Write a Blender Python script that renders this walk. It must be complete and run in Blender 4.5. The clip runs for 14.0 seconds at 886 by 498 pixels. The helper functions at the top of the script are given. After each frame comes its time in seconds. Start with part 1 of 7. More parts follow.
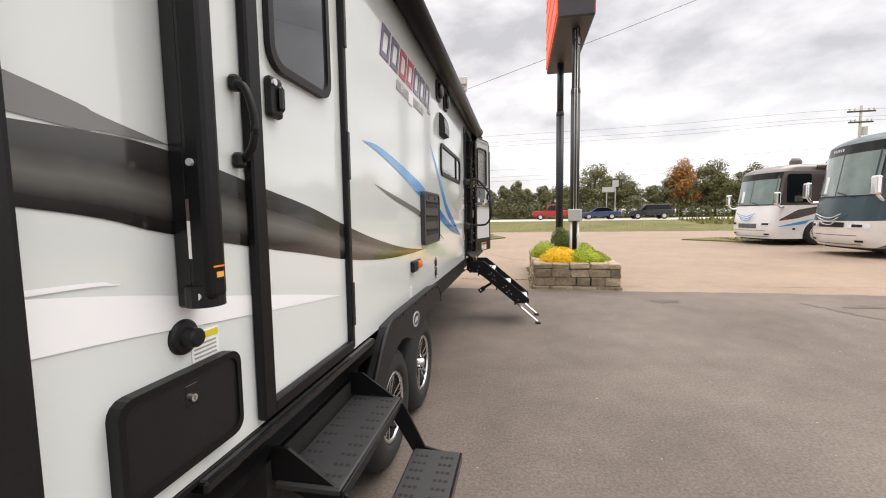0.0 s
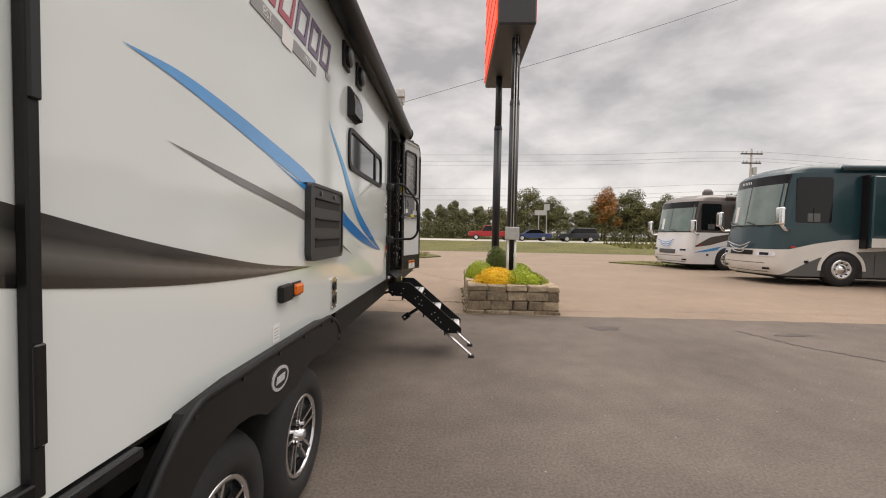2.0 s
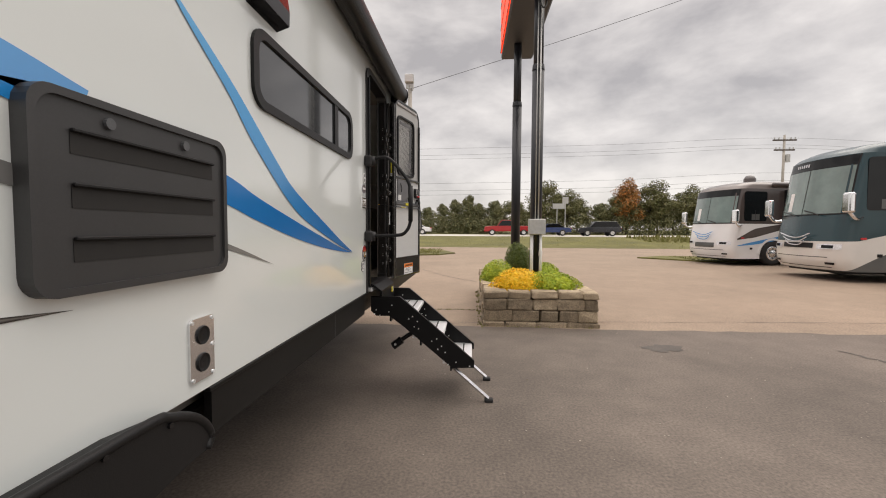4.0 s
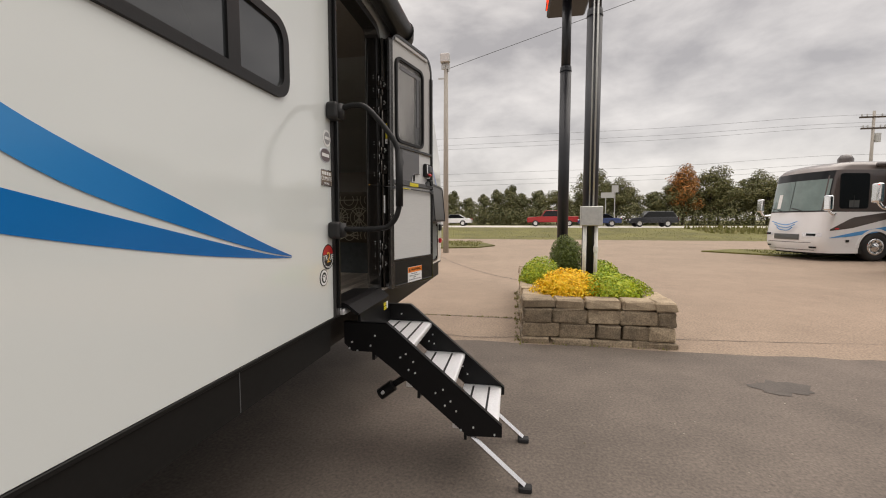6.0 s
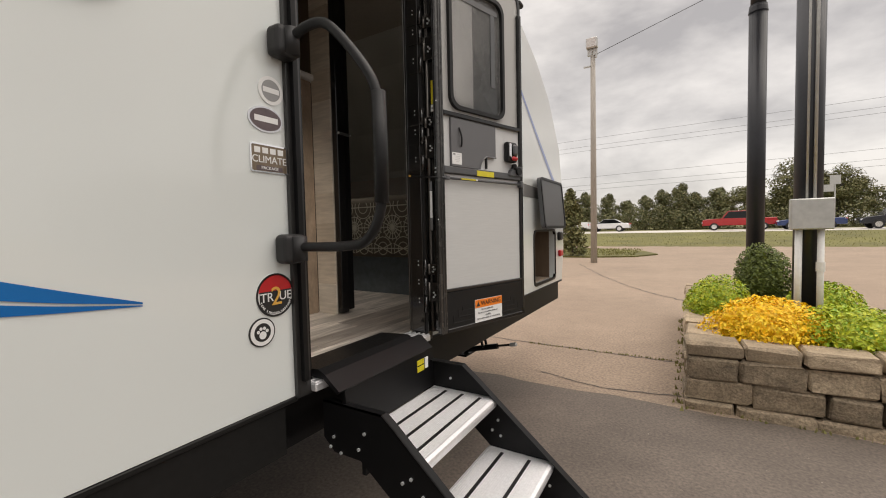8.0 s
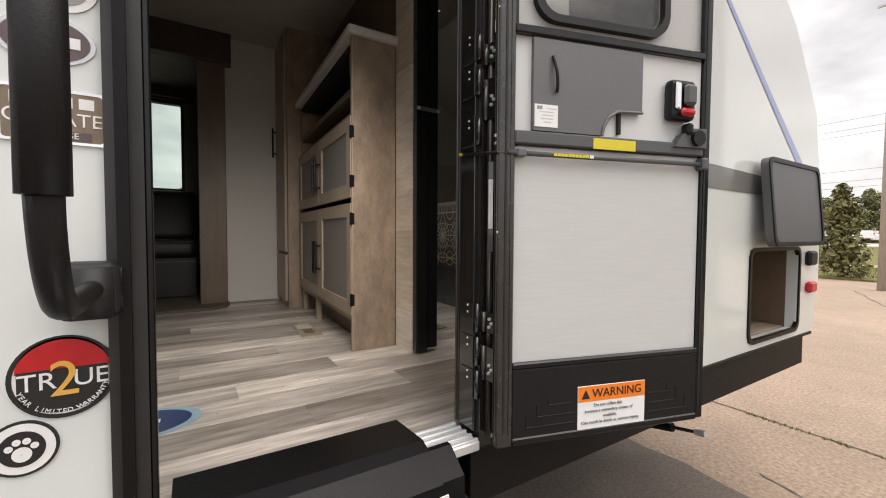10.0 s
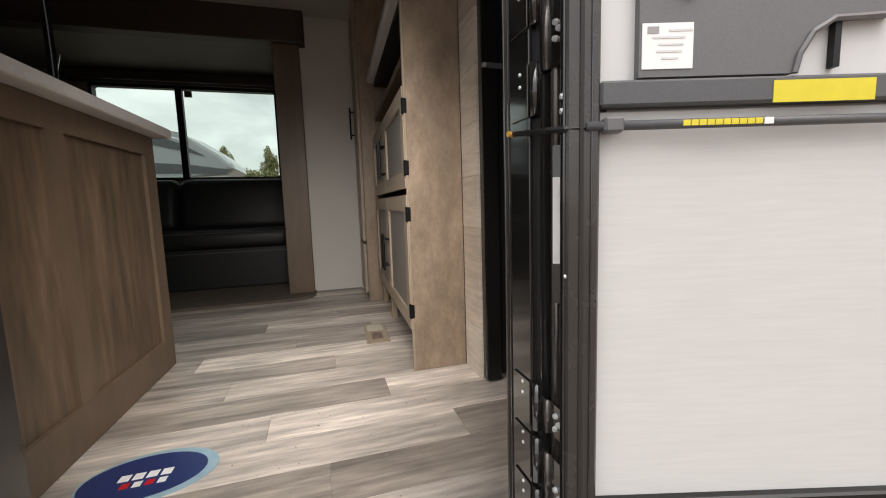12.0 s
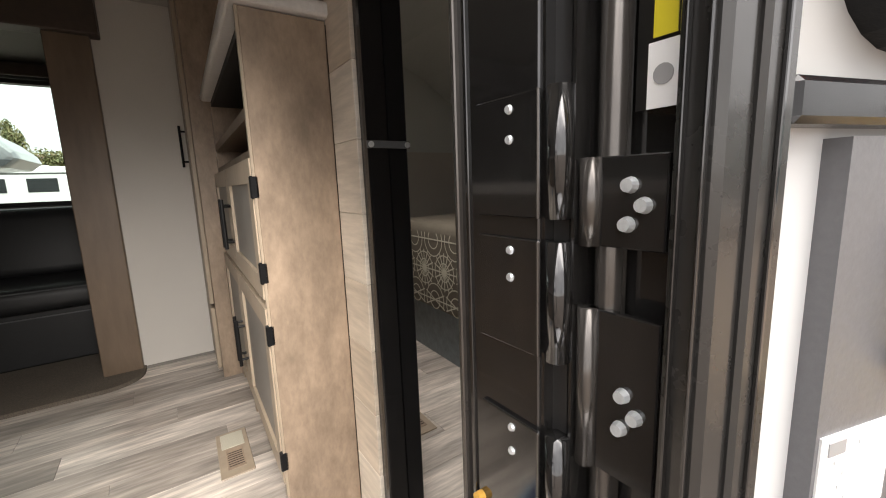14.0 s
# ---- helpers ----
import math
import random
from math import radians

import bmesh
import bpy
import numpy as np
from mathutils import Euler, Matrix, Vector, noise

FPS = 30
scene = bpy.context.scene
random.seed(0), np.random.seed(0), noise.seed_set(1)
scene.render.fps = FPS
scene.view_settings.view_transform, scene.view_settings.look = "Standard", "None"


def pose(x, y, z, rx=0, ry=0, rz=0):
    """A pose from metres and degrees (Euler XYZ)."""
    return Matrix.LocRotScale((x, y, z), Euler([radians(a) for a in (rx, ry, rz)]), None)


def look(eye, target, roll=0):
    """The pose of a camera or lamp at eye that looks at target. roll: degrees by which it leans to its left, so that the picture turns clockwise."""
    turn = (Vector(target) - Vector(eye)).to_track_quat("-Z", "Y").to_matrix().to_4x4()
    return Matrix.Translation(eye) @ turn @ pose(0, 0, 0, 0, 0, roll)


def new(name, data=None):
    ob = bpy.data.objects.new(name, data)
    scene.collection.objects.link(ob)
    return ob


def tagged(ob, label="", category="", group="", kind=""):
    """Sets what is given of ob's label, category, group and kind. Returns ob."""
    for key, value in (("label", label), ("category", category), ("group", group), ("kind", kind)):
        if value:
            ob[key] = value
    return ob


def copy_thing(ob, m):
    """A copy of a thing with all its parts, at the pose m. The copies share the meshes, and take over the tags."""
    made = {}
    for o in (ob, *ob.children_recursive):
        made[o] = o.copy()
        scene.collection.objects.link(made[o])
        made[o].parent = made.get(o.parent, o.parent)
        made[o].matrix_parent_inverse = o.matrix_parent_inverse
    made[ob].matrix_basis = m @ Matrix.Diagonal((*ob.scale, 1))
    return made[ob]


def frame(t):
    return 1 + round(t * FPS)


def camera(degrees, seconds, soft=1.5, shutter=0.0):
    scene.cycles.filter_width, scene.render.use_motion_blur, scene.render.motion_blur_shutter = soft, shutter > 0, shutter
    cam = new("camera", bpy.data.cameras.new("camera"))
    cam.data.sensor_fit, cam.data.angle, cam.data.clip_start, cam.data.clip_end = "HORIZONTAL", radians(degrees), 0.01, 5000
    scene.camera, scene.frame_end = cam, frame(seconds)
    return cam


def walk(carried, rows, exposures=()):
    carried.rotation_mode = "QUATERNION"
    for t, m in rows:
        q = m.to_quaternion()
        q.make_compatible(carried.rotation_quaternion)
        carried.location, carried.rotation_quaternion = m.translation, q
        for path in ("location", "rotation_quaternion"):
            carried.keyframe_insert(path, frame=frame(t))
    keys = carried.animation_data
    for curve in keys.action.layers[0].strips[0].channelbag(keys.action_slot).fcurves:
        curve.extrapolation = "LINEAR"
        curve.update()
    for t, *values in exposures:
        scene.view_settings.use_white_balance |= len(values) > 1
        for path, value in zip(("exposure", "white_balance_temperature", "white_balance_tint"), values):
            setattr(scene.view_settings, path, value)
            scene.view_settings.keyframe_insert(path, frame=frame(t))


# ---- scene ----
cam = camera(94.9, 14.0, 1.05)
PATH = [
    (0, (0.735, -0.168, 1.503), (0.367, 1.791, 1.338), -0.9),
    (0.5, (0.666, 0.022, 1.482), (0.559, 2.014, 1.331), -1.9),
    (1, (0.677, 0.227, 1.474), (0.634, 2.221, 1.318), -0.7),
    (1.5, (0.758, 0.501, 1.477), (0.712, 2.499, 1.39), 1.1),
    (2, (0.782, 0.762, 1.435), (0.721, 2.759, 1.359), 1.1),
    (2.5, (0.8, 1.095, 1.422), (0.772, 3.093, 1.348), 0.4),
    (4.8, (0.877, 2.626, 1.413), (0.67, 4.611, 1.284), 0.5),
    (5, (0.893, 2.73, 1.423), (0.673, 4.713, 1.282), 0.6),
    (5.5, (0.916, 3.064, 1.401), (0.622, 5.034, 1.221), 0.6),
    (6, (0.918, 3.383, 1.406), (0.574, 5.349, 1.266), 0.0),
    (6.5, (0.964, 3.688, 1.404), (0.425, 5.61, 1.278), -0.2),
    (7, (1.016, 3.977, 1.411), (0.278, 5.833, 1.302), 0.7),
    (7.5, (1.018, 4.258, 1.393), (0.127, 6.046, 1.334), 0.0),
    (8, (1.023, 4.525, 1.403), (-0.003, 6.239, 1.308), -1.3),
    (8.2, (1.033, 4.64, 1.41), (-0.073, 6.303, 1.299), -1.0),
    (10.3, (0.788, 5.537, 1.452), (-0.985, 6.461, 1.385), -0.1),
    (10.5, (0.77, 5.593, 1.456), (-1.05, 6.419, 1.385), -0.6),
    (11, (0.734, 5.668, 1.452), (-1.147, 6.335, 1.316), -2.2),
    (11.5, (0.671, 5.713, 1.468), (-1.224, 6.33, 1.288), -2.5),
    (12, (0.536, 5.757, 1.547), (-1.368, 6.328, 1.321), -1.8),
    (12.5, (0.396, 5.755, 1.65), (-1.402, 6.548, 1.274), -2.6),
    (13, (0.321, 5.78, 1.722), (-1.37, 6.794, 1.385), -3.7),
    (13.5, (0.222, 5.834, 1.788), (-1.406, 6.959, 1.502), -2.3),
    (14, (0.163, 5.871, 1.894), (-1.462, 6.991, 1.568), -2.1),
]
walk(cam, [(t, look(eye, target, roll)) for t, eye, target, roll in PATH],
     [(0, 0.6, 6700, 11), (0.6, 0.33, 6650, 11), (1.1, 0.31, 6750, 11), (1.8, 0.1, 6950, 12), (2.6, 0.05, 6950, 12), (5, 0.15, 6950, 12), (6, 0.06, 6980, 11.5), (8.2, 0.19, 7050, 11), (10.3, 0.75, 6750, 11.5),
      (12, 1.0, 6700, 11.5), (13, 1.18, 6650, 11.5), (13.5, 1.4, 6700, 11), (14, 1.82, 6750, 11)])

# ---- world and light ----
world = bpy.data.worlds.new("overcast_sky")
scene.world = world
world.use_nodes = True
wt = world.node_tree
wn, wl = wt.nodes, wt.links
wn.clear()
w_out = wn.new("ShaderNodeOutputWorld")
w_bg = wn.new("ShaderNodeBackground")
w_sky = wn.new("ShaderNodeTexSky")
w_sky.sky_type = "NISHITA"
w_sky.sun_disc = False
w_sky.sun_elevation, w_sky.sun_rotation = radians(52), radians(60)
w_tc = wn.new("ShaderNodeTexCoord")
w_map = wn.new("ShaderNodeMapping")
w_map.inputs["Scale"].default_value = (1.0, 1.0, 2.2)
w_map.inputs["Location"].default_value = (0.35, 0.2, 0.1)
w_noise = wn.new("ShaderNodeTexNoise")
w_noise.inputs["Scale"].default_value = 3.1
w_noise.inputs["Detail"].default_value = 9
w_noise.inputs["Roughness"].default_value = 0.55
w_noise.inputs["Distortion"].default_value = 0.15
w_ramp = wn.new("ShaderNodeValToRGB")
w_ramp.color_ramp.elements[0].position, w_ramp.color_ramp.elements[0].color = 0.35, (0.39, 0.382, 0.393, 1)
w_ramp.color_ramp.elements[1].position, w_ramp.color_ramp.elements[1].color = 0.62, (0.75, 0.737, 0.737, 1)
w_sep = wn.new("ShaderNodeSeparateXYZ")
w_grad = wn.new("ShaderNodeMapRange")
w_grad.inputs["From Min"].default_value, w_grad.inputs["From Max"].default_value = 0.5, 1.0
w_grad.inputs["To Min"].default_value, w_grad.inputs["To Max"].default_value = 1.0, 4.1
w_mul = wn.new("ShaderNodeMix")
w_mul.data_type, w_mul.blend_type = "RGBA", "MULTIPLY"
w_mul.inputs["Factor"].default_value = 1.0
w_add = wn.new("ShaderNodeMix")
w_add.data_type, w_add.blend_type = "RGBA", "ADD"
w_add.inputs["Factor"].default_value = 0.012
wl.new(w_tc.outputs["Generated"], w_map.inputs["Vector"])
wl.new(w_map.outputs["Vector"], w_noise.inputs["Vector"])
wl.new(w_noise.outputs["Fac"], w_ramp.inputs["Fac"])
wl.new(w_tc.outputs["Generated"], w_sep.inputs["Vector"])
wl.new(w_sep.outputs["Z"], w_grad.inputs["Value"])
wl.new(w_ramp.outputs["Color"], w_mul.inputs["A"])
wl.new(w_grad.outputs["Result"], w_mul.inputs["B"])
wl.new(w_mul.outputs["Result"], w_add.inputs["A"])
wl.new(w_sky.outputs["Color"], w_add.inputs["B"])
wl.new(w_add.outputs["Result"], w_bg.inputs["Color"])
w_bg.inputs["Strength"].default_value = 1.0
wl.new(w_bg.outputs["Background"], w_out.inputs["Surface"])

sun_data = bpy.data.lights.new("sun", "SUN")
sun_data.energy, sun_data.angle, sun_data.color = 0.8, radians(60), (1.0, 0.96, 0.9)
sun = new("sun", sun_data)
sun.matrix_basis = look((7, 4.2, 14), (0, 0, 0))


def fill_light(name, at, target, w, h, watts):
    """Adds a fill lamp near an opening, on top of the sky's own light."""
    d = bpy.data.lights.new(name, "AREA")
    d.shape, d.size, d.size_y, d.energy, d.color = "RECTANGLE", w, h, watts, (1.0, 0.97, 0.93)
    d.spread = radians(95)
    ob = new(name, d)
    ob.matrix_basis = look(at, target)
    return ob


# added lamps with no source of their own: they lift the entry and the bedroom
fill_light("doorway_fill", (-0.34, 5.71, 2.0), (-1.17, 5.71, 1.2), 0.56, 0.8, 3.1)
fill_light("bedroom_fill", (-1.62, 6.66, 2.86), (-1.45, 6.9, 1.6), 0.34, 0.34, 1.5)


# ---- material makers ----
def mat(name, color, rough=0.5, metal=0.0, grain=None, amount=0.12, big=None, big_amount=0.0, bump=0.0, coat=0.0,
        spec=0.5, stretch=(1, 1, 1), rand=0.0, second=None, island=False, emit=0.0, trans=0.0, rough_var=0.0, mid=None, mid_amount=0.0):
    """Principled material with two scales of noise variation, in metres."""
    m = bpy.data.materials.new(name)
    m.use_nodes = True
    nt = m.node_tree
    n, l = nt.nodes, nt.links
    b = n["Principled BSDF"]
    b.inputs["Roughness"].default_value = rough
    b.inputs["Metallic"].default_value = metal
    b.inputs["Coat Weight"].default_value = coat
    b.inputs["Coat Roughness"].default_value = 0.06
    b.inputs["Specular IOR Level"].default_value = spec
    b.inputs["Transmission Weight"].default_value = trans
    rgb = n.new("ShaderNodeRGB")
    rgb.outputs[0].default_value = (*color, 1)
    col = rgb.outputs[0]
    tc = n.new("ShaderNodeTexCoord")
    mp = n.new("ShaderNodeMapping")
    mp.inputs["Scale"].default_value = stretch
    l.new(tc.outputs["Object"], mp.inputs["Vector"])
    vec = mp.outputs["Vector"]
    if rand:
        info = n.new("ShaderNodeNewGeometry" if island else "ShaderNodeObjectInfo")
        value = info.outputs["Random Per Island" if island else "Random"]
        sc = n.new("ShaderNodeVectorMath")
        sc.operation = "ADD"
        comb = n.new("ShaderNodeCombineXYZ")
        k = n.new("ShaderNodeMath")
        k.operation = "MULTIPLY"
        k.inputs[1].default_value = 37.0
        l.new(value, k.inputs[0])
        l.new(k.outputs[0], comb.inputs[0])
        l.new(k.outputs[0], comb.inputs[2])
        l.new(vec, sc.inputs[0])
        l.new(comb.outputs[0], sc.inputs[1])
        vec = sc.outputs[0]
        if second:
            mx = n.new("ShaderNodeMix")
            mx.data_type = "RGBA"
            l.new(value, mx.inputs["Factor"])
            l.new(col, mx.inputs["A"])
            mx.inputs["B"].default_value = (*second, 1)
            col = mx.outputs["Result"]
        else:
            mr = n.new("ShaderNodeMapRange")
            mr.inputs["To Min"].default_value, mr.inputs["To Max"].default_value = 1 - rand, 1 + rand
            l.new(value, mr.inputs["Value"])
            mx = n.new("ShaderNodeMix")
            mx.data_type, mx.blend_type = "RGBA", "MULTIPLY"
            mx.inputs["Factor"].default_value = 1
            l.new(col, mx.inputs["A"])
            l.new(mr.outputs["Result"], mx.inputs["B"])
            col = mx.outputs["Result"]
    last = None
    for size, much, detail in ((big, big_amount, 4), (mid, mid_amount, 5), (grain, amount, 5)):
        if not size:
            continue
        t = n.new("ShaderNodeTexNoise")
        t.inputs["Scale"].default_value = 1 / size
        t.inputs["Detail"].default_value = detail
        t.inputs["Roughness"].default_value = 0.6
        l.new(vec, t.inputs["Vector"])
        r = n.new("ShaderNodeMapRange")
        r.inputs["From Min"].default_value, r.inputs["From Max"].default_value = 0.25, 0.75
        r.inputs["To Min"].default_value, r.inputs["To Max"].default_value = 1 - much, 1 + much
        l.new(t.outputs["Fac"], r.inputs["Value"])
        mx = n.new("ShaderNodeMix")
        mx.data_type, mx.blend_type = "RGBA", "MULTIPLY"
        mx.inputs["Factor"].default_value = 1
        l.new(col, mx.inputs["A"])
        l.new(r.outputs["Result"], mx.inputs["B"])
        col = mx.outputs["Result"]
        last = t
    l.new(col, b.inputs["Base Color"])
    if rough_var and last:
        r = n.new("ShaderNodeMapRange")
        r.inputs["From Min"].default_value, r.inputs["From Max"].default_value = 0.3, 0.7
        r.inputs["To Min"].default_value, r.inputs["To Max"].default_value = max(0.02, rough - rough_var), rough + rough_var
        l.new(last.outputs["Fac"], r.inputs["Value"])
        l.new(r.outputs["Result"], b.inputs["Roughness"])
    if bump and last:
        bp = n.new("ShaderNodeBump")
        bp.inputs["Strength"].default_value = 1.0
        bp.inputs["Distance"].default_value = bump
        l.new(last.outputs["Fac"], bp.inputs["Height"])
        l.new(bp.outputs["Normal"], b.inputs["Normal"])
    if emit:
        l.new(col, b.inputs["Emission Color"])
        b.inputs["Emission Strength"].default_value = emit
    return m


def glass(name, tint=(0.9, 0.95, 0.93), rough=0.0, mixed=0.85):
    """A thin pane: mostly see-through, with a mirror's gloss by Fresnel."""
    m = bpy.data.materials.new(name)
    m.use_nodes = True
    n, l = m.node_tree.nodes, m.node_tree.links
    n.clear()
    o = n.new("ShaderNodeOutputMaterial")
    tr = n.new("ShaderNodeBsdfTransparent")
    tr.inputs["Color"].default_value = (*[c * mixed for c in tint], 1)
    gl = n.new("ShaderNodeBsdfGlossy")
    gl.inputs["Roughness"].default_value = max(rough, 0.01)
    fr = n.new("ShaderNodeFresnel")
    fr.inputs["IOR"].default_value = 1.5
    mx = n.new("ShaderNodeMixShader")
    l.new(fr.outputs[0], mx.inputs[0])
    l.new(tr.outputs[0], mx.inputs[1])
    l.new(gl.outputs[0], mx.inputs[2])
    l.new(mx.outputs[0], o.inputs[0])
    return m


GEL = mat("gelcoat", (0.685, 0.72, 0.705), 0.09, grain=1.1, amount=0.015, big=4.0, big_amount=0.02, coat=0.5, rough_var=0.03)
GEL_WHITE = mat("white_vinyl", (0.9, 0.905, 0.92), 0.2, grain=0.6, amount=0.02, coat=0.3)
VINYL_GREY = mat("grey_vinyl", (0.17, 0.17, 0.165), 0.2, grain=0.5, amount=0.12, coat=0.3)
VINYL_BLUE_LIGHT = mat("light_blue_vinyl", (0.09, 0.32, 0.66), 0.18, grain=0.6, amount=0.12, coat=0.4)


def shaded_vinyl(name, stops, axis="Y", coat=0.4):
    """Printed vinyl whose tone runs across the width of the stripe."""
    m = mat(name, (1, 1, 1), 0.16, grain=0.8, amount=0.08, coat=coat, spec=0.5 if coat > 0.2 else 0.3)
    n, l = m.node_tree.nodes, m.node_tree.links
    uv = n.new("ShaderNodeUVMap")
    sp = n.new("ShaderNodeSeparateXYZ")
    rp = n.new("ShaderNodeValToRGB")
    l.new(uv.outputs[0], sp.inputs[0])
    l.new(sp.outputs[axis], rp.inputs["Fac"])
    rp.color_ramp.elements.remove(rp.color_ramp.elements[1])
    for i, (at_, v) in enumerate(stops):
        e = rp.color_ramp.elements[0] if i == 0 else rp.color_ramp.elements.new(at_)
        e.position, e.color = at_, (*v, 1)
    old = n["Principled BSDF"].inputs["Base Color"].links[0].from_socket
    mx = n.new("ShaderNodeMix")
    mx.data_type, mx.blend_type = "RGBA", "MULTIPLY"
    mx.inputs["Factor"].default_value = 1
    l.new(old, mx.inputs["A"])
    l.new(rp.outputs["Color"], mx.inputs["B"])
    l.new(mx.outputs["Result"], n["Principled BSDF"].inputs["Base Color"])
    return m


VINYL_SHADED = shaded_vinyl("charcoal_shaded_vinyl", ((0.0, (0.05, 0.048, 0.045)), (0.3, (0.028, 0.027, 0.025)), (0.55, (0.13, 0.125, 0.115)), (0.68, (0.10, 0.095, 0.088)), (0.85, (0.022, 0.021, 0.02)), (1.0, (0.012, 0.011, 0.01))))
BLUE_RUN = shaded_vinyl("deep_blue_shaded_vinyl", ((0.0, (0.02, 0.25, 0.6)), (0.35, (0.005, 0.17, 0.48)), (1.0, (0.002, 0.115, 0.38))), "X", 0.05)
BLUE_RUN_LIGHT = shaded_vinyl("sky_blue_shaded_vinyl", ((0.0, (0.14, 0.45, 0.78)), (0.35, (0.07, 0.33, 0.66)), (0.7, (0.005, 0.16, 0.46)), (1.0, (0.002, 0.115, 0.38))), "X", 0.05)
BLACK_PLASTIC = mat("black_plastic", (0.010, 0.010, 0.0105), 0.46, spec=0.3, grain=0.004, amount=0.15, big=0.2, big_amount=0.15, bump=0.0004)
BLACK_METAL = mat("black_powdercoat", (0.007, 0.007, 0.0075), 0.4, spec=0.22, grain=0.006, amount=0.15, big=0.3, big_amount=0.2, bump=0.0002, rough_var=0.08)
BLACK_GLOSS = mat("black_anodised", (0.007, 0.007, 0.0075), 0.2, metal=0.0, grain=0.05, amount=0.25, coat=0.15, spec=0.35, rough_var=0.06)
SKIRT = mat("black_skirt_metal", (0.009, 0.0088, 0.0085), 0.5, spec=0.25, grain=0.02, amount=0.2, big=0.8, big_amount=0.3)
RUBBER = mat("tyre_rubber", (0.016, 0.016, 0.0165), 0.72, grain=0.01, amount=0.25, big=0.2, big_amount=0.2, bump=0.0006)
ALU = mat("machined_aluminium", (0.78, 0.78, 0.79), 0.22, metal=1.0, grain=0.02, amount=0.06, rough_var=0.06)
ALU_MATT = mat("ribbed_aluminium", (0.84, 0.84, 0.85), 0.42, metal=0.6, grain=0.01, amount=0.08, big=0.3, big_amount=0.06)
CHROME = mat("chrome", (0.85, 0.85, 0.86), 0.1, metal=1.0, grain=0.02, amount=0.05)
ZINC = mat("zinc_bolt", (0.8, 0.83, 0.84), 0.3, metal=0.55, grain=0.004, amount=0.1)
GLASS_DARK = mat("smoked_glass", (0.03, 0.033, 0.035), 0.04, grain=0.5, amount=0.1, coat=0.3, spec=0.6)
GLASS_CLEAR = glass("window_glass", (0.88, 0.96, 0.92), mixed=0.9)
ORANGE_LENS = mat("amber_lens", (0.8, 0.16, 0.01), 0.15, grain=0.01, amount=0.2, coat=0.5)
RED_PLASTIC = mat("red_plastic", (0.5, 0.015, 0.02), 0.3, grain=0.02, amount=0.1)
PAPER = mat("white_sticker", (0.8, 0.8, 0.79), 0.45, grain=0.02, amount=0.03)
INK = mat("black_ink", (0.015, 0.015, 0.015), 0.5, grain=0.02, amount=0.05)
INK_GREY = mat("grey_ink", (0.3, 0.3, 0.3), 0.5, grain=0.02, amount=0.05)
ORANGE_INK = mat("orange_ink", (0.85, 0.22, 0.02), 0.45, grain=0.02, amount=0.04)
YELLOW_INK = mat("yellow_ink", (0.66, 0.56, 0.03), 0.45, grain=0.02, amount=0.05)
GOLD_INK = mat("gold_ink", (0.75, 0.42, 0.08), 0.4, grain=0.02, amount=0.06)
MAUVE = mat("mauve_badge", (0.115, 0.085, 0.09), 0.35, grain=0.02, amount=0.15)
BRONZE = mat("bronze_badge", (0.22, 0.17, 0.12), 0.3, metal=0.4, grain=0.02, amount=0.2)
PURPLE_INK = mat("violet_vinyl", (0.12, 0.075, 0.15), 0.2, grain=0.3, amount=0.3, coat=0.3)
CHROME_INK = mat("silver_vinyl", (0.62, 0.63, 0.66), 0.25, metal=0.4, grain=0.3, amount=0.15)
DOOR_SKIN = mat("door_inner_skin", (0.44, 0.435, 0.42), 0.45, grain=0.3, amount=0.03, big=1.0, big_amount=0.03)
SCREEN = mat("insect_screen", (0.55, 0.553, 0.543), 0.6, grain=0.005, amount=0.05, big=0.5, big_amount=0.04, bump=0.0001, stretch=(0.05, 0.05, 1))
GREY_PLASTIC = mat("grey_plastic", (0.085, 0.088, 0.092), 0.42, grain=0.004, amount=0.1, big=0.2, big_amount=0.08, bump=0.0002)

ASPHALT = mat("asphalt", (0.134, 0.109, 0.090), 0.85, grain=0.019, amount=0.42, big=1.6, big_amount=0.28, bump=0.0006, mid=0.35, mid_amount=0.14)
TAN = mat("tan_aggregate_concrete", (0.275, 0.206, 0.150), 0.85, grain=0.025, amount=0.45, big=2.2, big_amount=0.14, bump=0.003, mid=0.3, mid_amount=0.1)
ROAD = mat("highway_concrete", (0.5, 0.47, 0.43), 0.85, grain=0.05, amount=0.1, big=4, big_amount=0.1)
GRASS_SOIL = mat("grass_ground", (0.122, 0.113, 0.029), 0.9, grain=0.12, amount=0.45, big=3.0, big_amount=0.35, bump=0.02)
GRASS = mat("grass_blades", (0.17, 0.18, 0.04), 0.7, grain=0.1, amount=0.3, rand=0.4, island=True, second=(0.25, 0.22, 0.085))
GRIT = mat("pale_grit", (0.38, 0.34, 0.28), 0.85, grain=0.05, amount=0.2, rand=0.3, island=True, second=(0.16, 0.13, 0.1))
TAR = mat("tar_patch", (0.082, 0.068, 0.057), 0.7, grain=0.015, amount=0.3, big=0.4, big_amount=0.3, bump=0.001)
STONE = mat("split_face_block", (0.275, 0.215, 0.146), 0.9, grain=0.016, amount=0.5, big=0.1, big_amount=0.38, bump=0.012, rand=0.34)
STONE_TOP = mat("cap_block", (0.36, 0.28, 0.19), 0.9, grain=0.014, amount=0.3, big=0.15, big_amount=0.32, bump=0.008, rand=0.28)
SOIL = mat("soil", (0.05, 0.035, 0.025), 0.95, grain=0.03, amount=0.5, bump=0.01)
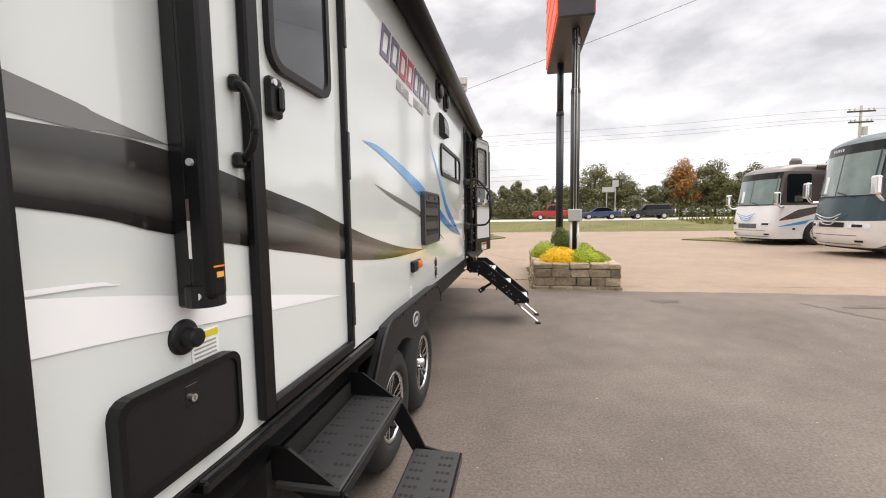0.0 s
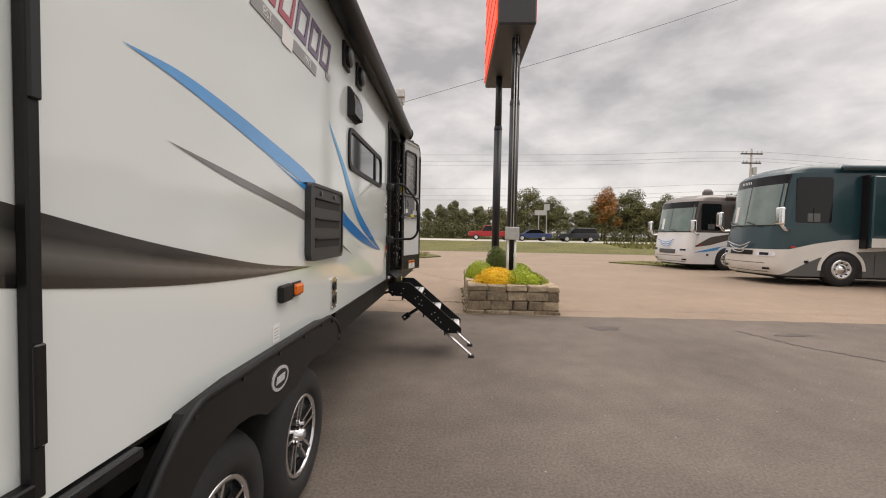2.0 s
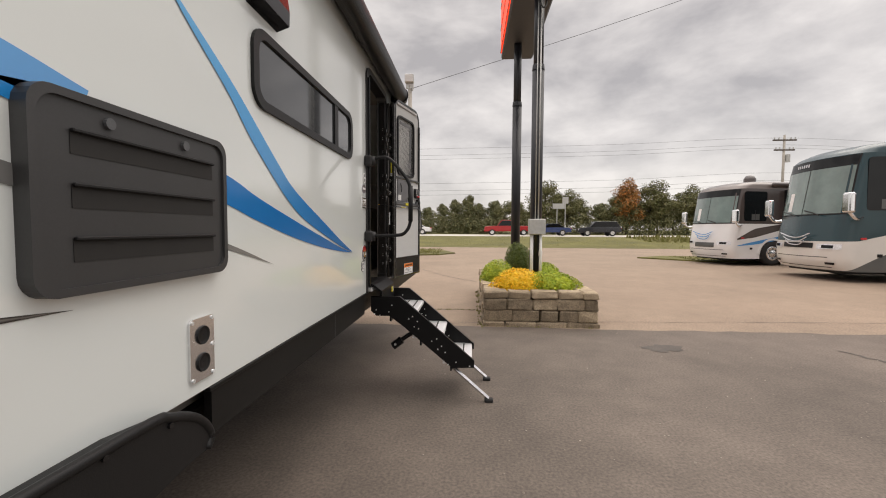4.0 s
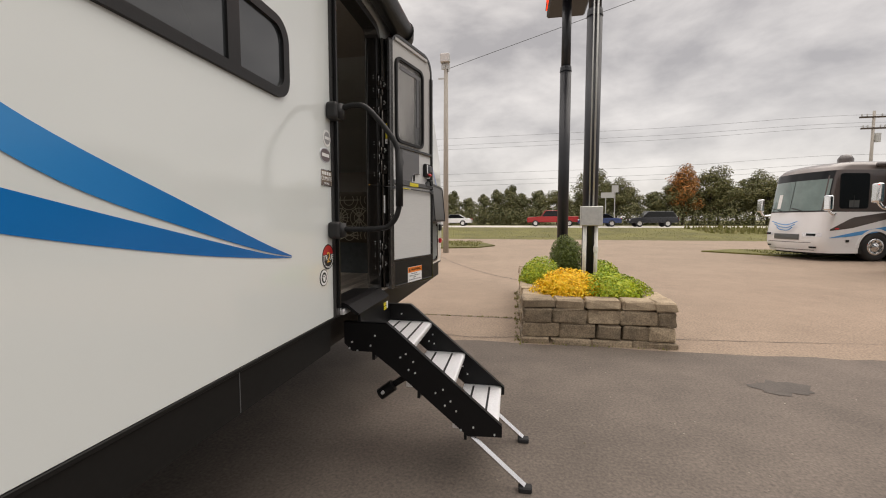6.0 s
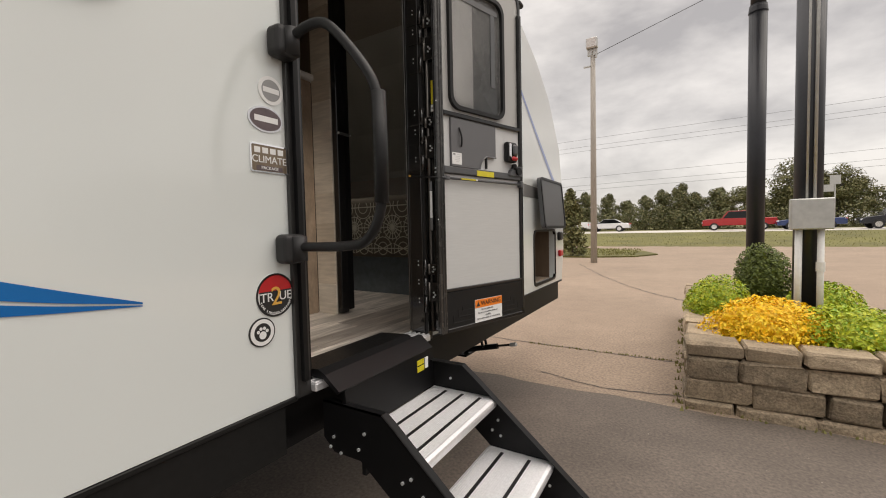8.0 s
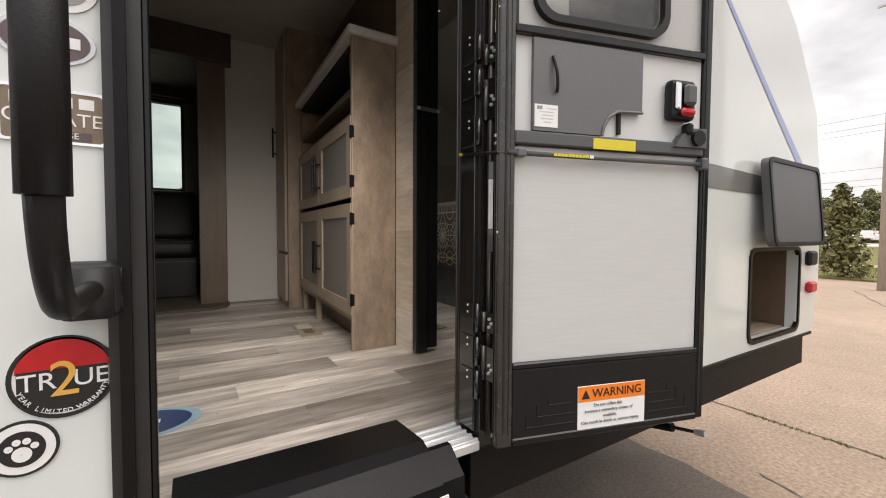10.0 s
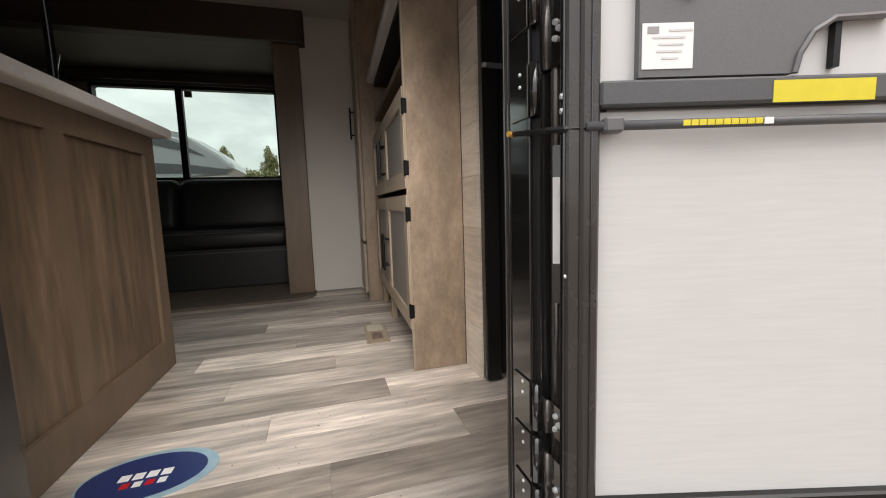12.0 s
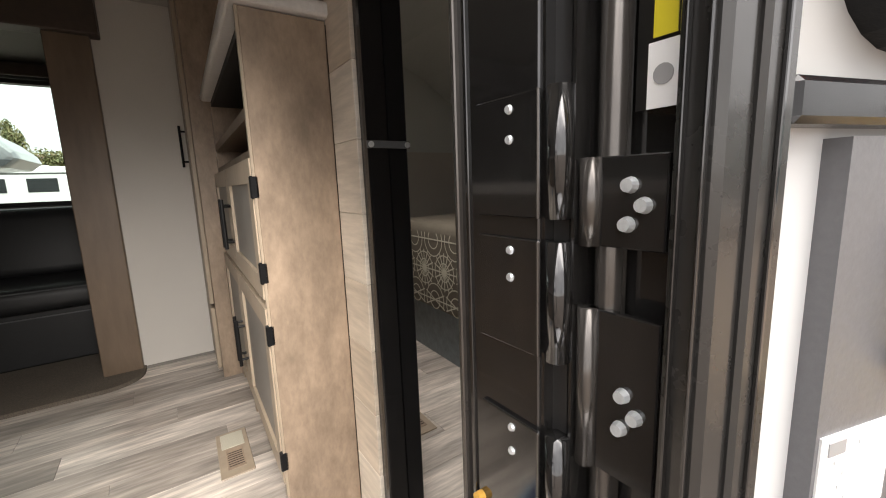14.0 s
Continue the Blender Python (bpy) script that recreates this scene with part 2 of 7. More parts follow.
LEAF_YELLOW = mat("yellow_leaves", (0.92, 0.52, 0.006), 0.55, grain=0.1, amount=0.3, rand=0.3, island=True, second=(0.8, 0.6, 0.02))
LEAF_LIME = mat("lime_leaves", (0.17, 0.32, 0.008), 0.55, grain=0.1, amount=0.3, rand=0.3, island=True, second=(0.5, 0.5, 0.015))
LEAF_DARK = mat("dark_leaves", (0.07, 0.1, 0.014), 0.6, grain=0.1, amount=0.35, rand=0.3, island=True, second=(0.13, 0.16, 0.022))
LEAF_PINE = mat("pine_needles", (0.08, 0.098, 0.036), 0.7, grain=0.6, amount=0.4, rand=0.3, island=True, second=(0.2, 0.18, 0.075))
LEAF_OAK = mat("oak_leaves", (0.095, 0.108, 0.032), 0.7, grain=0.6, amount=0.4, rand=0.3, island=True, second=(0.16, 0.14, 0.05))
LEAF_ORANGE = mat("orange_leaves", (0.55, 0.2, 0.04), 0.7, grain=0.6, amount=0.3, rand=0.3, island=True, second=(0.14, 0.11, 0.035))
BARK = mat("bark", (0.08, 0.062, 0.05), 0.9, grain=0.05, amount=0.3, bump=0.01)
POLE_STEEL = mat("dark_painted_steel", (0.013, 0.014, 0.018), 0.4, grain=0.02, amount=0.25, big=0.5, big_amount=0.3, bump=0.0004)
POLE_WOOD = mat("weathered_pole_wood", (0.36, 0.33, 0.29), 0.85, grain=0.03, amount=0.2, big=0.6, big_amount=0.15, stretch=(1, 1, 0.1))
GALV = mat("galvanised_steel", (0.5, 0.5, 0.48), 0.45, metal=0.5, grain=0.05, amount=0.12)
CONDUIT = mat("white_conduit", (0.72, 0.71, 0.68), 0.5, grain=0.03, amount=0.08)
SIGN_DARK = mat("sign_cabinet", (0.035, 0.034, 0.036), 0.5, grain=0.05, amount=0.2)
LED_RED = mat("red_led_face", (1.0, 0.05, 0.012), 0.5, grain=0.05, amount=0.5, emit=1.2)
CABLE = mat("cable_black", (0.02, 0.02, 0.02), 0.6, grain=0.05, amount=0.1)

PLANK = mat("grey_vinyl_plank", (0.55, 0.495, 0.44), 0.36, grain=0.02, amount=0.45, big=0.11, big_amount=0.52, stretch=(1, 0.11, 1),
            rand=0.5, second=(0.27, 0.232, 0.2), bump=0.0002, mid=0.045, mid_amount=0.3)
MAPLE = mat("maple_panel", (0.29, 0.218, 0.158), 0.42, grain=0.012, amount=0.14, big=0.16, big_amount=0.3, stretch=(1, 1, 0.5), mid=0.05, mid_amount=0.22)
MAPLE_LIGHT = mat("light_maple", (0.345, 0.278, 0.207), 0.42, grain=0.03, amount=0.1, big=0.2, big_amount=0.08, stretch=(1, 1, 0.25))
PLANK_HATCH = mat("grey_brown_plank_vinyl", (0.3, 0.235, 0.18), 0.4, grain=0.05, amount=0.35, big=0.2, big_amount=0.2, stretch=(1, 0.12, 1), rand=0.3)
ISLAND_PANEL = mat("streaked_brown_panel", (0.135, 0.093, 0.06), 0.45, grain=0.03, amount=0.25, big=0.16, big_amount=0.45, stretch=(1, 1, 0.14), mid=0.06, mid_amount=0.3)
WALNUT = mat("brown_panel", (0.15, 0.105, 0.07), 0.45, grain=0.04, amount=0.16, big=0.2, big_amount=0.15, stretch=(1, 1, 0.2))
TAUPE = mat("taupe_panel", (0.20, 0.185, 0.165), 0.45, grain=0.02, amount=0.06, big=0.3, big_amount=0.06)
COUNTER = mat("pale_worktop", (0.62, 0.6, 0.58), 0.3, grain=0.01, amount=0.08, big=0.1, big_amount=0.04)
INNER_WALL = mat("pale_wallboard", (0.58, 0.555, 0.515), 0.6, grain=0.004, amount=0.05, big=0.5, big_amount=0.03)
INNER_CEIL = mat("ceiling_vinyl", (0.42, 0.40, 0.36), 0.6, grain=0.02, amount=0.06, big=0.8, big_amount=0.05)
SHIPLAP = mat("whitewashed_planks", (0.72, 0.66, 0.57), 0.5, grain=0.02, amount=0.22, big=0.18, big_amount=0.2, stretch=(0.12, 0.12, 1), rand=0.35, second=(0.5, 0.42, 0.33))
SOFA = mat("charcoal_leatherette", (0.014, 0.0143, 0.015), 0.5, grain=0.006, amount=0.2, big=0.15, big_amount=0.15, bump=0.0006)
CARPET = mat("carpet", (0.115, 0.095, 0.075), 0.95, grain=0.006, amount=0.4, big=0.2, big_amount=0.12, bump=0.002)
# near-black that paints the shade inside holes, wells and recesses
RECESS_SHADE = mat("recess_shade_black", (0.012, 0.011, 0.01), 0.7, grain=0.05, amount=0.2)
BED_CLOTH = mat("bedspread_brown", (0.105, 0.088, 0.065), 0.9, grain=0.004, amount=0.2, big=0.1, big_amount=0.1, bump=0.001)
BED_LINE = mat("bedspread_pattern", (0.5, 0.47, 0.38), 0.9, grain=0.004, amount=0.1)
GREY_CLOTH = mat("grey_mattress_wrap", (0.13, 0.155, 0.17), 0.3, grain=0.05, amount=0.25, bump=0.004)

HINGE_METAL = mat("worn_hinge_metal", (0.13, 0.12, 0.11), 0.22, metal=0.7, grain=0.02, amount=0.08, big=0.1, big_amount=0.1)
JAMB_BLACK = mat("glossy_black_jamb", (0.015, 0.0145, 0.014), 0.13, grain=0.05, amount=0.2, coat=0.8, spec=0.6, rough_var=0.04)
SATIN = mat("satin_black_extrusion", (0.055, 0.053, 0.05), 0.26, metal=0.5, grain=0.05, amount=0.12, coat=0.3, rough_var=0.05)
CHARCOAL = mat("charcoal_extrusion", (0.022, 0.0215, 0.021), 0.32, grain=0.05, amount=0.15, coat=0.2, spec=0.5, rough_var=0.05)
MOUNT_GREY = mat("dark_moulded_plastic", (0.02, 0.02, 0.0205), 0.5, spec=0.4, grain=0.004, amount=0.12, big=0.1, big_amount=0.1, bump=0.0003)
VINYL_PALE = mat("pale_violet_vinyl", (0.3, 0.36, 0.6), 0.25, grain=0.5, amount=0.1)
DOOR_PANEL = mat("white_door_panel", (0.6, 0.605, 0.6), 0.5, grain=0.3, amount=0.03)
HEADER = mat("dark_brown_header", (0.05, 0.035, 0.026), 0.5, grain=0.04, amount=0.16, big=0.2, big_amount=0.15)
VENT_GREY = mat("dark_grey_vent", (0.036, 0.036, 0.037), 0.45, grain=0.004, amount=0.1, big=0.2, big_amount=0.1)
COACH_GLASS = mat("dark_coach_glass", (0.006, 0.007, 0.008), 0.05, grain=0.5, amount=0.1, spec=0.35)
# ceiling vinyl with the slide-out's shade put into its colour
SHADE_DARK = mat("shaded_slide_board", (0.2, 0.19, 0.165), 0.6, grain=0.02, amount=0.06, big=0.8, big_amount=0.05)
SLIDE_GREY = mat("slide_panel_grey", (0.125, 0.125, 0.13), 0.45, grain=0.004, amount=0.08, big=0.2, big_amount=0.06, bump=0.0002)
NAVY_INK = mat("navy_print", (0.02, 0.035, 0.13), 0.3, grain=0.02, amount=0.1)
PALE_RIM = mat("pale_blue_film", (0.28, 0.42, 0.5), 0.3, grain=0.05, amount=0.15)
RED_INK = mat("crimson_vinyl", (0.42, 0.03, 0.07), 0.2, grain=0.3, amount=0.3, coat=0.3)
INK_PALE = mat("pale_grey_ink", (0.6, 0.6, 0.6), 0.5, grain=0.02, amount=0.05)

# ---- mesh helpers ----
INV = {}


def bm_new():
    return bmesh.new()


def thing(name, at=(0, 0, 0), label="", category="", group="", kind=""):
    ob = new(name)
    ob.location = at
    ob.empty_display_size = 0.1
    INV[ob] = Matrix.Translation(at).inverted()
    return tagged(ob, label, category, group, kind)


def mesh_of(name, bm, material, smooth=False):
    bmesh.ops.recalc_face_normals(bm, faces=bm.faces)
    me = bpy.data.meshes.new(name)
    bm.to_mesh(me)
    bm.free()
    for m in (material if isinstance(material, (list, tuple)) else [material]):
        me.materials.append(m)
    if smooth:
        me.shade_smooth()
    return me


def part(name, bm, material, parent=None, label="", smooth=False):
    """Links a bmesh, given in world places, as one mesh object under a thing or a part."""
    ob = new(name, mesh_of(name, bm, material, smooth))
    if parent is not None:
        ob.parent = parent
        ob.matrix_parent_inverse = INV.get(parent, Matrix.Identity(4))
    return tagged(ob, label)


def struct(name, bm, material, label, category, smooth=False):
    return tagged(part(name, bm, material, None, "", smooth), label, category, "", "structure")


def solo(name, bm, material, label, category, group="", smooth=False, kind=""):
    return tagged(part(name, bm, material, None, "", smooth), label, category, group, kind)


def box(bm, x0, x1, y0, y1, z0, z1, bevel=0.0, m=None, seg=1):
    q = Matrix.LocRotScale(((x0 + x1) / 2, (y0 + y1) / 2, (z0 + z1) / 2), None, (abs(x1 - x0), abs(y1 - y0), abs(z1 - z0)))
    r = bmesh.ops.create_cube(bm, size=1, matrix=q)
    vs = r["verts"]
    if bevel:
        es = list({e for v in vs for e in v.link_edges})
        r = bmesh.ops.bevel(bm, geom=es, offset=bevel, segments=seg, affect="EDGES", profile=0.5)
        vs = list({v for f in r["faces"] for v in f.verts} | {v for v in vs if v.is_valid})
    if m is not None:
        bmesh.ops.transform(bm, matrix=m, verts=vs)
    return vs


def bx(*a, **k):
    bm = bm_new()
    box(bm, *a, **k)
    return bm


def cyl(bm, p0, p1, r0, r1=None, n=16, caps=True):
    p0, p1 = Vector(p0), Vector(p1)
    d = p1 - p0
    q = d.to_track_quat("Z", "Y").to_matrix().to_4x4()
    r = bmesh.ops.create_cone(bm, cap_ends=caps, segments=n, radius1=r0, radius2=r0 if r1 is None else r1, depth=d.length,
                              matrix=Matrix.Translation((p0 + p1) / 2) @ q)
    return r["verts"]


def cy(*a, **k):
    bm = bm_new()
    cyl(bm, *a, **k)
    return bm


def prism(bm, pts, axis, a, b):
    """Extrudes a polygon: axis x takes (y, z) points, y takes (x, z), z takes (x, y)."""
    put = {"x": lambda p, v: (v, p[0], p[1]), "y": lambda p, v: (p[0], v, p[1]), "z": lambda p, v: (p[0], p[1], v)}[axis]
    lo = [bm.verts.new(put(p, a)) for p in pts]
    hi = [bm.verts.new(put(p, b)) for p in pts]
    bm.faces.new(lo)
    bm.faces.new(hi[::-1])
    for i in range(len(pts)):
        j = (i + 1) % len(pts)
        bm.faces.new((lo[i], lo[j], hi[j], hi[i]))
    return lo + hi


def pr(pts, axis, a, b):
    bm = bm_new()
    prism(bm, pts, axis, a, b)
    return bm


def rounded(y0, y1, z0, z1, r, n=5):
    """Outline of a rectangle with rounded corners."""
    out = []
    for cx, cz, a0 in ((y1 - r, z1 - r, 0), (y0 + r, z1 - r, 90), (y0 + r, z0 + r, 180), (y1 - r, z0 + r, 270)):
        for i in range(n + 1):
            a = radians(a0 + 90 * i / n)
            out.append((cx + r * math.cos(a), cz + r * math.sin(a)))
    return out


def rounded_top(y0, y1, z0, z1, r, n=6):
    """The same with square lower corners."""
    out = []
    for cx, a0 in ((y1 - r, 0), (y0 + r, 90)):
        for i in range(n + 1):
            a = radians(a0 + 90 * i / n)
            out.append((cx + r * math.cos(a), z1 - r + r * math.sin(a)))
    return out + [(y0, z0), (y1, z0)]


def ring(bm, outer, inner, axis, a, b):
    """A frame between two outlines of the same count of points."""
    put = {"x": lambda p, v: (v, p[0], p[1]), "y": lambda p, v: (p[0], v, p[1]), "z": lambda p, v: (p[0], p[1], v)}[axis]
    n = len(outer)
    vs = [[bm.verts.new(put(p, v)) for p in pts] for pts, v in ((outer, a), (inner, a), (outer, b), (inner, b))]
    oa, ia, ob_, ib = vs
    for i in range(n):
        j = (i + 1) % n
        bm.faces.new((oa[i], oa[j], ia[j], ia[i]))
        bm.faces.new((ob_[i], ib[i], ib[j], ob_[j]))
        bm.faces.new((oa[i], ob_[i], ob_[j], oa[j]))
        bm.faces.new((ia[i], ia[j], ib[j], ib[i]))
    return [v for g in vs for v in g]


def rg(outer, inner, axis, a, b):
    bm = bm_new()
    ring(bm, outer, inner, axis, a, b)
    return bm


def smooth_line(pts, n=8):
    """Catmull-Rom through the points."""
    p = [Vector(q) for q in pts]
    p = [p[0] * 2 - p[1]] + p + [p[-1] * 2 - p[-2]]
    out = []
    for i in range(1, len(p) - 2):
        for k in range(n):
            t = k / n
            out.append(0.5 * (2 * p[i] + (p[i + 1] - p[i - 1]) * t + (2 * p[i - 1] - 5 * p[i] + 4 * p[i + 1] - p[i + 2]) * t * t
                              + (3 * p[i] - p[i - 1] - 3 * p[i + 1] + p[i + 2]) * t ** 3))
    out.append(p[-2])
    return out


def tube(bm, pts, r, n=10, caps=True):
    pts = [Vector(p) for p in pts]
    rings = []
    up = Vector((0.013, 0.03, 1)).normalized()
    for i, p in enumerate(pts):
        d = (pts[min(i + 1, len(pts) - 1)] - pts[max(i - 1, 0)]).normalized()
        s = d.cross(up)
        if s.length < 0.1:
            s = d.cross(Vector((1, 0.1, 0)))
        s.normalize()
        u = s.cross(d)
        rad = r[i] if isinstance(r, (list, tuple)) else r
        rings.append([bm.verts.new(p + rad * (math.cos(2 * math.pi * k / n) * s + math.sin(2 * math.pi * k / n) * u)) for k in range(n)])
    for a, b in zip(rings, rings[1:]):
        for k in range(n):
            bm.faces.new((a[k], a[(k + 1) % n], b[(k + 1) % n], b[k]))
    if caps:
        bm.faces.new(rings[0][::-1])
        bm.faces.new(rings[-1])


def tb(pts, r, n=10):
    bm = bm_new()
    tube(bm, pts, r, n)
    return bm


def lathe(bm, prof, centre, axis, n=32):
    """Turns (radius, along) points about an axis ('x', 'y' or 'z') through centre."""
    c = Vector(centre)
    rows = []
    for r, a in prof:
        row = []
        for k in range(n):
            t = 2 * math.pi * k / n
            u, v = r * math.cos(t), r * math.sin(t)
            row.append(bm.verts.new(c + Vector({"x": (a, u, v), "y": (u, a, v), "z": (u, v, a)}[axis])))
        rows.append(row)
    for p, q in zip(rows, rows[1:]):
        for k in range(n):
            bm.faces.new((p[k], p[(k + 1) % n], q[(k + 1) % n], q[k]))
    return rows


def strip(upper, lower, x, n=6):
    """A flat decal on the side wall between an upper and a lower edge, given as (y, z) points with shared ends."""
    u, w = smooth_line([(0, *p) for p in upper], n), smooth_line([(0, *p) for p in lower], n)
    m = 48

    def at(line, f):
        s = f * (len(line) - 1)
        i = min(int(s), len(line) - 2)
        return line[i].lerp(line[i + 1], s - i)
    bm = bm_new()
    rows = []
    uv = bm.loops.layers.uv.new("UVMap")
    for k in range(m + 1):
        a, b = at(u, k / m), at(w, k / m)
        rows.append([bm.verts.new((x, a.y, a.z)), bm.verts.new((x, b.y, b.z))])
    for k, (p, q) in enumerate(zip(rows, rows[1:])):
        f = bm.faces.new((p[0], q[0], q[1], p[1]))
        for loop, at_ in zip(f.loops, ((k, 0), (k + 1, 0), (k + 1, 1), (k, 1))):
            loop[uv].uv = (at_[0] / m, at_[1])
    return bm


def letters(text, size, m, material, parent=None, name="lettering", depth=0.0008, label=""):
    """Built-in font, turned into a mesh, with the text's centre at the pose m (x to the right, y up, z out)."""
    cu = bpy.data.curves.new(name, "FONT")
    cu.body, cu.size, cu.extrude, cu.align_x, cu.align_y = text, size, depth, "CENTER", "CENTER"
    tmp = new(name, cu)
    me = bpy.data.meshes.new_from_object(tmp)
    bpy.data.objects.remove(tmp)
    me.transform(m)
    me.materials.clear()
    me.materials.append(material)
    ob = new(name, me)
    if parent is not None:
        ob.parent = parent
        ob.matrix_parent_inverse = INV.get(parent, Matrix.Identity(4))
    return tagged(ob, label)


def on_wall(y, z, x=0.004):
    """A pose on the trailer's side: right is +y, up is +z, out is +x."""
    return Matrix(((0, 0, 1, x), (1, 0, 0, y), (0, 1, 0, z), (0, 0, 0, 1)))


def leaf_cloud(n, centre, radii, size, seed, floor=None, shell=0.55, flat=0.0):
    """Many small bent leaves filling an uneven ellipsoid."""
    rnd = random.Random(seed)
    verts, faces = [], []
    lobes = [(Vector((rnd.gauss(0, 1), rnd.gauss(0, 1), rnd.gauss(0, 1))).normalized(), rnd.uniform(-0.28, 0.3)) for _ in range(9)]
    for _ in range(n):
        d = Vector((rnd.gauss(0, 1), rnd.gauss(0, 1), rnd.gauss(0, 1))).normalized()
        k = 1 + sum(max(0, d.dot(v)) ** 4 * w for v, w in lobes)
        r = k * (shell + (1 - shell) * rnd.random() ** 0.6)
        p = Vector((centre[0] + d.x * radii[0] * r, centre[1] + d.y * radii[1] * r, centre[2] + d.z * radii[2] * r))
        if floor is not None and p.z < floor:
            continue
        s = size * rnd.uniform(0.6, 1.35)
        nrm = (d + Vector((rnd.gauss(0, 0.6), rnd.gauss(0, 0.6), rnd.gauss(0.4, 0.6)))).normalized()
        a = nrm.orthogonal().normalized()
        a.rotate(Matrix.Rotation(rnd.uniform(0, 6.28), 3, nrm))
        b = nrm.cross(a)
        i = len(verts)
        verts += [p - a * s, p + b * s * 0.55 + nrm * s * 0.15, p + a * s, p - b * s * 0.55 + nrm * s * 0.15]
        faces.append((i, i + 1, i + 2, i + 3))
    return verts, faces


def cloud_mesh(name, data, material, parent=None, label=""):
    me = bpy.data.meshes.new(name)
    me.from_pydata([tuple(v) for v in data[0]], [], data[1])
    me.materials.append(material)
    ob = new(name, me)
    if parent is not None:
        ob.parent = parent
        ob.matrix_parent_inverse = INV.get(parent, Matrix.Identity(4))
    return tagged(ob, label)

# ---- ground ----
def ground_sheet():
    rnd = random.Random(3)
    xs = [-1500, -300, -80, -30, -12] + [-6 + 0.25 * i for i in range(100)] + [22, 30, 50, 90, 300, 1500]
    rows = [(-1500, 0), (-200, 0), (-30, 0), (-6, 0), (0, 0), (4, 0), (8.06, 0), (14, 0), (24, 0), (34.2, 0), (38, 0.16), (43, 0.5),
            (47, 0.68), (52, 0.72), (58, 0.72), (62, 0.7), (75, 0.9), (200, 1.0), (1500, 1.0)]
    kind = [0, 0, 0, 0, 0, 0, 1, 1, 1, 2, 2, 2, 3, 3, 2, 2, 2, 2]
    bm = bm_new()
    grid = []
    for y, z in rows:
        wob = 0.035 if y == 8.06 else 0.25 if y == 34.2 else 0.0
        grid.append([bm.verts.new((x, y + (rnd.uniform(-wob, wob) if -7 < x < 23 else 0), z)) for x in xs])
    for k, (a, b) in enumerate(zip(grid, grid[1:])):
        for i in range(len(xs) - 1):
            bm.faces.new((a[i], a[i + 1], b[i + 1], b[i])).material_index = kind[k]
    ob = struct("ground", bm, [ASPHALT, TAN, GRASS_SOIL, ROAD], "grey asphalt yard, tan concrete drive and grass verge", "ground")
    return ob


ground = ground_sheet()


def flat_patch(name, pts, material, label, z=0.004):
    bm = bm_new()
    bm.faces.new([bm.verts.new((x, y, z)) for x, y in pts])
    return struct(name, bm, material, label, "ground")


def crack(pts, width, seed, material=TAR, label="dark sealed crack in the paving"):
    rnd = random.Random(seed)
    line = smooth_line([(x, y, 0) for x, y in pts], 14)
    line = [p + Vector((rnd.uniform(-1, 1), rnd.uniform(-1, 1), 0)) * width * 1.1 for p in line]
    bm = bm_new()
    rows = []
    for i, p in enumerate(line):
        d = (line[min(i + 1, len(line) - 1)] - line[max(i - 1, 0)]).normalized()
        s = Vector((-d.y, d.x, 0)) * width * rnd.uniform(0.3, 1.0)
        rows.append((bm.verts.new(p + s + Vector((0, 0, 0.004))), bm.verts.new(p - s + Vector((0, 0, 0.004)))))
    for a, b in zip(rows, rows[1:]):
        bm.faces.new((a[0], b[0], b[1], a[1]))
    return struct("paving_crack", bm, material, label, "crack")


def blot(cx, cy_, rx, ry, seed, material=TAR, label="dark oil stain on the asphalt", z=0.004):
    rnd = random.Random(seed)
    ph = [rnd.uniform(0, 6.28) for _ in range(4)]
    pts = []
    for k in range(40):
        a = 2 * math.pi * k / 40
        r = 1 + 0.22 * math.sin(2 * a + ph[0]) + 0.13 * math.sin(5 * a + ph[1]) + 0.08 * math.sin(9 * a + ph[2]) + 0.05 * math.sin(15 * a + ph[3])
        pts.append((cx + rx * r * math.cos(a), cy_ + ry * r * math.sin(a)))
    return flat_patch("stain", pts, material, label, z)


blot(3.15, 7.15, 0.2, 0.17, 1)
crack([(5.2, 7.2), (5.5, 6.4), (6.1, 5.5), (6.6, 4.4)], 0.03, 1)
crack([(-4.5, 9.28), (-1.5, 9.3), (0.3, 9.24), (1.0, 9.22)], 0.012, 3)
crack([(-2.4, 20.2), (-1.0, 16.6), (0.2, 14.2), (1.0, 13.1)], 0.02, 4)
crack([(2.8, 8.5), (6, 8.75), (10, 8.9)], 0.008, 5)
crack([(-0.2, 8.35), (0.4, 8.2), (1.0, 8.3)], 0.01, 6)

# ---- travel trailer ----
trailer = thing("travel_trailer", (-1.3, 3.5, 0), "light grey travel trailer with blue swooshes and its door open", "travel trailer")
SIDE_FRONT = [(6.075, 0.906), (8.44, 0.906), (8.51, 1.2), (8.5, 1.68), (8.38, 2.12), (8.06, 2.5), (7.74, 2.71), (7.41, 2.85), (7.05, 2.93), (6.075, 2.93)]


HATCH = (7.62, 8.2, 0.945, 1.375)


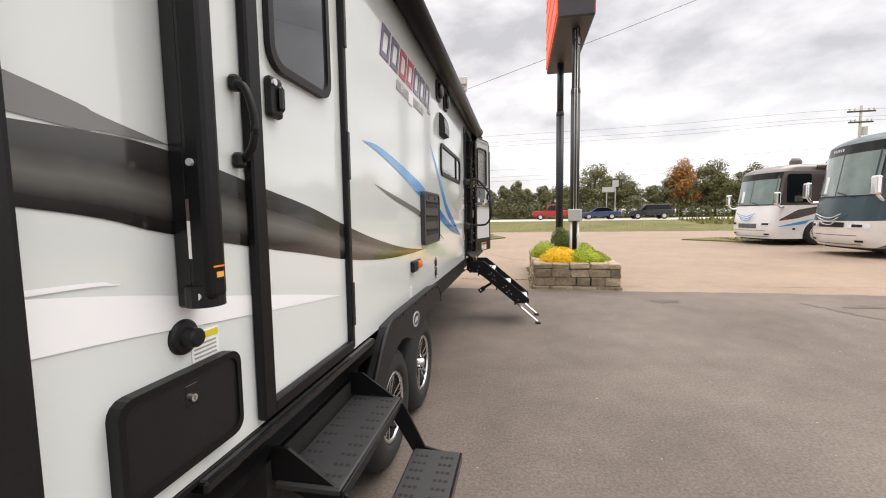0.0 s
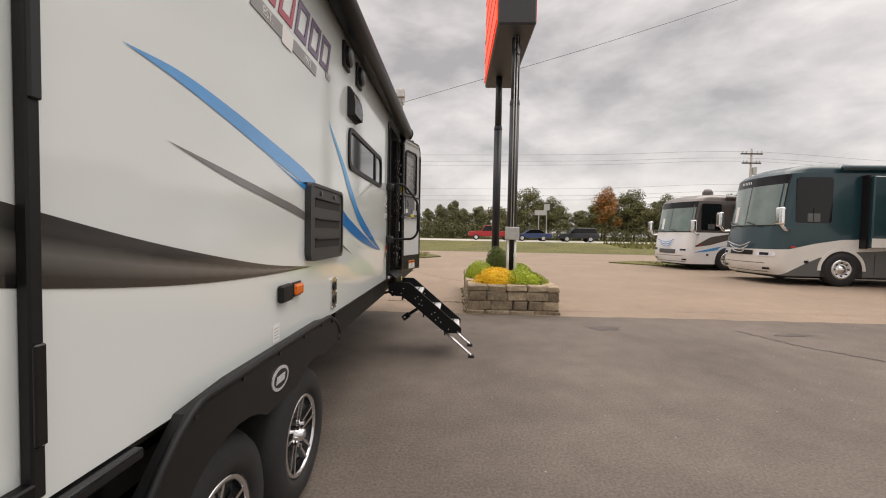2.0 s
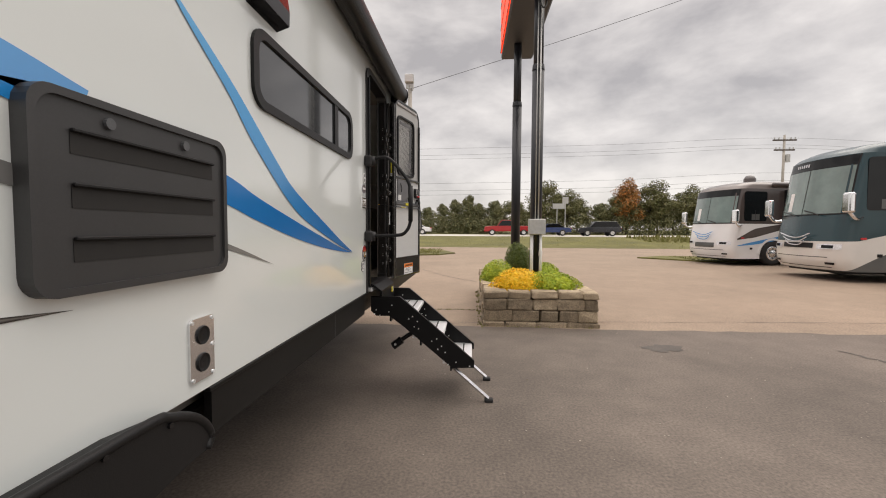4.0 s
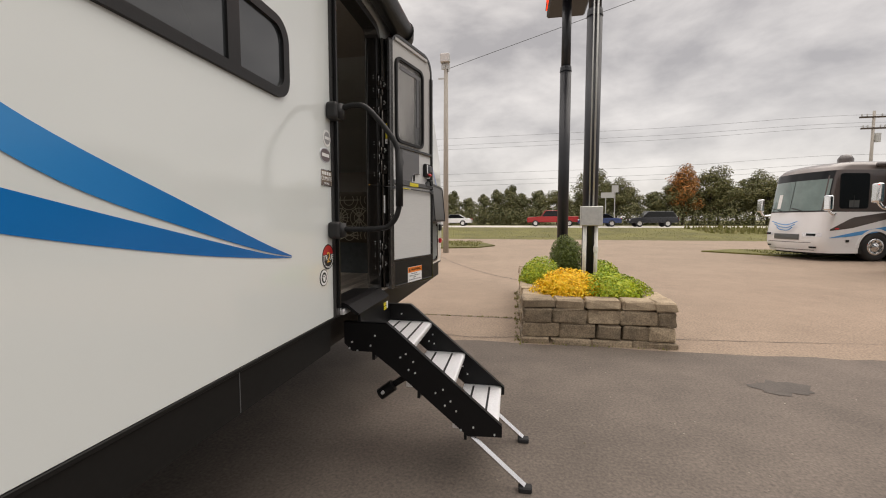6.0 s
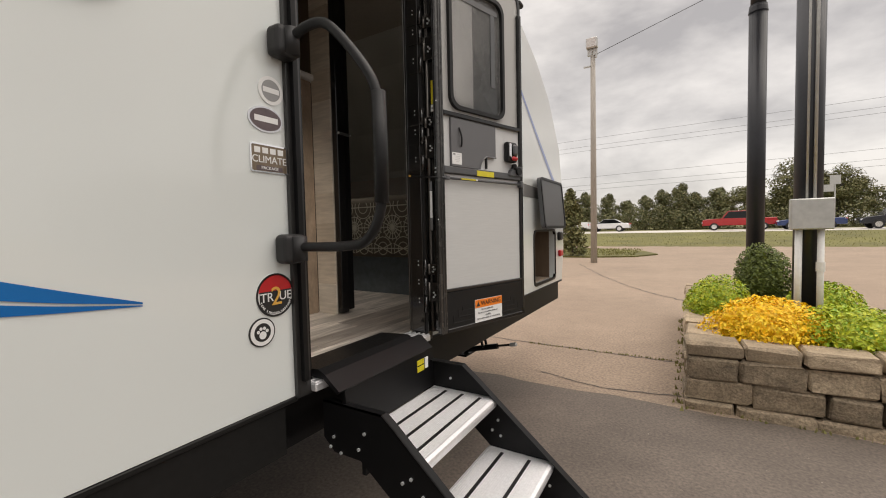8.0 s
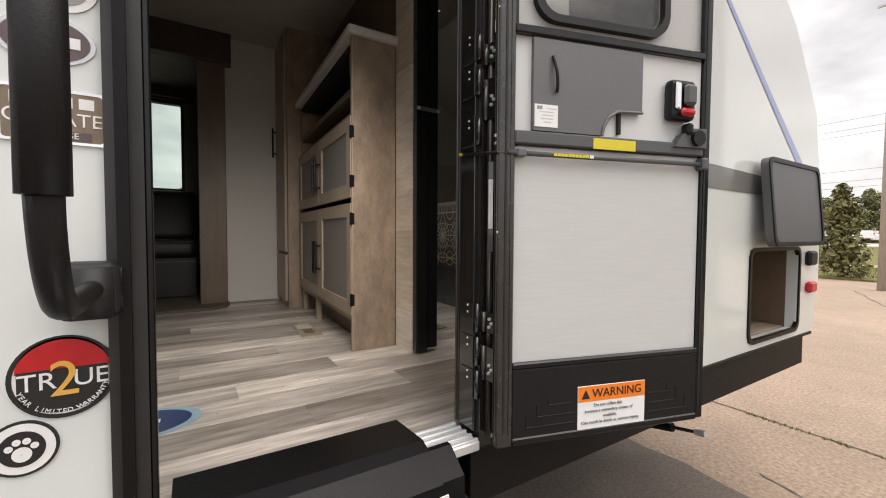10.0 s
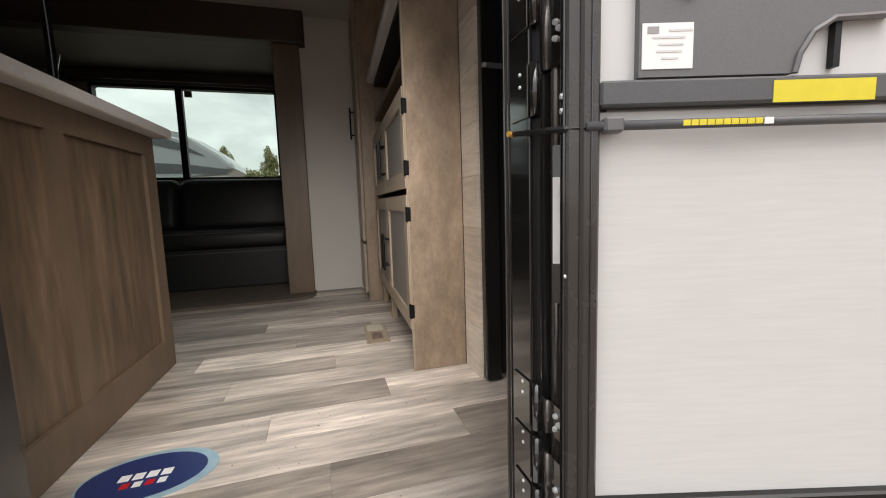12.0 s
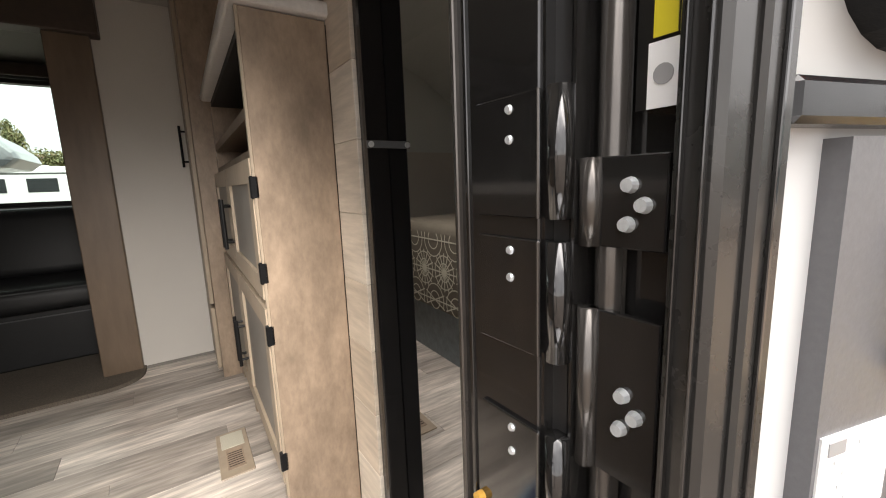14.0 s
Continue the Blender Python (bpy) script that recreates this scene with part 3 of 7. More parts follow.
def side_wall():
    bm = bm_new()
    box(bm, -0.05, 0, -2.2, 5.36, 0.906, 2.93)
    box(bm, -0.05, 0, 5.36, 6.075, 2.68, 2.93)
    y0, y1, z0, z1 = HATCH
    prism(bm, [(6.075, 0.906), (y0, 0.906), (y0, 2.761), (7.41, 2.85), (7.05, 2.93), (6.075, 2.93)], "x", -0.05, 0)
    prism(bm, [(y0, 0.906), (y1, 0.906), (y1, z0), (y0, z0)], "x", -0.05, 0)
    prism(bm, [(y0, z1), (y1, z1), (y1, 2.334), (8.06, 2.5), (7.74, 2.71), (y0, 2.761)], "x", -0.05, 0)
    prism(bm, [(y1, 0.906), (8.44, 0.906), (8.51, 1.2), (8.5, 1.68), (8.38, 2.12), (y1, 2.334)], "x", -0.05, 0)
    bmesh.ops.remove_doubles(bm, verts=bm.verts, dist=0.0005)
    return part("side_wall", bm, GEL, trailer, "glossy light grey fibreglass side wall")


side = side_wall()
bm = bm_new()
prism(bm, SIDE_FRONT, "x", -2.70, -2.65)
box(bm, -2.70, -2.65, 5.715, 6.075, 0.92, 2.93)
box(bm, -2.70, -2.65, -2.2, 3.22, 0.92, 2.93)
box(bm, -2.70, -2.65, 3.22, 5.715, 2.86, 2.93)
part("far_side_wall", bm, GEL, trailer)
bm = bm_new()
box(bm, -2.61, -0.05, -2.2, -2.15, 0.92, 2.93)
part("rear_wall", bm, GEL, trailer)
bm = bm_new()
front = [(8.44, 0.906), (8.51, 1.2), (8.5, 1.68), (8.38, 2.12), (8.06, 2.5), (7.74, 2.71), (7.41, 2.85), (7.05, 2.93)]
prism(bm, [(y, z) for y, z in front] + [(y - 0.05, z - 0.03) for y, z in front[::-1]], "x", -2.65, -0.05)
# hidden box added to darken the ground under the trailer
part("holding_tank", bx(-2.3, -0.5, 3.6, 7.4, 0.5, 0.749, 0.02), BLACK_PLASTIC, trailer, "added black box under the floor that keeps light off the ground")
part("front_cap", bm, GEL, trailer, "curved fibreglass front cap")
# added roof opening, out of view, that lets light into the bedroom
VX0, VX1, VY0, VY1 = -1.8, -1.44, 6.48, 6.84
bm = bm_new()
for x0, x1, y0, y1 in ((-2.72, VX0, -2.22, 7.07), (VX1, -0.02, -2.22, 7.07), (VX0, VX1, -2.22, VY0), (VX0, VX1, VY1, 7.07)):
    box(bm, x0, x1, y0, y1, 2.932, 2.97)
part("roof", bm, GEL_WHITE, trailer, "white roof with a dark drip rail")
rv = part("roof_vent", rg([(VX0 - 0.03, VY0 - 0.03), (VX1 + 0.03, VY0 - 0.03), (VX1 + 0.03, VY1 + 0.03), (VX0 - 0.03, VY1 + 0.03)], [(VX0, VY0), (VX1, VY0), (VX1, VY1), (VX0, VY1)], "z", 2.972, 3.02), GEL_WHITE, trailer, "unseen roof opening added to light the bedroom")
part("belly_pan", bx(-2.6, -0.06, -2.1, 8.36, 0.75, 0.82), SKIRT, trailer)
for y0, y1 in ((-2.2, 0.55), (3.4, 5.3), (6.05, 8.32)):
    part("skirt", bx(-0.03, -0.004, y0, y1, 0.74, 0.889), SKIRT, trailer, "black metal lower skirt")
for y0, y1 in ((-2.2, 0.84), (3.38, 5.34), (6.1, 8.42)):
    part("skirt_lip", bx(-0.04, 0.006, y0, y1, 0.89, 0.9045, 0.002), SKIRT, trailer)
for y0, y1 in ((0.55, 1.7), (5.3, 6.05)):
    part("frame_rail", bx(-0.09, -0.06, y0, y1, 0.72, 0.9), BLACK_METAL, trailer, "black steel chassis rail")
bm = bm_new()
box(bm, 0.0, 0.014, -2.2, 6.9, 2.885, 2.93, 0.004)
part("drip_rail", bm, BLACK_METAL, trailer)

# rear post and awning
part("corner_post", bx(-0.01, 0.05, 0.14, 0.285, 0.92, 2.88, 0.012, seg=2), BLACK_PLASTIC, trailer)
awning = part("awning", cy((0.085, 0.55, 2.8), (0.085, 6.4, 2.8), 0.078, n=28), BLACK_METAL, trailer, "rolled black awning under the roof edge", True)
part("end_cap", cy((0.085, 6.4, 2.8), (0.085, 6.5, 2.78), 0.088, 0.06, n=20), BLACK_PLASTIC, awning)
part("end_cap", cy((0.085, 0.47, 2.8), (0.085, 0.55, 2.8), 0.088, n=20), BLACK_PLASTIC, awning)
part("bracket", bx(0.0, 0.06, 6.36, 6.44, 2.64, 2.78, 0.006), BLACK_METAL, awning)
part("cover_flap", bx(0.0, 0.1, 0.55, 6.4, 2.872, 2.886, 0.004), BLACK_PLASTIC, awning)
arm = part("awning_arm", bx(0.0, 0.045, 0.585, 0.64, 1.31, 2.8, 0.006), BLACK_GLOSS, trailer, "black folded awning arm")
part("inner_strut", bx(0.045, 0.1, 0.572, 0.625, 1.33, 2.8, 0.014, seg=2), BLACK_METAL, arm)
part("arm_foot", cy((0.058, 0.603, 1.315), (0.058, 0.603, 1.36), 0.04, n=18), BLACK_PLASTIC, arm)
part("slot_sticker", bx(0.052, 0.059, 0.5708, 0.5719, 1.42, 1.5), PAPER, arm)
part("arm_sticker", bx(0.1, 0.1012, 0.59, 0.61, 1.378, 1.39), GOLD_INK, arm)
part("slot_sticker_band", bx(0.052, 0.059, 0.5708, 0.5719, 1.502, 1.545), MAUVE, arm)
part("arm_sticker_mark", bx(0.1, 0.1012, 0.582, 0.615, 1.40, 1.404), ORANGE_INK, arm)
for z in (1.62, 1.34):
    part("rivet", cy((0.07, 0.566, z), (0.07, 0.573, z), 0.008, n=10), ZINC, arm)

# swooshes
X = 0.0022
part("charcoal_swoosh", strip([(-0.6, 1.62), (0.32, 1.655), (0.58, 1.65), (0.925, 1.588), (1.18, 1.54), (1.47, 1.468), (1.85, 1.385), (2.4, 1.295), (2.95, 1.241)],
                              [(-0.6, 1.62), (0.31, 1.526), (0.565, 1.475), (0.911, 1.413), (1.167, 1.372), (1.49, 1.318), (1.915, 1.272), (2.4, 1.248), (2.95, 1.241)], X), VINYL_SHADED, trailer, "charcoal vinyl swoosh")
part("upper_wedge", strip([(-0.6, 1.9), (0.31, 1.724), (0.45, 1.69), (0.60, 1.66)], [(-0.6, 1.75), (0.31, 1.665), (0.45, 1.662), (0.60, 1.66)], X), VINYL_GREY, trailer)
part("white_swoosh", strip([(-0.6, 1.5), (0.31, 1.386), (0.7, 1.314), (1.05, 1.249), (1.40, 1.178)], [(-0.6, 1.36), (0.31, 1.293), (0.7, 1.25), (1.05, 1.212), (1.40, 1.177)], X), GEL_WHITE, trailer, "white vinyl swoosh")
part("white_flash", strip([(-0.6, 1.42), (0.31, 1.40), (0.46, 1.385)], [(-0.6, 1.40), (0.31, 1.39), (0.46, 1.383)], 0.003), GEL_WHITE, trailer)
part("blue_swoosh", strip([(1.695, 1.866), (1.9, 1.875), (2.15, 1.852), (2.4, 1.818), (2.78, 1.76), (3.0, 1.712)],
                          [(1.695, 1.866), (1.9, 1.843), (2.15, 1.80), (2.4, 1.752), (2.75, 1.69), (2.98, 1.65)], X), VINYL_BLUE_LIGHT, trailer, "sky blue vinyl swoosh")
part("blue_lower_swoosh", strip([(2.42, 1.742), (2.75, 1.682), (3.0, 1.69), (3.48, 1.60), (3.70, 1.535), (4.04, 1.45), (4.42, 1.36), (4.75, 1.285), (4.945, 1.252)],
                                [(2.42, 1.742), (2.8, 1.655), (3.1, 1.585), (3.48, 1.50), (3.70, 1.443), (4.04, 1.368), (4.42, 1.305), (4.75, 1.266), (4.945, 1.25)], X), BLUE_RUN, trailer, "deep blue vinyl swoosh")
part("blue_upper_swoosh", strip([(3.205, 2.11), (3.35, 2.03), (3.57, 1.90), (3.86, 1.70), (4.04, 1.592), (4.42, 1.447), (4.75, 1.324), (4.945, 1.259)],
                                [(3.205, 2.11), (3.33, 2.01), (3.52, 1.873), (3.70, 1.718), (4.04, 1.50), (4.42, 1.378), (4.75, 1.292), (4.945, 1.255)], 0.003), BLUE_RUN_LIGHT, trailer, "blue vinyl swoosh rising to a point")
part("grey_swoosh", strip([(1.84, 1.672), (2.15, 1.632), (2.5, 1.585), (2.85, 1.53), (3.48, 1.366), (3.82, 1.262)],
                          [(1.84, 1.672), (2.15, 1.606), (2.5, 1.55), (2.85, 1.488), (3.48, 1.345), (3.82, 1.262)], X), VINYL_GREY, trailer, "thin grey vinyl swoosh")
part("front_swoosh", strip([(7.3, 2.45), (7.8, 2.1), (8.36, 1.72)], [(7.3, 2.42), (7.8, 2.05), (8.36, 1.65)], X), VINYL_PALE, trailer)
part("front_band", strip([(6.6, 1.74), (7.24, 1.731), (8.0, 1.71)], [(6.6, 1.64), (7.24, 1.634), (8.0, 1.63)], X), VINYL_GREY, trailer)

# name lettering as plain shapes
for i in range(7):
    y0 = 2.02 + i * 0.176
    b = bm_new()
    sk = 0.03
    col = [PURPLE_INK, PURPLE_INK, RED_INK, RED_INK, PURPLE_INK, PURPLE_INK, PURPLE_INK][i]
    ring(b, [(y0 + sk, 2.56), (y0 + 0.145 + sk, 2.56), (y0 + 0.145 - sk, 2.37), (y0 - sk, 2.37)],
         [(y0 + 0.03 + sk * 0.7, 2.525), (y0 + 0.118 + sk * 0.7, 2.525), (y0 + 0.115 - sk * 0.7, 2.405), (y0 + 0.03 - sk * 0.7, 2.405)], "x", 0.0015, 0.004)
    part("name_shape", b, col, trailer)
bar = part("date_plate", pr([(2.30, 2.335), (3.0, 2.335), (2.985, 2.275), (2.28, 2.275)], "x", 0.001, 0.004), INK_GREY, trailer)
letters("EST.", 0.05, on_wall(2.42, 2.305, 0.0048), PAPER, bar)
letters("1972", 0.05, on_wall(2.86, 2.305, 0.0048), PAPER, bar)
part("date_emblem", pr([(2.56, 2.34), (2.68, 2.34), (2.66, 2.26), (2.55, 2.26)], "x", 0.004, 0.0055), PAPER, bar)
part("model_shape", pr([(3.16, 2.37), (3.24, 2.37), (3.23, 2.335), (3.15, 2.335)], "x", 0.001, 0.004), INK_GREY, trailer)

# speakers, range vent
for y, z in ((3.57, 2.63), (3.93, 2.63)):
    sp = part("outdoor_speaker", bx(0.0, 0.02, y - 0.075, y + 0.075, z - 0.085, z + 0.085, 0.008, seg=2), BLACK_PLASTIC, trailer, "black outdoor loudspeaker")
    b = bm_new()
    lathe(b, [(0.001, 0.056), (0.03, 0.058), (0.052, 0.053), (0.06, 0.04), (0.066, 0.018)], (0, y, z), "x", 20)
    part("grille", b, GREY_PLASTIC, sp, "", True)
    part("speaker_ring", cy((0.018, y, z), (0.042, y, z), 0.07, 0.066, n=20), BLACK_PLASTIC, sp)
b = bm_new()
prism(b, [(0.0, 2.46), (0.02, 2.455), (0.048, 2.40), (0.058, 2.33), (0.056, 2.27), (0.0, 2.25)], "y", 3.64, 3.88)
part("range_vent", b, BLACK_GLOSS, trailer, "black range hood vent cover")

# galley window
gw = part("galley_window", rg(rounded(3.665, 4.945, 1.885, 2.195, 0.085, 6), rounded(3.705, 4.905, 1.92, 2.16, 0.06, 6), "x", -0.03, 0.014), BLACK_PLASTIC, trailer, "dark tinted galley window in a black frame")
part("pane", pr(rounded(3.70, 4.91, 1.915, 2.165, 0.062, 6), "x", -0.004, 0.003), GLASS_DARK, gw)
part("sash_bar", bx(0.002, 0.012, 4.585, 4.645, 1.92, 2.16), BLACK_PLASTIC, gw)

# fridge vent
fv = part("fridge_vent", pr(rounded(2.845, 3.445, 1.275, 1.69, 0.045, 5), "x", 0.0, 0.026), VENT_GREY, trailer, "black plastic refrigerator vent with three slots")
part("vent_rim", rg(rounded(2.845, 3.445, 1.275, 1.69, 0.045, 5), rounded(2.862, 3.428, 1.292, 1.673, 0.04, 5), "x", 0.026, 0.034), VENT_GREY, fv)
for z in (1.35, 1.46, 1.57):
    # dark inlay paints the slot's inner shade on the solid vent
    part("slot", bx(0.0255, 0.0275, 2.93, 3.38, z - 0.006, z + 0.04), RECESS_SHADE, fv)
    part("louvre", bx(0.026, 0.037, 2.93, 3.38, z + 0.038, z + 0.046, 0.002), BLACK_PLASTIC, fv)
for y in (3.02, 3.26):
    part("vent_latch", cy((0.026, y, 1.645), (0.034, y, 1.645), 0.013, n=12), GREY_PLASTIC, fv)

# marker lamps, plates, stickers
part("outlet_cover", bx(0.0, 0.03, 2.52, 2.635, 1.112, 1.19, 0.008), BLACK_PLASTIC, trailer, "black outdoor outlet cover")
ml = part("marker_lamp", bx(0.0, 0.028, 2.685, 2.775, 1.122, 1.178, 0.012, seg=2), ORANGE_LENS, trailer, "amber side marker lamp")
part("lamp_base", bx(0.0, 0.01, 2.678, 2.782, 1.114, 1.186, 0.004), BLACK_PLASTIC, ml)
pl = part("utility_plate", pr(rounded(3.29, 3.402, 0.945, 1.14, 0.015, 3), "x", 0.0, 0.008), ALU, trailer, "stainless utility inlet plate")
for z in (1.085, 1.0):
    b = bm_new()
    lathe(b, [(0.001, 0.01), (0.02, 0.011), (0.028, 0.014), (0.03, 0.008)], (0, 3.345, z), "x", 16)
    part("inlet", b, BLACK_PLASTIC, pl)
for y, z in ((3.30, 1.13), (3.392, 1.13), (3.392, 1.045), (3.392, 0.955), (3.30, 0.955)):
    part("screw", cy((0.007, y, z), (0.011, y, z), 0.006, n=8), ZINC, pl)
st = part("tyre_sticker", bx(0.0, 0.002, 2.48, 2.545, 0.945, 1.02), PAPER, trailer)
for k in range(4):
    part("print_line", bx(0.002, 0.0028, 2.49, 2.535, 0.96 + k * 0.014, 0.963 + k * 0.014), INK_GREY, st)

# fender and wheels
def arch(cy_, r, a0, a1, n):
    return [(cy_ + r * math.cos(radians(a0 + (a1 - a0) * i / n)), 0.36 + r * math.sin(radians(a0 + (a1 - a0) * i / n))) for i in range(n + 1)]


fend = [(1.60, 0.60), (1.66, 0.72), (1.86, 0.915), (2.1, 0.935), (3.0, 0.935), (3.15, 0.915), (3.26, 0.86), (3.31, 0.79), (3.29, 0.755), (3.2, 0.755)]
fend += arch(2.85, 0.41, 66, 122, 9) + arch(2.10, 0.41, 58, 150, 9)
fender = part("fender", pr(fend, "x", 0.0, 0.055), BLACK_PLASTIC, trailer, "black plastic double wheel arch")
b = bm_new()
lip = [Vector((0.05, y, z)) for y, z in fend[:9]]
tube(b, smooth_line(lip, 4), 0.014, 8)
part("arch_edge", b, BLACK_PLASTIC, fender, "", True)
for y, z in ((1.70, 0.75), (1.87, 0.905), (2.13, 0.92), (2.42, 0.922), (2.7, 0.922), (2.95, 0.922), (3.14, 0.9)):
    part("screw", cy((0.055, y, z), (0.062, y, z), 0.008, n=8), BLACK_GLOSS, fender)
b = bm_new()
lathe(b, [(0.001, 0.059), (0.1, 0.059), (0.1, 0.052)], (0, 0, 0), "x", 28)
bmesh.ops.transform(b, matrix=Matrix.Translation((0, 2.43, 0.815)) @ Matrix.Diagonal((1, 0.8, 0.5, 1)), verts=b.verts)
em = part("oval_emblem", b, CHROME_INK, fender, "silver oval emblem")
part("emblem_core", pr([(2.43 + 0.064 * math.cos(2 * math.pi * k / 28), 0.815 + 0.037 * math.sin(2 * math.pi * k / 28)) for k in range(28)], "x", 0.058, 0.0605), INK, em)
part("emblem_shape", pr([(2.39, 0.83), (2.47, 0.83), (2.46, 0.8), (2.38, 0.8)], "x", 0.0605, 0.062), CHROME_INK, em)
# near-black box painted as the shade behind the trailer wheels
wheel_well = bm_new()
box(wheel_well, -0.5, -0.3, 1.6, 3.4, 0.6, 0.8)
part("wheel_well", wheel_well, RECESS_SHADE, trailer)
bm = bm_new()
for y in (2.10, 2.85):
    cyl(bm, (-2.5, y, 0.36), (-0.16, y, 0.36), 0.04, n=10)
part("axle", bm, BLACK_METAL, trailer)


def wheel(yc):
    zc, R, xo = 0.36, 0.36, -0.015
    b = bm_new()
    lathe(b, [(0.20, xo - 0.02), (0.215, xo + 0.012), (0.25, xo + 0.022), (0.30, xo + 0.016), (0.335, xo - 0.004), (0.352, xo - 0.03), (R, xo - 0.05),
              (R, xo - 0.16), (0.345, xo - 0.19), (0.30, xo - 0.21), (0.20, xo - 0.2)], (0, yc, zc), "x", 48)
    tyre = part("tyre", b, RUBBER, wheel_of[yc], "", True)
    b = bm_new()
    lathe(b, [(0.205, xo + 0.004), (0.19, xo + 0.006), (0.185, xo - 0.01), (0.18, xo - 0.06), (0.06, xo - 0.07), (0.001, xo - 0.07)], (0, yc, zc), "x", 40)
    part("rim_barrel", b, BLACK_GLOSS, wheel_of[yc], "", True)
    b = bm_new()
    lathe(b, [(0.207, xo - 0.004), (0.207, xo + 0.008), (0.188, xo + 0.008), (0.186, xo - 0.012)], (0, yc, zc), "x", 40)
    part("rim_lip", b, ALU, wheel_of[yc], "polished rim lip", True)
    for k in range(5):
        for d in (-0.17, 0.17):
            a = 2 * math.pi * k / 5 + 0.3
            c0, c1 = Vector((xo - 0.018, yc + 0.05 * math.cos(a + d * 2.2), zc + 0.05 * math.sin(a + d * 2.2))), Vector((xo + 0.002, yc + 0.188 * math.cos(a + d), zc + 0.188 * math.sin(a + d)))
            u = (c1 - c0).normalized()
            s = Vector((1, 0, 0)).cross(u).normalized()
            b = bm_new()
            vs = []
            for c, w in ((c0, 0.016), (c1, 0.022)):
                for e in (-1, 1):
                    for dx in (0, -0.03):
                        vs.append(b.verts.new(c + s * w * e * 0.38 + Vector((dx, 0, 0))))
            for f in ((0, 2, 6, 4), (1, 5, 7, 3), (0, 4, 5, 1), (2, 3, 7, 6), (0, 1, 3, 2), (4, 6, 7, 5)):
                b.faces.new([vs[i] for i in f])
            part("spoke", b, ALU, wheel_of[yc])
    b = bm_new()
    lathe(b, [(0.001, xo + 0.022), (0.026, xo + 0.019), (0.031, xo + 0.008), (0.034, xo - 0.02), (0.045, xo - 0.024)], (0, yc, zc), "x", 24)
    part("hub_cap", b, ALU, wheel_of[yc], "aluminium hub cap", True)
    for k in range(5):
        a = 2 * math.pi * k / 5 + 0.93
        y, z = yc + 0.058 * math.cos(a), zc + 0.058 * math.sin(a)
        part("lug_nut", cy((xo - 0.03, y, z), (xo + 0.004, y, z), 0.011, n=6), CHROME, wheel_of[yc])


wheel_of = {}
for yc in (2.10, 2.85):
    b = bm_new()
    cyl(b, (-0.2, yc, 0.36), (-0.14, yc, 0.36), 0.12, n=20)
    wheel_of[yc] = part("wheel", b, BLACK_METAL, trailer, "trailer wheel with machined five-spoke alloy rim")
    wheel(yc)

# rear door, hatch and steps
rd = part("rear_door", pr(rounded(0.885, 1.465, 0.965, 2.75, 0.05, 4), "x", 0.0, 0.001), GEL, trailer, "closed rear entry door with a tinted window")
part("hinge_stile", bx(0.0, 0.026, 1.458, 1.485, 0.93, 2.78, 0.004), BLACK_PLASTIC, rd)
part("lock_stile", bx(0.0, 0.03, 0.83, 0.888, 0.925, 2.78, 0.006), BLACK_METAL, rd)
part("door_sill", bx(0.0, 0.028, 0.885, 1.465, 0.925, 0.965, 0.004), BLACK_METAL, rd)
for z0, z1 in ((1.03, 1.22), (1.66, 1.86), (2.2, 2.4)):
    part("hinge", bx(0.024, 0.033, 1.46, 1.483, z0, z1, 0.003), BLACK_GLOSS, rd)
part("door_window_frame", rg(rounded(0.95, 1.345, 1.945, 2.7, 0.07, 5), rounded(0.975, 1.32, 1.97, 2.675, 0.055, 5), "x", 0.002, 0.022), BLACK_PLASTIC, rd)
part("door_pane", pr(rounded(0.97, 1.325, 1.965, 2.68, 0.056, 5), "x", 0.002, 0.014), GLASS_DARK, rd)
lt = part("door_latch", bx(0.0, 0.028, 0.935, 1.0, 1.80, 1.92, 0.012, seg=2), BLACK_PLASTIC, rd)
part("latch_paddle", bx(0.028, 0.042, 0.962, 0.99, 1.82, 1.895, 0.008), BLACK_GLOSS, rd)
part("lock_button", cy((0.026, 0.95, 1.9), (0.034, 0.95, 1.9), 0.01, n=12), CHROME, rd)
gh = part("grab_handle", tb(smooth_line([(0.02, 0.79, 1.85), (0.045, 0.793, 1.835), (0.062, 0.798, 1.77), (0.058, 0.80, 1.70), (0.025, 0.803, 1.655)], 6), 0.0105, 10), BLACK_PLASTIC, trailer, "black grab handle", True)
for z in (1.852, 1.655):
    part("handle_foot", bx(0.0, 0.028, 0.782, 0.814, z - 0.02, z + 0.02, 0.007), BLACK_PLASTIC, gh)
ht = part("baggage_hatch", pr(rounded(0.42, 0.735, 0.965, 1.165, 0.03, 4), "x", 0.0, 0.022), BLACK_PLASTIC, trailer, "black baggage door with a thumb lock")
part("hatch_rim", rg(rounded(0.413, 0.742, 0.958, 1.172, 0.034, 4), rounded(0.427, 0.728, 0.972, 1.158, 0.028, 4), "x", 0.0, 0.028), BLACK_METAL, ht)
part("thumb_lock", cy((0.022, 0.585, 1.11), (0.03, 0.585, 1.11), 0.0085, n=18), CHROME, ht)
part("lock_plate", bx(0.0215, 0.0232, 0.568, 0.602, 1.092, 1.14, 0.0008), BLACK_GLOSS, ht)
part("key_slot", bx(0.0298, 0.0306, 0.5845, 0.586, 1.105, 1.115), INK, ht)
b = bm_new()
lathe(b, [(0.001, 0.044), (0.017, 0.043), (0.021, 0.038), (0.023, 0.014), (0.034, 0.011), (0.039, 0.006), (0.04, 0.0)], (0, 0.595, 1.243), "x", 36)
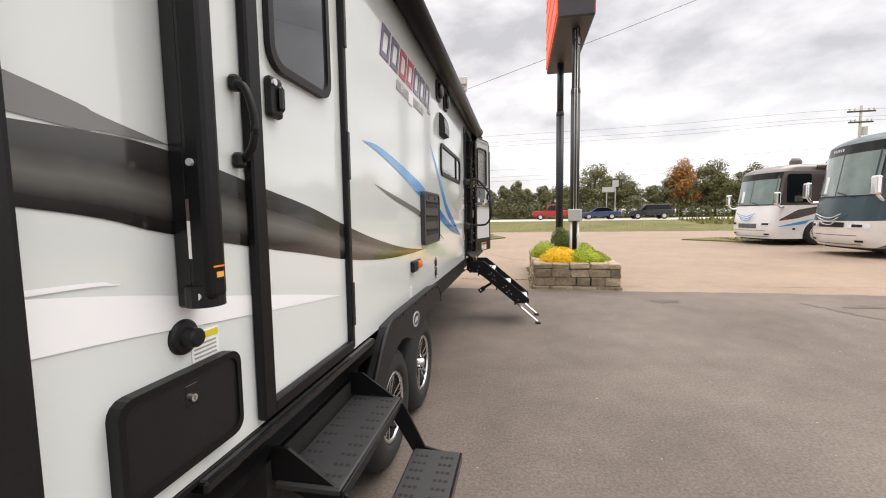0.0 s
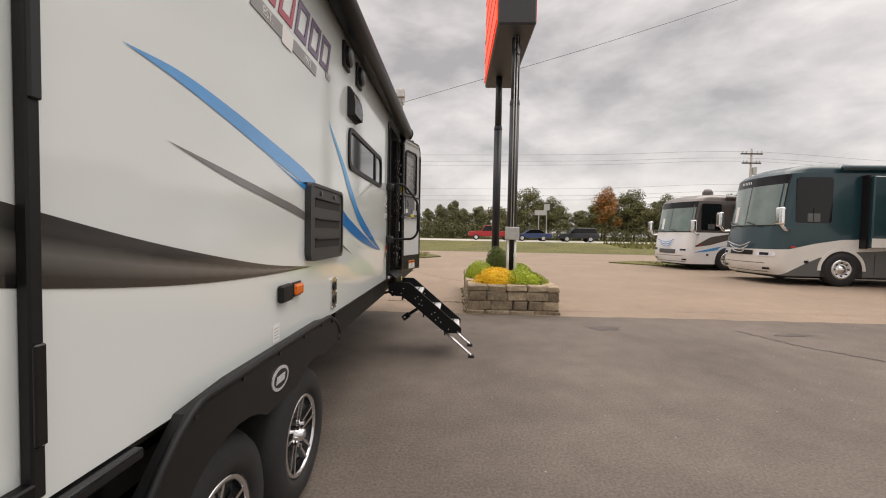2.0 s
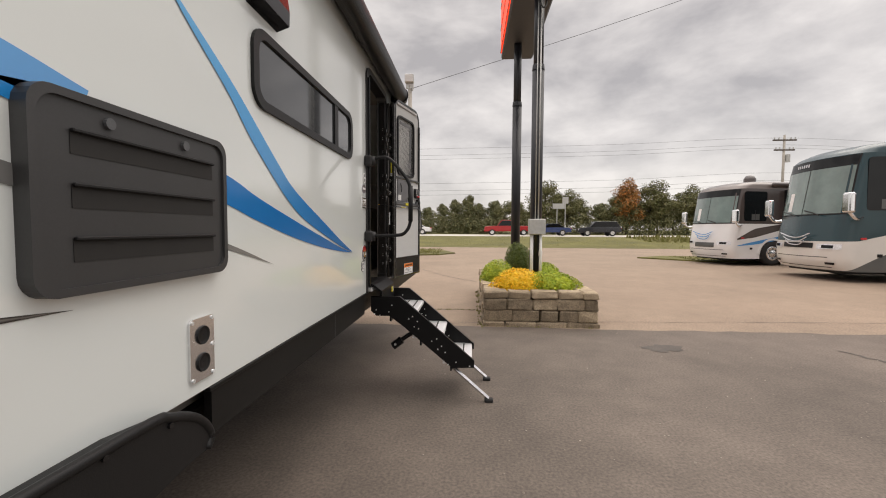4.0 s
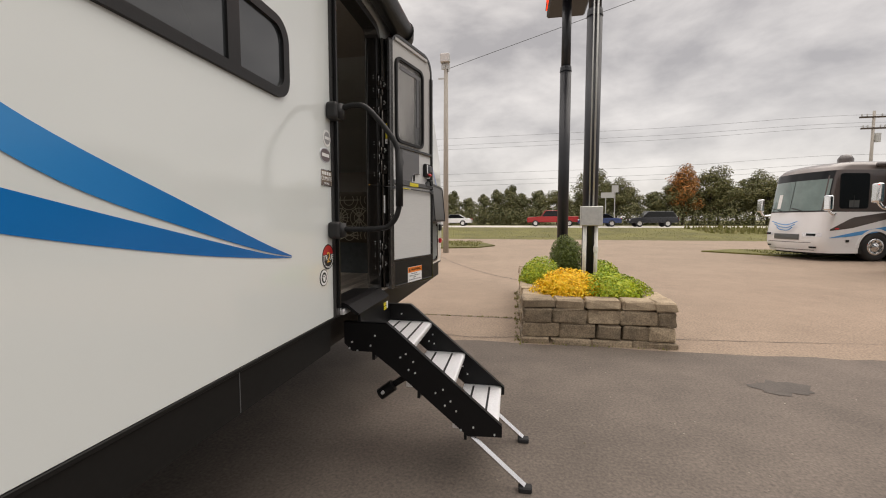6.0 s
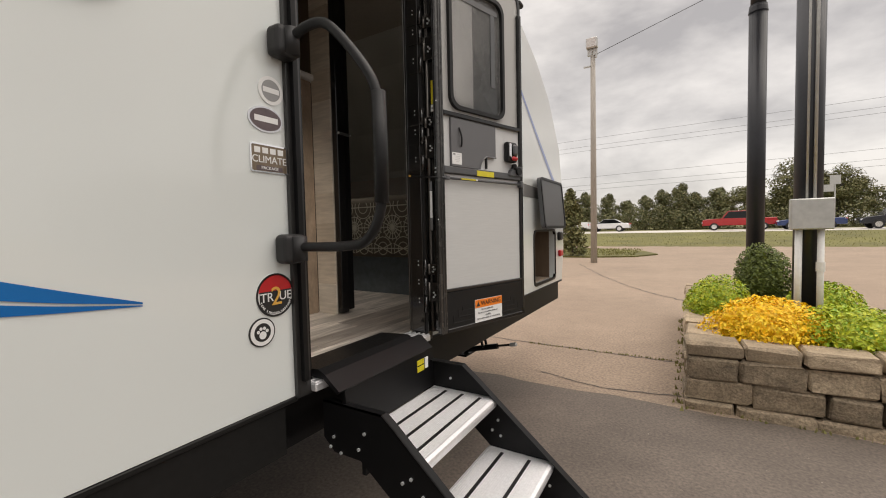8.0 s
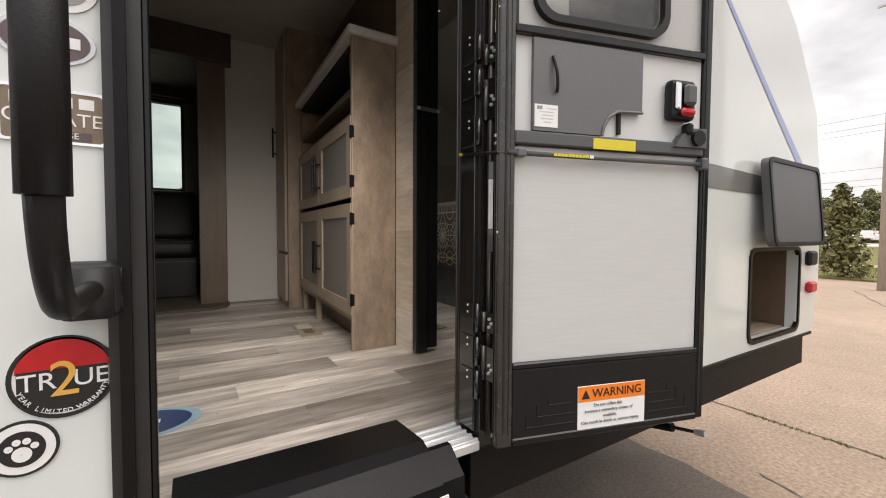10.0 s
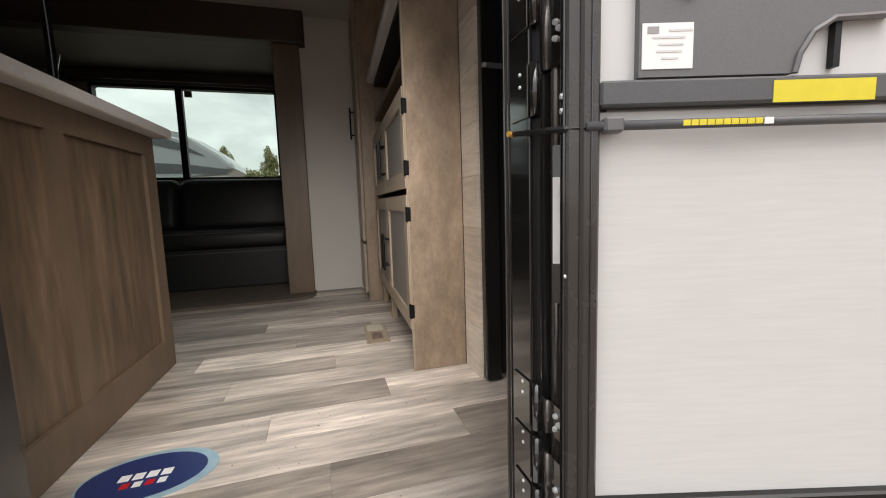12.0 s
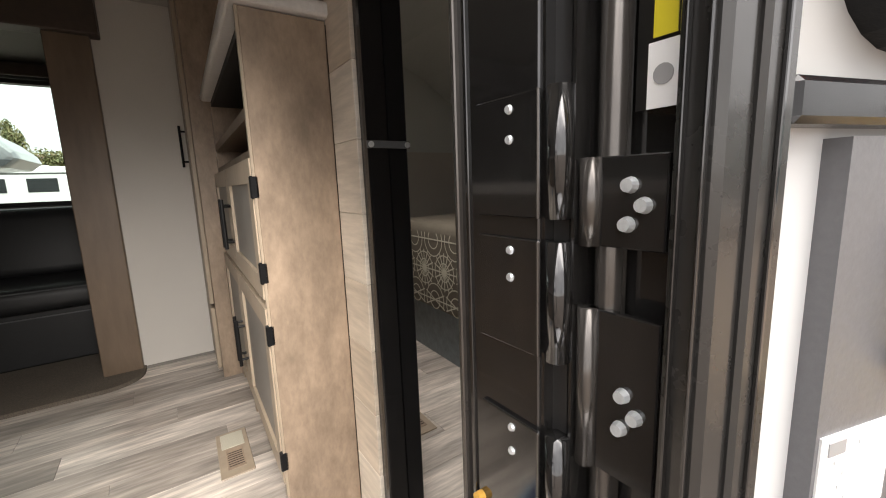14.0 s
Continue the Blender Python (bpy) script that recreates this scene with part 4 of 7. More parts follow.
part("cable_inlet", b, BLACK_PLASTIC, trailer, "round black cable inlet")
st = part("caution_sticker", bx(0.0, 0.002, 0.615, 0.70, 1.175, 1.24), PAPER, trailer)
part("sticker_band", bx(0.002, 0.0028, 0.617, 0.698, 1.222, 1.238), YELLOW_INK, st)
for k in range(4):
    part("print_line", bx(0.002, 0.0028, 0.622, 0.69, 1.18 + k * 0.01, 1.184 + k * 0.01), INK_GREY, st)

rs = thing("rear_folding_steps", (0.2, 1.25, 0), "black perforated steel folding steps under the rear door", "steps")
def step_tread(x0, x1, y0, y1, z):
    t = part("tread", bx(x0, x1, y0, y1, z - 0.03, z, 0.008), VENT_GREY, rs)
    for i in range(3):
        for j in range(10):
            x, y = x0 + 0.03 + i * 0.022, y0 + 0.06 + (y1 - y0 - 0.12) * j / 9
            # dark discs on the solid tread paint the shade of its holes
            part("perforation", cy((x, y, z - 0.001), (x, y, z + 0.0012), 0.0085, n=10), RECESS_SHADE, t)
            x = x1 - 0.075 + i * 0.022
            part("perforation", cy((x, y, z - 0.001), (x, y, z + 0.0012), 0.0085, n=10), RECESS_SHADE, t)
    part("tread_nose", bx(x1 - 0.004, x1 + 0.008, y0, y1, z - 0.045, z - 0.004, 0.003), BLACK_GLOSS, t)


step_tread(-0.05, 0.185, 0.96, 1.63, 0.65)
step_tread(0.25, 0.47, 1.0, 1.6, 0.42)
for y in (0.97, 1.61):
    part("side_arm", pr([(-0.08, 0.76), (0.0, 0.76), (0.2, 0.62), (0.3, 0.42), (0.44, 0.39), (0.44, 0.36), (0.25, 0.38), (0.14, 0.56), (-0.08, 0.66)], "y", y, y + 0.012), BLACK_METAL, rs)
# near-black box paints the shade above the folding steps
part("mount_box", bx(-0.3, -0.06, 0.94, 1.66, 0.56, 0.74), RECESS_SHADE, rs)
part("skirt_seam", bx(-0.0045, -0.0025, 4.6, 4.604, 0.745, 0.9), GREY_PLASTIC, trailer)
part("step_rail", bx(-0.02, 0.03, 0.6, 1.72, 0.868, 0.9, 0.008, seg=2), BLACK_GLOSS, trailer)

# entry opening
df = part("entry_door_frame", rg(rounded_top(5.335, 6.1, 0.9, 2.70, 0.10), rounded_top(5.385, 6.062, 0.912, 2.655, 0.075), "x", -0.075, 0.014), CHARCOAL, trailer, "black aluminium entry door frame")
part("jamb_flange", bx(0.014, 0.03, 5.35, 5.366, 0.95, 2.6), BLACK_METAL, df)
sill = part("aluminium_sill", bx(-0.09, 0.035, 5.386, 6.05, 0.905, 0.93, 0.003), ALU_MATT, df, "bare aluminium door sill")
for k in range(5):
    part("sill_rib", bx(-0.078 + k * 0.025, -0.068 + k * 0.025, 5.388, 6.048, 0.93, 0.936, 0.002), ALU_MATT, df)
part("striker_plate", bx(-0.052, -0.018, 5.385, 5.389, 1.65, 1.745, 0.001), BLACK_METAL, df)
for z in (1.72, 1.676):
    part("striker_screw", cy((-0.035, 5.388, z), (-0.035, 5.3925, z), 0.0055, 0.0035, n=12), ZINC, df)
    part("striker_tab", bx(-0.05, -0.041, 5.388, 5.391, z - 0.012, z + 0.012, 0.001), ZINC, df)
part("jamb_step", bx(-0.012, 0.01, 5.385, 5.395, 0.94, 2.58, 0.002), BLACK_GLOSS, df)

# ---- open entry door with screen door ----
DM = Matrix(((0.9598, 0.2807, 0, 0.0785), (-0.2807, 0.9598, 0, 6.0504), (0, 0, 1, 0.008), (0, 0, 0, 1)))
edoor = None


def dpart(name, b, material, label="", smooth=False, parent=None):
    bmesh.ops.transform(b, matrix=DM, verts=b.verts)
    return part(name, b, material, parent or edoor or trailer, label, smooth)


edoor = dpart("entry_door", pr(rounded(0.05, 0.64, 0.922, 2.68, 0.12, 7), "x", -0.055, -0.012), DOOR_SKIN, "entry door swung wide open against the side, with its screen door")
edoor_outer = rounded(0.048, 0.64, 0.922, 2.68, 0.12, 7)
dpart("door_rim", rg(edoor_outer, rounded(0.062, 0.622, 0.944, 2.66, 0.105, 7), "x", -0.06, -0.006), BLACK_GLOSS)
dpart("screen_stile", bx(-0.012, 0.012, 0.006, 0.048, 0.925, 2.6, 0.003), SATIN)
for rib_x in (-0.005, 0.006):
    dpart("stile_rib", bx(rib_x, rib_x + 0.0016, 0.003, 0.006, 0.955, 2.595, 0.0004), JAMB_BLACK)
for rib_y in (0.036,):
    dpart("stile_rib", bx(0.012, 0.0142, rib_y, rib_y + 0.002, 0.955, 2.595, 0.0004), JAMB_BLACK)
# dark strip painted as the groove's shade, not cut in
dpart("stile_groove", bx(0.012, 0.0135, 0.022, 0.027, 0.96, 2.6), RECESS_SHADE)
dpart("screen_stile", bx(-0.012, 0.006, 0.608, 0.634, 0.925, 2.52, 0.003), BLACK_GLOSS)
dpart("stile_groove", bx(0.006, 0.0072, 0.613, 0.618, 0.96, 2.5), RECESS_SHADE)
dpart("top_rail", bx(-0.012, 0.0, 0.1, 0.56, 2.625, 2.65, 0.004), DOOR_SKIN)
dpart("kick_panel", bx(-0.012, 0.008, 0.048, 0.606, 0.935, 1.11, 0.003), BLACK_PLASTIC, "black plastic kick panel")
for a, c, top in ((0.145, 1.012, 1.035), (0.115, 0.986, 1.022), (0.085, 0.962, 0.998)):
    for y0, y1, ye in ((a, 0.218, a), (0.445, 0.654 - a, 0.65 - a)):
        dpart("panel_rib", bx(0.008, 0.0095, y0, y1, c, c + 0.004, 0.0006), BLACK_PLASTIC)
        dpart("panel_rib", bx(0.008, 0.0095, ye, ye + 0.004, c + 0.004, top, 0.0006), BLACK_PLASTIC)
dpart("bottom_rail", bx(-0.012, 0.012, 0.048, 0.606, 0.925, 0.943, 0.003), BLACK_GLOSS)
dpart("screen_rail", bx(-0.012, 0.01, 0.048, 0.606, 1.11, 1.125, 0.003), BLACK_GLOSS)
dpart("insect_screen", bx(-0.006, -0.003, 0.048, 0.606, 1.125, 1.645), SCREEN, "pale insect screen stretched over the door skin")
bar = dpart("screen_bar", cy((0.012, 0.03, 1.626), (0.012, 0.62, 1.626), 0.006, n=14), GREY_PLASTIC, "dark roller bar across the screen", True)
dpart("bar_end", bx(0.002, 0.021, 0.05, 0.074, 1.617, 1.636, 0.003), SLIDE_GREY)
dpart("bar_end", bx(-0.004, 0.024, 0.592, 0.615, 1.611, 1.643, 0.004), GREY_PLASTIC)
for k in range(10):
    dpart("bar_print", bx(0.017, 0.0186, 0.146 + k * 0.0098, 0.1545 + k * 0.0098, 1.6228, 1.6296), YELLOW_INK, parent=bar)
dpart("bar_badge", bx(0.017, 0.0186, 0.245, 0.256, 1.6222, 1.63), PAPER)
dpart("mid_rail", bx(-0.012, 0.012, 0.048, 0.606, 1.649, 1.680, 0.003), GREY_PLASTIC)
dpart("yellow_tag", bx(0.012, 0.0132, 0.258, 0.383, 1.648, 1.674), YELLOW_INK)
dpart("mid_panel", bx(-0.01, -0.004, 0.048, 0.606, 1.68, 1.905), DOOR_PANEL)
slider = [(0.095, 1.683), (0.285, 1.683), (0.29, 1.705), (0.305, 1.73), (0.33, 1.745), (0.405, 1.748), (0.405, 1.90), (0.095, 1.90)]
dpart("slide_panel", pr(slider, "x", -0.004, 0.008), SLIDE_GREY, "grey sliding latch panel")
b = bm_new()
tube(b, [Vector((0.009, y, z)) for y, z in slider[1:6]], 0.004, 6)
dpart("slide_rim", b, SLIDE_GREY)
dpart("slide_handle", tb(smooth_line([(0.01, 0.145, 1.86), (0.02, 0.15, 1.82), (0.018, 0.153, 1.79), (0.012, 0.155, 1.775)], 5), 0.004, 8), BLACK_PLASTIC, "", True)
dpart("slide_rod", bx(-0.003, 0.006, 0.335, 0.343, 1.69, 1.745), BLACK_PLASTIC)
lab = dpart("data_label", bx(0.008, 0.0092, 0.098, 0.16, 1.692, 1.745), PAPER)
for k, (a, c) in enumerate(((0.13, 0.158), (0.11, 0.15), (0.118, 0.148), (0.115, 0.146), (0.122, 0.142))):
    dpart("print_line", bx(0.0092, 0.0098, a, c, 1.735 - 0.008 * k, 1.7375 - 0.008 * k), INK_PALE, parent=lab)
dpart("print_mark", bx(0.0092, 0.0098, 0.104, 0.118, 1.733, 1.741), INK_GREY, parent=lab)
lock = dpart("lock_box", bx(-0.004, 0.028, 0.48, 0.56, 1.735, 1.84, 0.012, seg=2), BLACK_PLASTIC, "black door lock with a red lever")
dpart("lock_plate", bx(0.028, 0.034, 0.488, 0.505, 1.76, 1.83, 0.004), ALU, parent=lock)
dpart("lock_lever", bx(0.028, 0.044, 0.51, 0.55, 1.77, 1.825, 0.008), GREY_PLASTIC, parent=lock)
dpart("red_lever", bx(0.028, 0.046, 0.50, 0.545, 1.742, 1.763, 0.008), RED_PLASTIC, parent=lock)
b = bm_new()
prism(b, [(0.50, 1.668), (0.605, 1.668), (0.605, 1.72), (0.56, 1.718), (0.525, 1.70)], "x", -0.002, 0.02)
strike = dpart("screen_catch", b, GREY_PLASTIC, "grey screen door catch")
dpart("catch_wheel", cy((0.018, 0.572, 1.692), (0.03, 0.572, 1.692), 0.02, n=16), BLACK_PLASTIC, parent=strike)
dpart("catch_knob", bx(0.0, 0.03, 0.535, 0.555, 1.70, 1.73, 0.006), BLACK_PLASTIC, parent=strike)
dpart("divider_rail", bx(-0.012, 0.012, 0.048, 0.606, 1.905, 1.925, 0.003), BLACK_GLOSS)
wf = dpart("door_window_frame", rg(rounded(0.10, 0.49, 1.945, 2.53, 0.06, 6), rounded(0.118, 0.472, 1.963, 2.512, 0.05, 6), "x", -0.02, 0.006), BLACK_PLASTIC, "rounded door window with a black frame")
dpart("window_pane", pr(rounded(0.12, 0.47, 1.965, 2.51, 0.046, 6), "x", -0.02, -0.012), GLASS_DARK, parent=wf)
dpart("shade_cord", bx(-0.012, -0.009, 0.40, 0.43, 2.1, 2.46), GREY_PLASTIC, parent=wf)
dpart("shade_rail", bx(-0.012, -0.008, 0.17, 0.45, 2.455, 2.48), SLIDE_GREY, parent=wf)
# warning sign
wsign = dpart("warning_label", bx(0.008, 0.0105, 0.229, 0.432, 0.942, 1.052), PAPER, "white warning label with an orange heading")
dpart("orange_heading", bx(0.0105, 0.0113, 0.230, 0.431, 1.012, 1.051), ORANGE_INK, parent=wsign)
DMT = DM @ Matrix(((0, 0, 1, 0.0118), (1, 0, 0, 0), (0, 1, 0, 0), (0, 0, 0, 1)))
letters("WARNING", 0.031, DMT @ Matrix.Translation((0.345, 1.0315, 0)), INK, wsign)
dpart("warning_triangle", pr([(0.239, 1.02), (0.263, 1.02), (0.251, 1.044)], "x", 0.0113, 0.0122), INK, parent=wsign)
for k, line in enumerate(("Do not utilize this", "because a secondary means of", "available.", "Can result in death or serious injury.")):
    letters(line, 0.0118, DMT @ Matrix.Translation((0.327 - 0.003 * (3 - k), 1.002 - 0.0145 * k, 0)), INK_GREY, wsign)

# hinge stack between jamb and door
PLATES = (1.943, 1.858, 1.736, 1.27, 1.185, 1.10, 2.38, 2.295, 2.17)
LEAVES = ((1.856, 1.904), (1.722, 1.82), (1.2, 1.25), (1.08, 1.165), (2.29, 2.34), (2.15, 2.25))
HY0 = 6.052
part("hinge_flange", bx(-0.075, 0.0, HY0, HY0 + 0.008, 0.94, 2.64, 0.001), JAMB_BLACK, df, "black hinge flange")
part("flange_bead", bx(-0.0775, -0.0725, HY0 - 0.004, HY0 + 0.002, 0.94, 2.64, 0.001), HINGE_METAL, df)
part("flange_bead", bx(-0.066, -0.0625, HY0 - 0.002, HY0 + 0.001, 0.94, 2.64, 0.0006), JAMB_BLACK, df)
part("channel_floor", bx(0.0, 0.088, 6.086, 6.092, 0.94, 2.62), JAMB_BLACK, df)
part("channel_wall", bx(-0.002, 0.003, HY0 + 0.002, 6.09, 0.94, 2.62), JAMB_BLACK, df)
part("channel_fin", bx(0.0165, 0.0185, 6.06, 6.086, 0.94, 2.62), JAMB_BLACK, df)
part("hinge_tube", cy((0.030, 6.0785, 0.94), (0.030, 6.0785, 2.62), 0.0085, n=20), HINGE_METAL, df, "grey door tube", True)
part("edge_strip", bx(0.0675, 0.0715, 6.0735, 6.086, 0.94, 2.62, 0.0008), HINGE_METAL, df, "bright edge strip")
part("channel_fin", bx(0.077, 0.0795, 6.069, 6.086, 0.94, 2.62), JAMB_BLACK, df)
for z1 in PLATES:
    z0 = z1 - 0.072
    part("hinge_plate", bx(-0.052, 0.0025, HY0 - 0.0028, HY0, z0, z1, 0.0008), JAMB_BLACK, df)
    part("plate_edge", bx(0.0012, 0.0032, HY0 - 0.0042, HY0 - 0.0028, z0, z1, 0.0005), HINGE_METAL, df)
    part("hinge_knuckle", cy((0.0115, HY0 + 0.004, z0), (0.0115, HY0 + 0.004, z1), 0.0075, n=16), JAMB_BLACK, df, "", True)
    for dz in (-0.008, -0.0255):
        part("rivet", cy((-0.021, HY0 - 0.0046, z1 + dz), (-0.021, HY0 - 0.0027, z1 + dz), 0.0022, 0.003, n=10), ZINC, df)
for z0, z1 in LEAVES:
    part("hinge_leaf", bx(0.022, 0.066, 6.0665, 6.0725, z0, z1, 0.0008), JAMB_BLACK, df)
    part("hinge_knuckle", cy((0.0245, 6.0665, z0), (0.0245, 6.0665, z1), 0.0062, n=16), HINGE_METAL, df, "", True)
    zc = z1 - 0.025 if z1 - z0 < 0.06 else z1 - 0.055
    for x_, dz in ((0.0475, 0.010), (0.055, 0.000), (0.0465, -0.010)):
        part("bolt", cy((x_, 6.0622, zc + dz), (x_, 6.0666, zc + dz), 0.0034, 0.0044, n=12), ZINC, df)
dpart("strap", tb([(0.012, 0.06, 1.626), (0.008, 0.004, 1.624), (-0.008, -0.012, 1.626), (-0.1325, -0.033, 1.642)], 0.0042, 6), BLACK_PLASTIC)
part("strap_stud", cy((-0.057, HY0 - 0.006, 1.65), (-0.057, HY0, 1.65), 0.0045, n=12), GOLD_INK, df)
STICK = Matrix.Translation((0.0412, 6.071, 0)) @ Matrix.Rotation(radians(43), 4, "Z")
for name, b, m_ in (("sticker_mount", bx(-0.0058, 0.0058, 0.001, 0.010, 1.40, 1.62), JAMB_BLACK), ("edge_sticker", bx(-0.0054, 0.0054, 0.0, 0.001, 1.457, 1.577), PAPER)):
    bmesh.ops.transform(b, matrix=STICK, verts=b.verts)
    part(name, b, m_, df)
part("tag_mount", bx(0.045, 0.067, 6.072, 6.086, 1.925, 2.14), JAMB_BLACK, df)
part("edge_tag", bx(0.053, 0.064, 6.0712, 6.0721, 1.957, 2.06), YELLOW_INK, df)
bdg = part("edge_badge", bx(0.051, 0.0665, 6.0712, 6.0721, 1.925, 1.955), PAPER, df)
part("badge_mark", cy((0.0587, 6.0706, 1.94), (0.0587, 6.0713, 1.94), 0.0048, n=14), INK_GREY, bdg)
for z in (1.666, 1.648):
    dpart("stile_bolt", cy((-0.002, 0.002, z), (-0.002, 0.0066, z), 0.0035, 0.0045, n=12), ZINC)
for z in (1.955, 1.44):
    dpart("stile_bolt", cy((0.008, 0.004, z), (0.008, 0.0066, z), 0.002, 0.003, n=12), ZINC)

# badges beside the door
def disc(y, z, r, x=0.003, sy=1.0, n=32):
    b = bm_new()
    lathe(b, [(0.0005, x), (r, x), (r, 0.0)], (0, 0, 0), "x", n)
    bmesh.ops.transform(b, matrix=Matrix.Translation((0, y, z)) @ Matrix.Diagonal((1, sy, 1, 1)), verts=b.verts)
    return b


bd = part("round_badge", disc(5.292, 1.81, 0.04), PAPER, trailer)
part("badge_core", disc(5.292, 1.81, 0.03, 0.0038), INK_GREY, bd)
part("badge_bar", bx(0.0038, 0.0046, 5.266, 5.318, 1.803, 1.817), PAPER, bd)
bd = part("oval_badge", disc(5.272, 1.725, 0.036, 0.003, 1.55), CHROME_INK, trailer)
part("badge_core", disc(5.272, 1.725, 0.031, 0.0038, 1.6), MAUVE, bd)
part("badge_bar", bx(0.0038, 0.0046, 5.235, 5.31, 1.717, 1.733), PAPER, bd)
bd = part("climate_badge", pr(rounded(5.22, 5.336, 1.577, 1.653, 0.004, 2), "x", 0.0, 0.003), BRONZE, trailer, "bronze climate package badge")
part("badge_rim", rg(rounded(5.218, 5.338, 1.575, 1.655, 0.005, 2), rounded(5.222, 5.334, 1.579, 1.651, 0.004, 2), "x", 0.0, 0.0042), CHROME, bd)
letters("CLIMATE", 0.028, on_wall(5.278, 1.611, 0.0038), PAPER, bd)
letters("PACKAGE", 0.0125, on_wall(5.278, 1.5875, 0.0046), PAPER, bd)
for y in (5.24, 5.265, 5.29, 5.315):
    part("badge_bar", bx(0.003, 0.0038, y - 0.009, y + 0.009, 1.629, 1.645), PAPER, bd)
part("badge_bar", bx(0.003, 0.0038, 5.236, 5.32, 1.581, 1.594), MAUVE, bd)
bd = part("warranty_badge", disc(5.28, 1.225, 0.063, 0.002), PAPER, trailer, "round two year warranty badge")
part("badge_ring", rg([(5.28 + 0.063 * math.cos(2 * math.pi * k / 40), 1.225 + 0.063 * math.sin(2 * math.pi * k / 40)) for k in range(40)],
                      [(5.28 + 0.057 * math.cos(2 * math.pi * k / 40), 1.225 + 0.057 * math.sin(2 * math.pi * k / 40)) for k in range(40)], "x", 0.002, 0.003), INK, bd)
half = [(5.28 + 0.054 * math.cos(math.pi * k / 20), 1.235 + 0.05 * math.sin(math.pi * k / 20)) for k in range(21)]
part("red_half", pr(half, "x", 0.002, 0.003), RED_PLASTIC, bd)
half = [(5.28 + 0.052 * math.cos(math.pi * k / 20), 1.205 - 0.034 * math.sin(math.pi * k / 20)) for k in range(21)]
part("black_half", pr(half, "x", 0.002, 0.003), INK, bd)
part("white_band", bx(0.003, 0.0035, 5.228, 5.332, 1.203, 1.238), INK, bd)
letters("TR", 0.036, on_wall(5.25, 1.22, 0.004), PAPER, bd)
letters("UE", 0.036, on_wall(5.312, 1.22, 0.004), PAPER, bd)
letters("2", 0.075, on_wall(5.281, 1.22, 0.005), GOLD_INK, bd)
for k, ch in enumerate("YEAR LIMITED WARRANTY"):
    if ch != " ":
        a = radians(200 + 7.0 * k)
        letters(ch, 0.0095, on_wall(5.28 + 0.0525 * math.cos(a), 1.225 + 0.0525 * math.sin(a), 0.0042) @ Matrix.Rotation(a + math.pi / 2, 4, "Z"), PAPER, bd)
bd = part("paw_badge", disc(5.232, 1.126, 0.041), INK, trailer)
part("badge_ring", disc(5.232, 1.126, 0.037, 0.0036), PAPER, bd)
part("badge_core", disc(5.232, 1.126, 0.026, 0.0042), INK, bd)
part("paw_pad", disc(5.232, 1.118, 0.011, 0.0048), PAPER, bd)
for a in (30, 70, 110, 150):
    part("paw_toe", disc(5.232 + 0.016 * math.cos(radians(a)), 1.12 + 0.018 * math.sin(radians(a)), 0.0048, 0.0048, n=12), PAPER, bd)

# folding grab handle at the entry
HY = 5.325
fh = part("entry_handle", tb(smooth_line([(0.05, HY, 1.955), (0.13, HY + 0.005, 1.975), (0.2, HY + 0.01, 1.955), (0.31, HY + 0.014, 1.83), (0.352, HY + 0.015, 1.74), (0.357, HY + 0.016, 1.6),
                                          (0.352, HY + 0.015, 1.46), (0.31, HY + 0.012, 1.385), (0.24, HY + 0.008, 1.365), (0.05, HY, 1.362)], 8), 0.0135, 14), BLACK_PLASTIC, trailer, "swung-out black assist handle with a foam grip", True)
part("foam_grip", tb([(0.3555, HY + 0.0155, 1.755), (0.3575, HY + 0.016, 1.6), (0.356, HY + 0.0155, 1.475)], 0.0185, 14), BLACK_PLASTIC, fh, "", True)
for z in (1.945, 1.357):
    part("handle_mount", bx(0.0, 0.06, HY - 0.045, HY + 0.03, z - 0.043, z + 0.043, 0.017, seg=4), MOUNT_GREY, fh)
    part("mount_knuckle", cy((0.056, HY, z - 0.036), (0.056, HY, z + 0.036), 0.024, n=24), MOUNT_GREY, fh, "", True)
    for dz in (-0.022, 0.022):
        # dark disc stands for the shaded screw hole
        part("mount_hole", cy((0.03, HY + 0.0295, z + dz), (0.03, HY + 0.0312, z + dz), 0.0115, n=18), RECESS_SHADE, fh)

# front pass-through hatch, jack
op = part("hatch_opening", rg(rounded(7.609, 8.221, 0.934, 1.386, 0.056, 5), rounded(7.627, 8.203, 0.952, 1.368, 0.045, 5), "x", -0.012, 0.008), BLACK_METAL, trailer, "open pass-through compartment with a black rim")
for x0, x1, y0, y1, z0, z1 in ((-0.385, -0.051, 7.6, 7.612, 0.93, 1.39), (-0.385, -0.051, 8.202, 8.212, 0.93, 1.39), (-0.385, -0.051, 7.612, 8.202, 1.378, 1.39), (-0.395, -0.385, 7.6, 8.212, 0.93, 1.39), (-0.385, -0.051, 7.612, 8.202, 0.93, 0.942)):
    part("compartment_panel", bx(x0, x1, y0, y1, z0, z1), WALNUT, op)
for k in range(3):
    part("plank", bx(-0.383, -0.375, 7.614, 8.2, 0.95 + 0.142 * k, 1.088 + 0.142 * k, 0.002), PLANK_HATCH, op)
for k in range(3):
    part("plank", bx(-0.37 + 0.106 * k, -0.268 + 0.106 * k, 7.614, 8.2, 0.942, 0.95, 0.002), PLANK_HATCH, op)
HM = Matrix.Translation((0.03, 0, 1.79)) @ Matrix.Rotation(radians(-5), 4, "Y")
